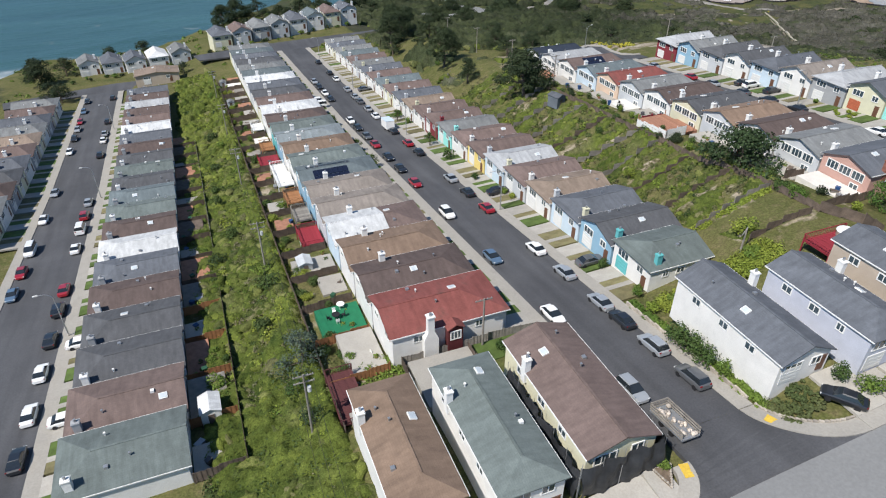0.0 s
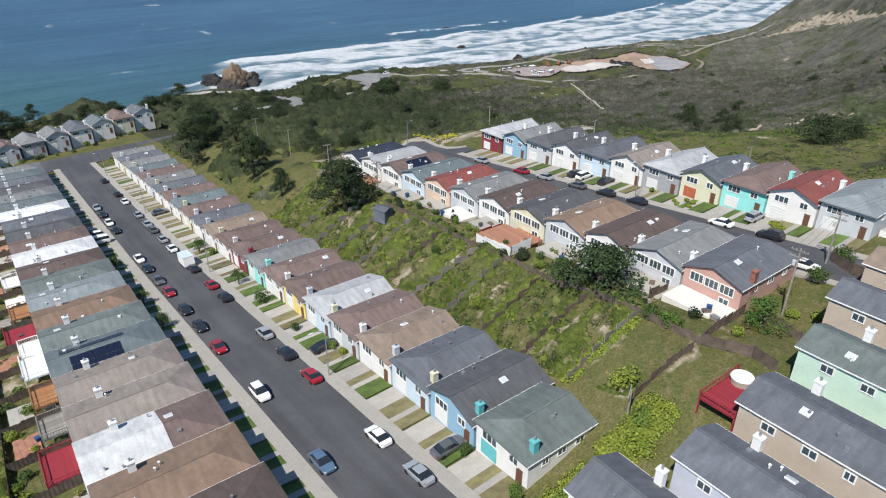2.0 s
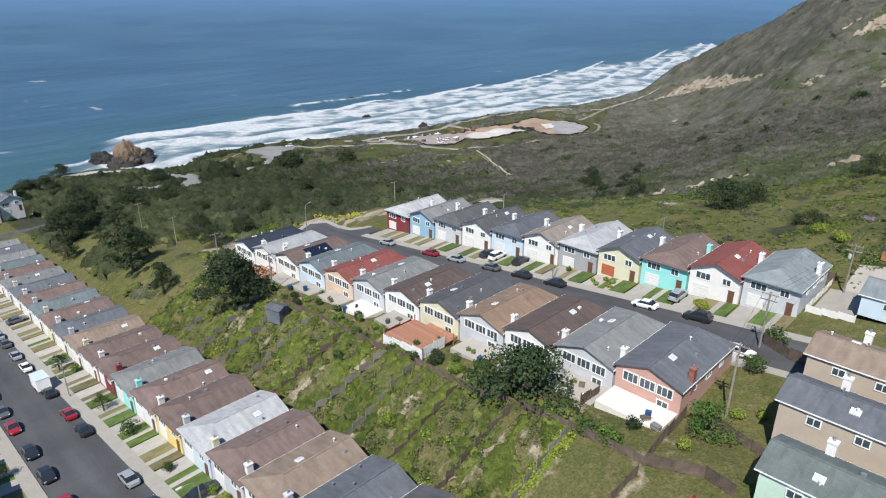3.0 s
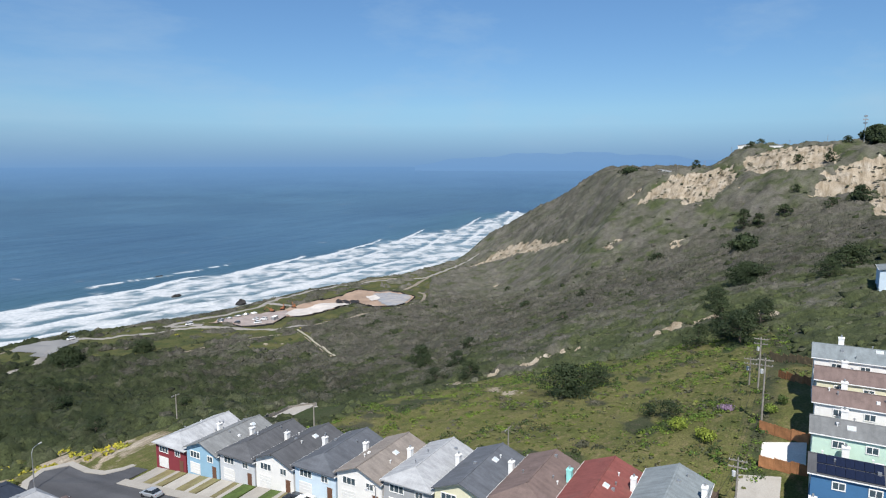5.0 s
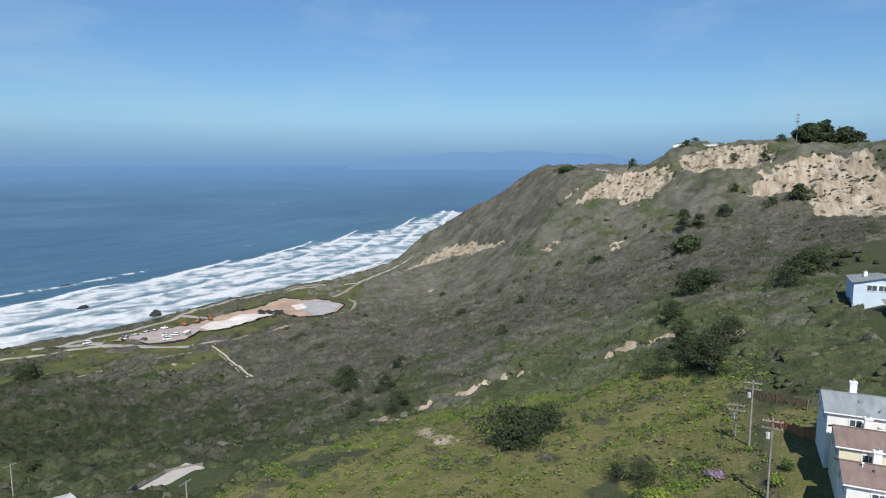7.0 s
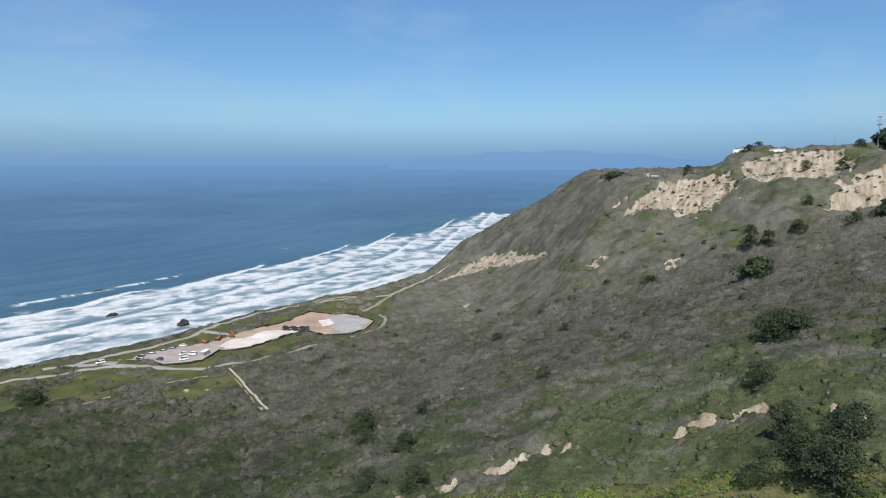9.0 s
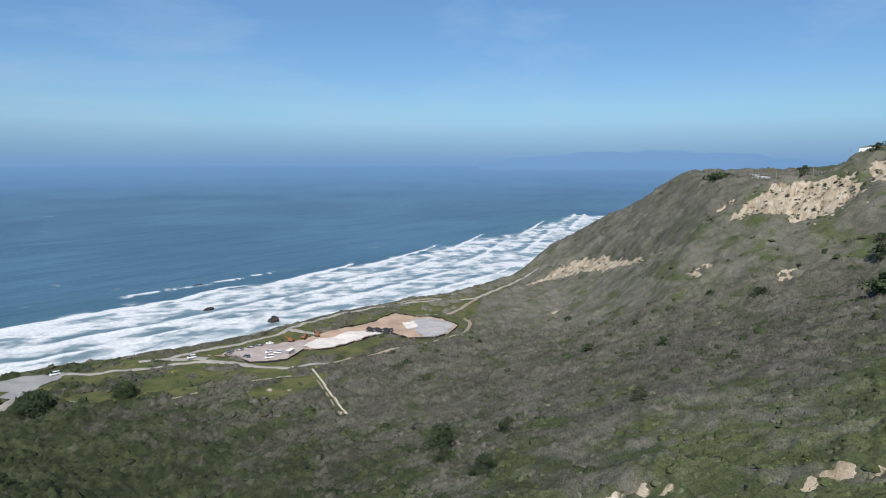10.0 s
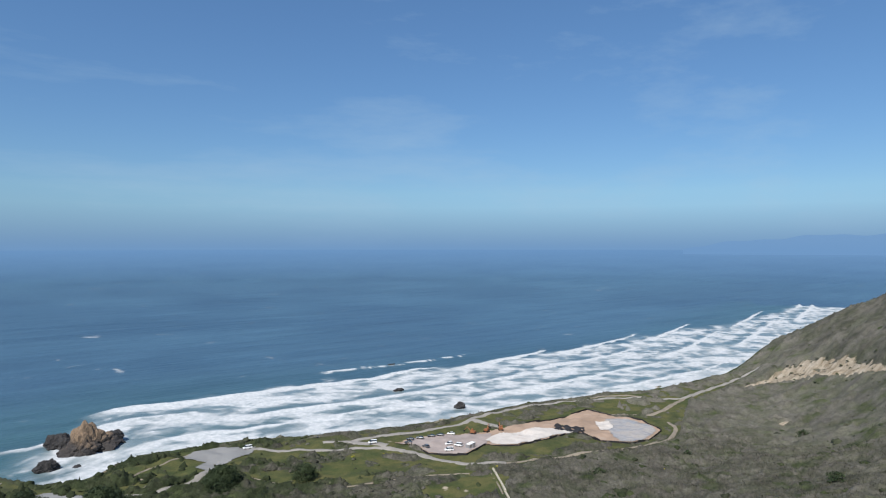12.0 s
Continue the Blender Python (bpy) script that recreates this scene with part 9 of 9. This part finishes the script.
# low kerb wall of the corner bed
bed_wall = arc(2.2, -34.1, 6.5, 180, 268, 20)
bw = new("retaining_wall")
bw.location = (-4.3, -34.1, corner_z(-4.3, -34.1))
tagged(bw, label="low curved stone edging round the corner bed", category="edging")
for (ax, ay), (bx, by) in zip(bed_wall, bed_wall[1:]):
    part("stone", boxes("edge_stone", (0, round(math.hypot(bx - ax, by - ay), 2) - 0.02, -0.12, 0.12, -0.3, 0.45)), STONE, bw, (ax + 4.3, ay + 34.1, corner_z(ax, ay) - bw.location.z), math.atan2(by - ay, bx - ax))
for i in range(11):
    part("stone", boxes("edge_block", (-0.12, 0.12, 0, 1.98, -0.3, 0.5)), STONE, bw, (-0.05, 1.0 + 2.0 * i, corner_z(-4.3, -33 + 2 * i) - bw.location.z))

# netting round the house under repair
NET = surface("black_netting", (0.028, 0.03, 0.034), rough=0.55, vary=0.35, coarse=0.5, fine=2.0, bump=0.6, spec=0.4)


def netting(name_label, ax, ay, bx, by, z0, z1, seed, bulge=0.45):
    """A slack sheet hung between two corners, creased and bellied, with poles behind it."""
    n, m = max(6, int(math.hypot(bx - ax, by - ay) / 0.35)), 12
    rng = np.random.RandomState(seed)
    length = math.hypot(bx - ax, by - ay)
    U, W = np.meshgrid(np.linspace(0, 1, n + 1), np.linspace(0, 1, m + 1))
    crease = 0.16 * np.sin(U * length * 2.1 + 2 * np.sin(W * 3 + seed)) + 0.1 * np.sin(U * length * 4.7 + W * 5) + rng.normal(0, 0.03, U.shape)
    out = bulge * np.sin(W * np.pi) * (0.6 + 0.4 * np.sin(U * length * 0.9 + seed)) + crease
    nx_, ny_ = (by - ay) / length, -(bx - ax) / length
    top = z1 - 0.35 * np.abs(np.sin(U * length * 0.8 + seed)) * W
    X, Y, Z = ax + (bx - ax) * U + nx_ * out, ay + (by - ay) * U + ny_ * out, z0 + (top - z0) * W
    base = new("scaffold_netting")
    base.location = (ax, ay, z0)
    tagged(base, label=name_label, category="netting", group="netting round the house under repair")
    i = np.arange(U.size).reshape(U.shape)
    q = np.stack([i[:-1, :-1], i[:-1, 1:], i[1:, 1:], i[1:, :-1]], -1).reshape(-1, 4)
    me = fast_mesh("sheet", np.stack([X - ax, Y - ay, Z - z0], -1).reshape(-1, 3), q)
    me.polygons.foreach_set("use_smooth", [True] * len(me.polygons))
    part("sheet", me, NET, base)
    posts = max(2, round(length / 2.4))
    for k in range(posts + 1):
        part("pole", tube("scaffold_pole", 0.035, 0.035, round(z1 - z0 + 0.5, 1), 6), METAL, base, ((bx - ax) * k / posts, (by - ay) * k / posts, 0))


netting("slack black netting hung before a house front", -28.6, -36.9, -19.2, -36.9, 3.7, 8.7, 1)
netting("slack black netting along a side wall", -28.7, -22.0, -28.7, -36.9, 3.4, 8.2, 2)
netting("slack black netting at the street side", -19.2, -36.9, -19.1, -30.0, 4.2, 8.6, 3, 0.3)

# brick-white chimney stack and red bay on the side of the red-roofed house
stack = new("chimney_stack")
zs = float(street_a(-9.9)) + 0.2
stack.location = (-33.4, -10.25, zs)
tagged(stack, label="broad white stuccoed chimney against a house wall", category="chimney")
part("flue", mesh_of("flue", [(-0.95, -0.45, -1), (0.95, -0.45, -1), (0.95, 0.45, -1), (-0.95, 0.45, -1), (-0.95, -0.45, 2.9), (0.95, -0.45, 2.9), (0.95, 0.45, 2.9), (-0.95, 0.45, 2.9), (-0.42, -0.4, 4.0), (0.42, -0.4, 4.0), (0.42, 0.4, 4.0), (-0.42, 0.4, 4.0), (-0.42, -0.4, 6.3), (0.42, -0.4, 6.3), (0.42, 0.4, 6.3), (-0.42, 0.4, 6.3)], [(a + b, (a + 1) % 4 + b, (a + 1) % 4 + b + 4, a + b + 4) for b in (0, 4, 8) for a in range(4)] + [(12, 13, 14, 15)]), wall_mat("white"), stack)
part("cap", boxes("stack_cap", (-0.52, 0.52, -0.5, 0.5, 6.2, 6.38)), wall_mat("white"), stack)
part("pot", tube("stack_pot", 0.2, 0.17, 0.4, 10, 6.38), METAL, stack)
bay = new("bay_window")
bay.location = (-30.2, -9.8, zs)
tagged(bay, label="small bay with red shingle roof and white-barred window", category="bay window")
part("wall", boxes("bay_wall", (-1.0, 1.0, -1.0, 0.1, -1.0, 3.9)), surface("maroon_paint", (0.09, 0.02, 0.022), vary=0.15), bay)
part("roof", roof_mesh(2.0, 1.2, 3.9, 0.55, 0, 0, 0.2, 0.25, 0.12), roof_mat("red"), bay, (0, -1.0, 0.02))
window(bay, 0, -1.01, 2.0, 1.5, 1.4, 0, 2)
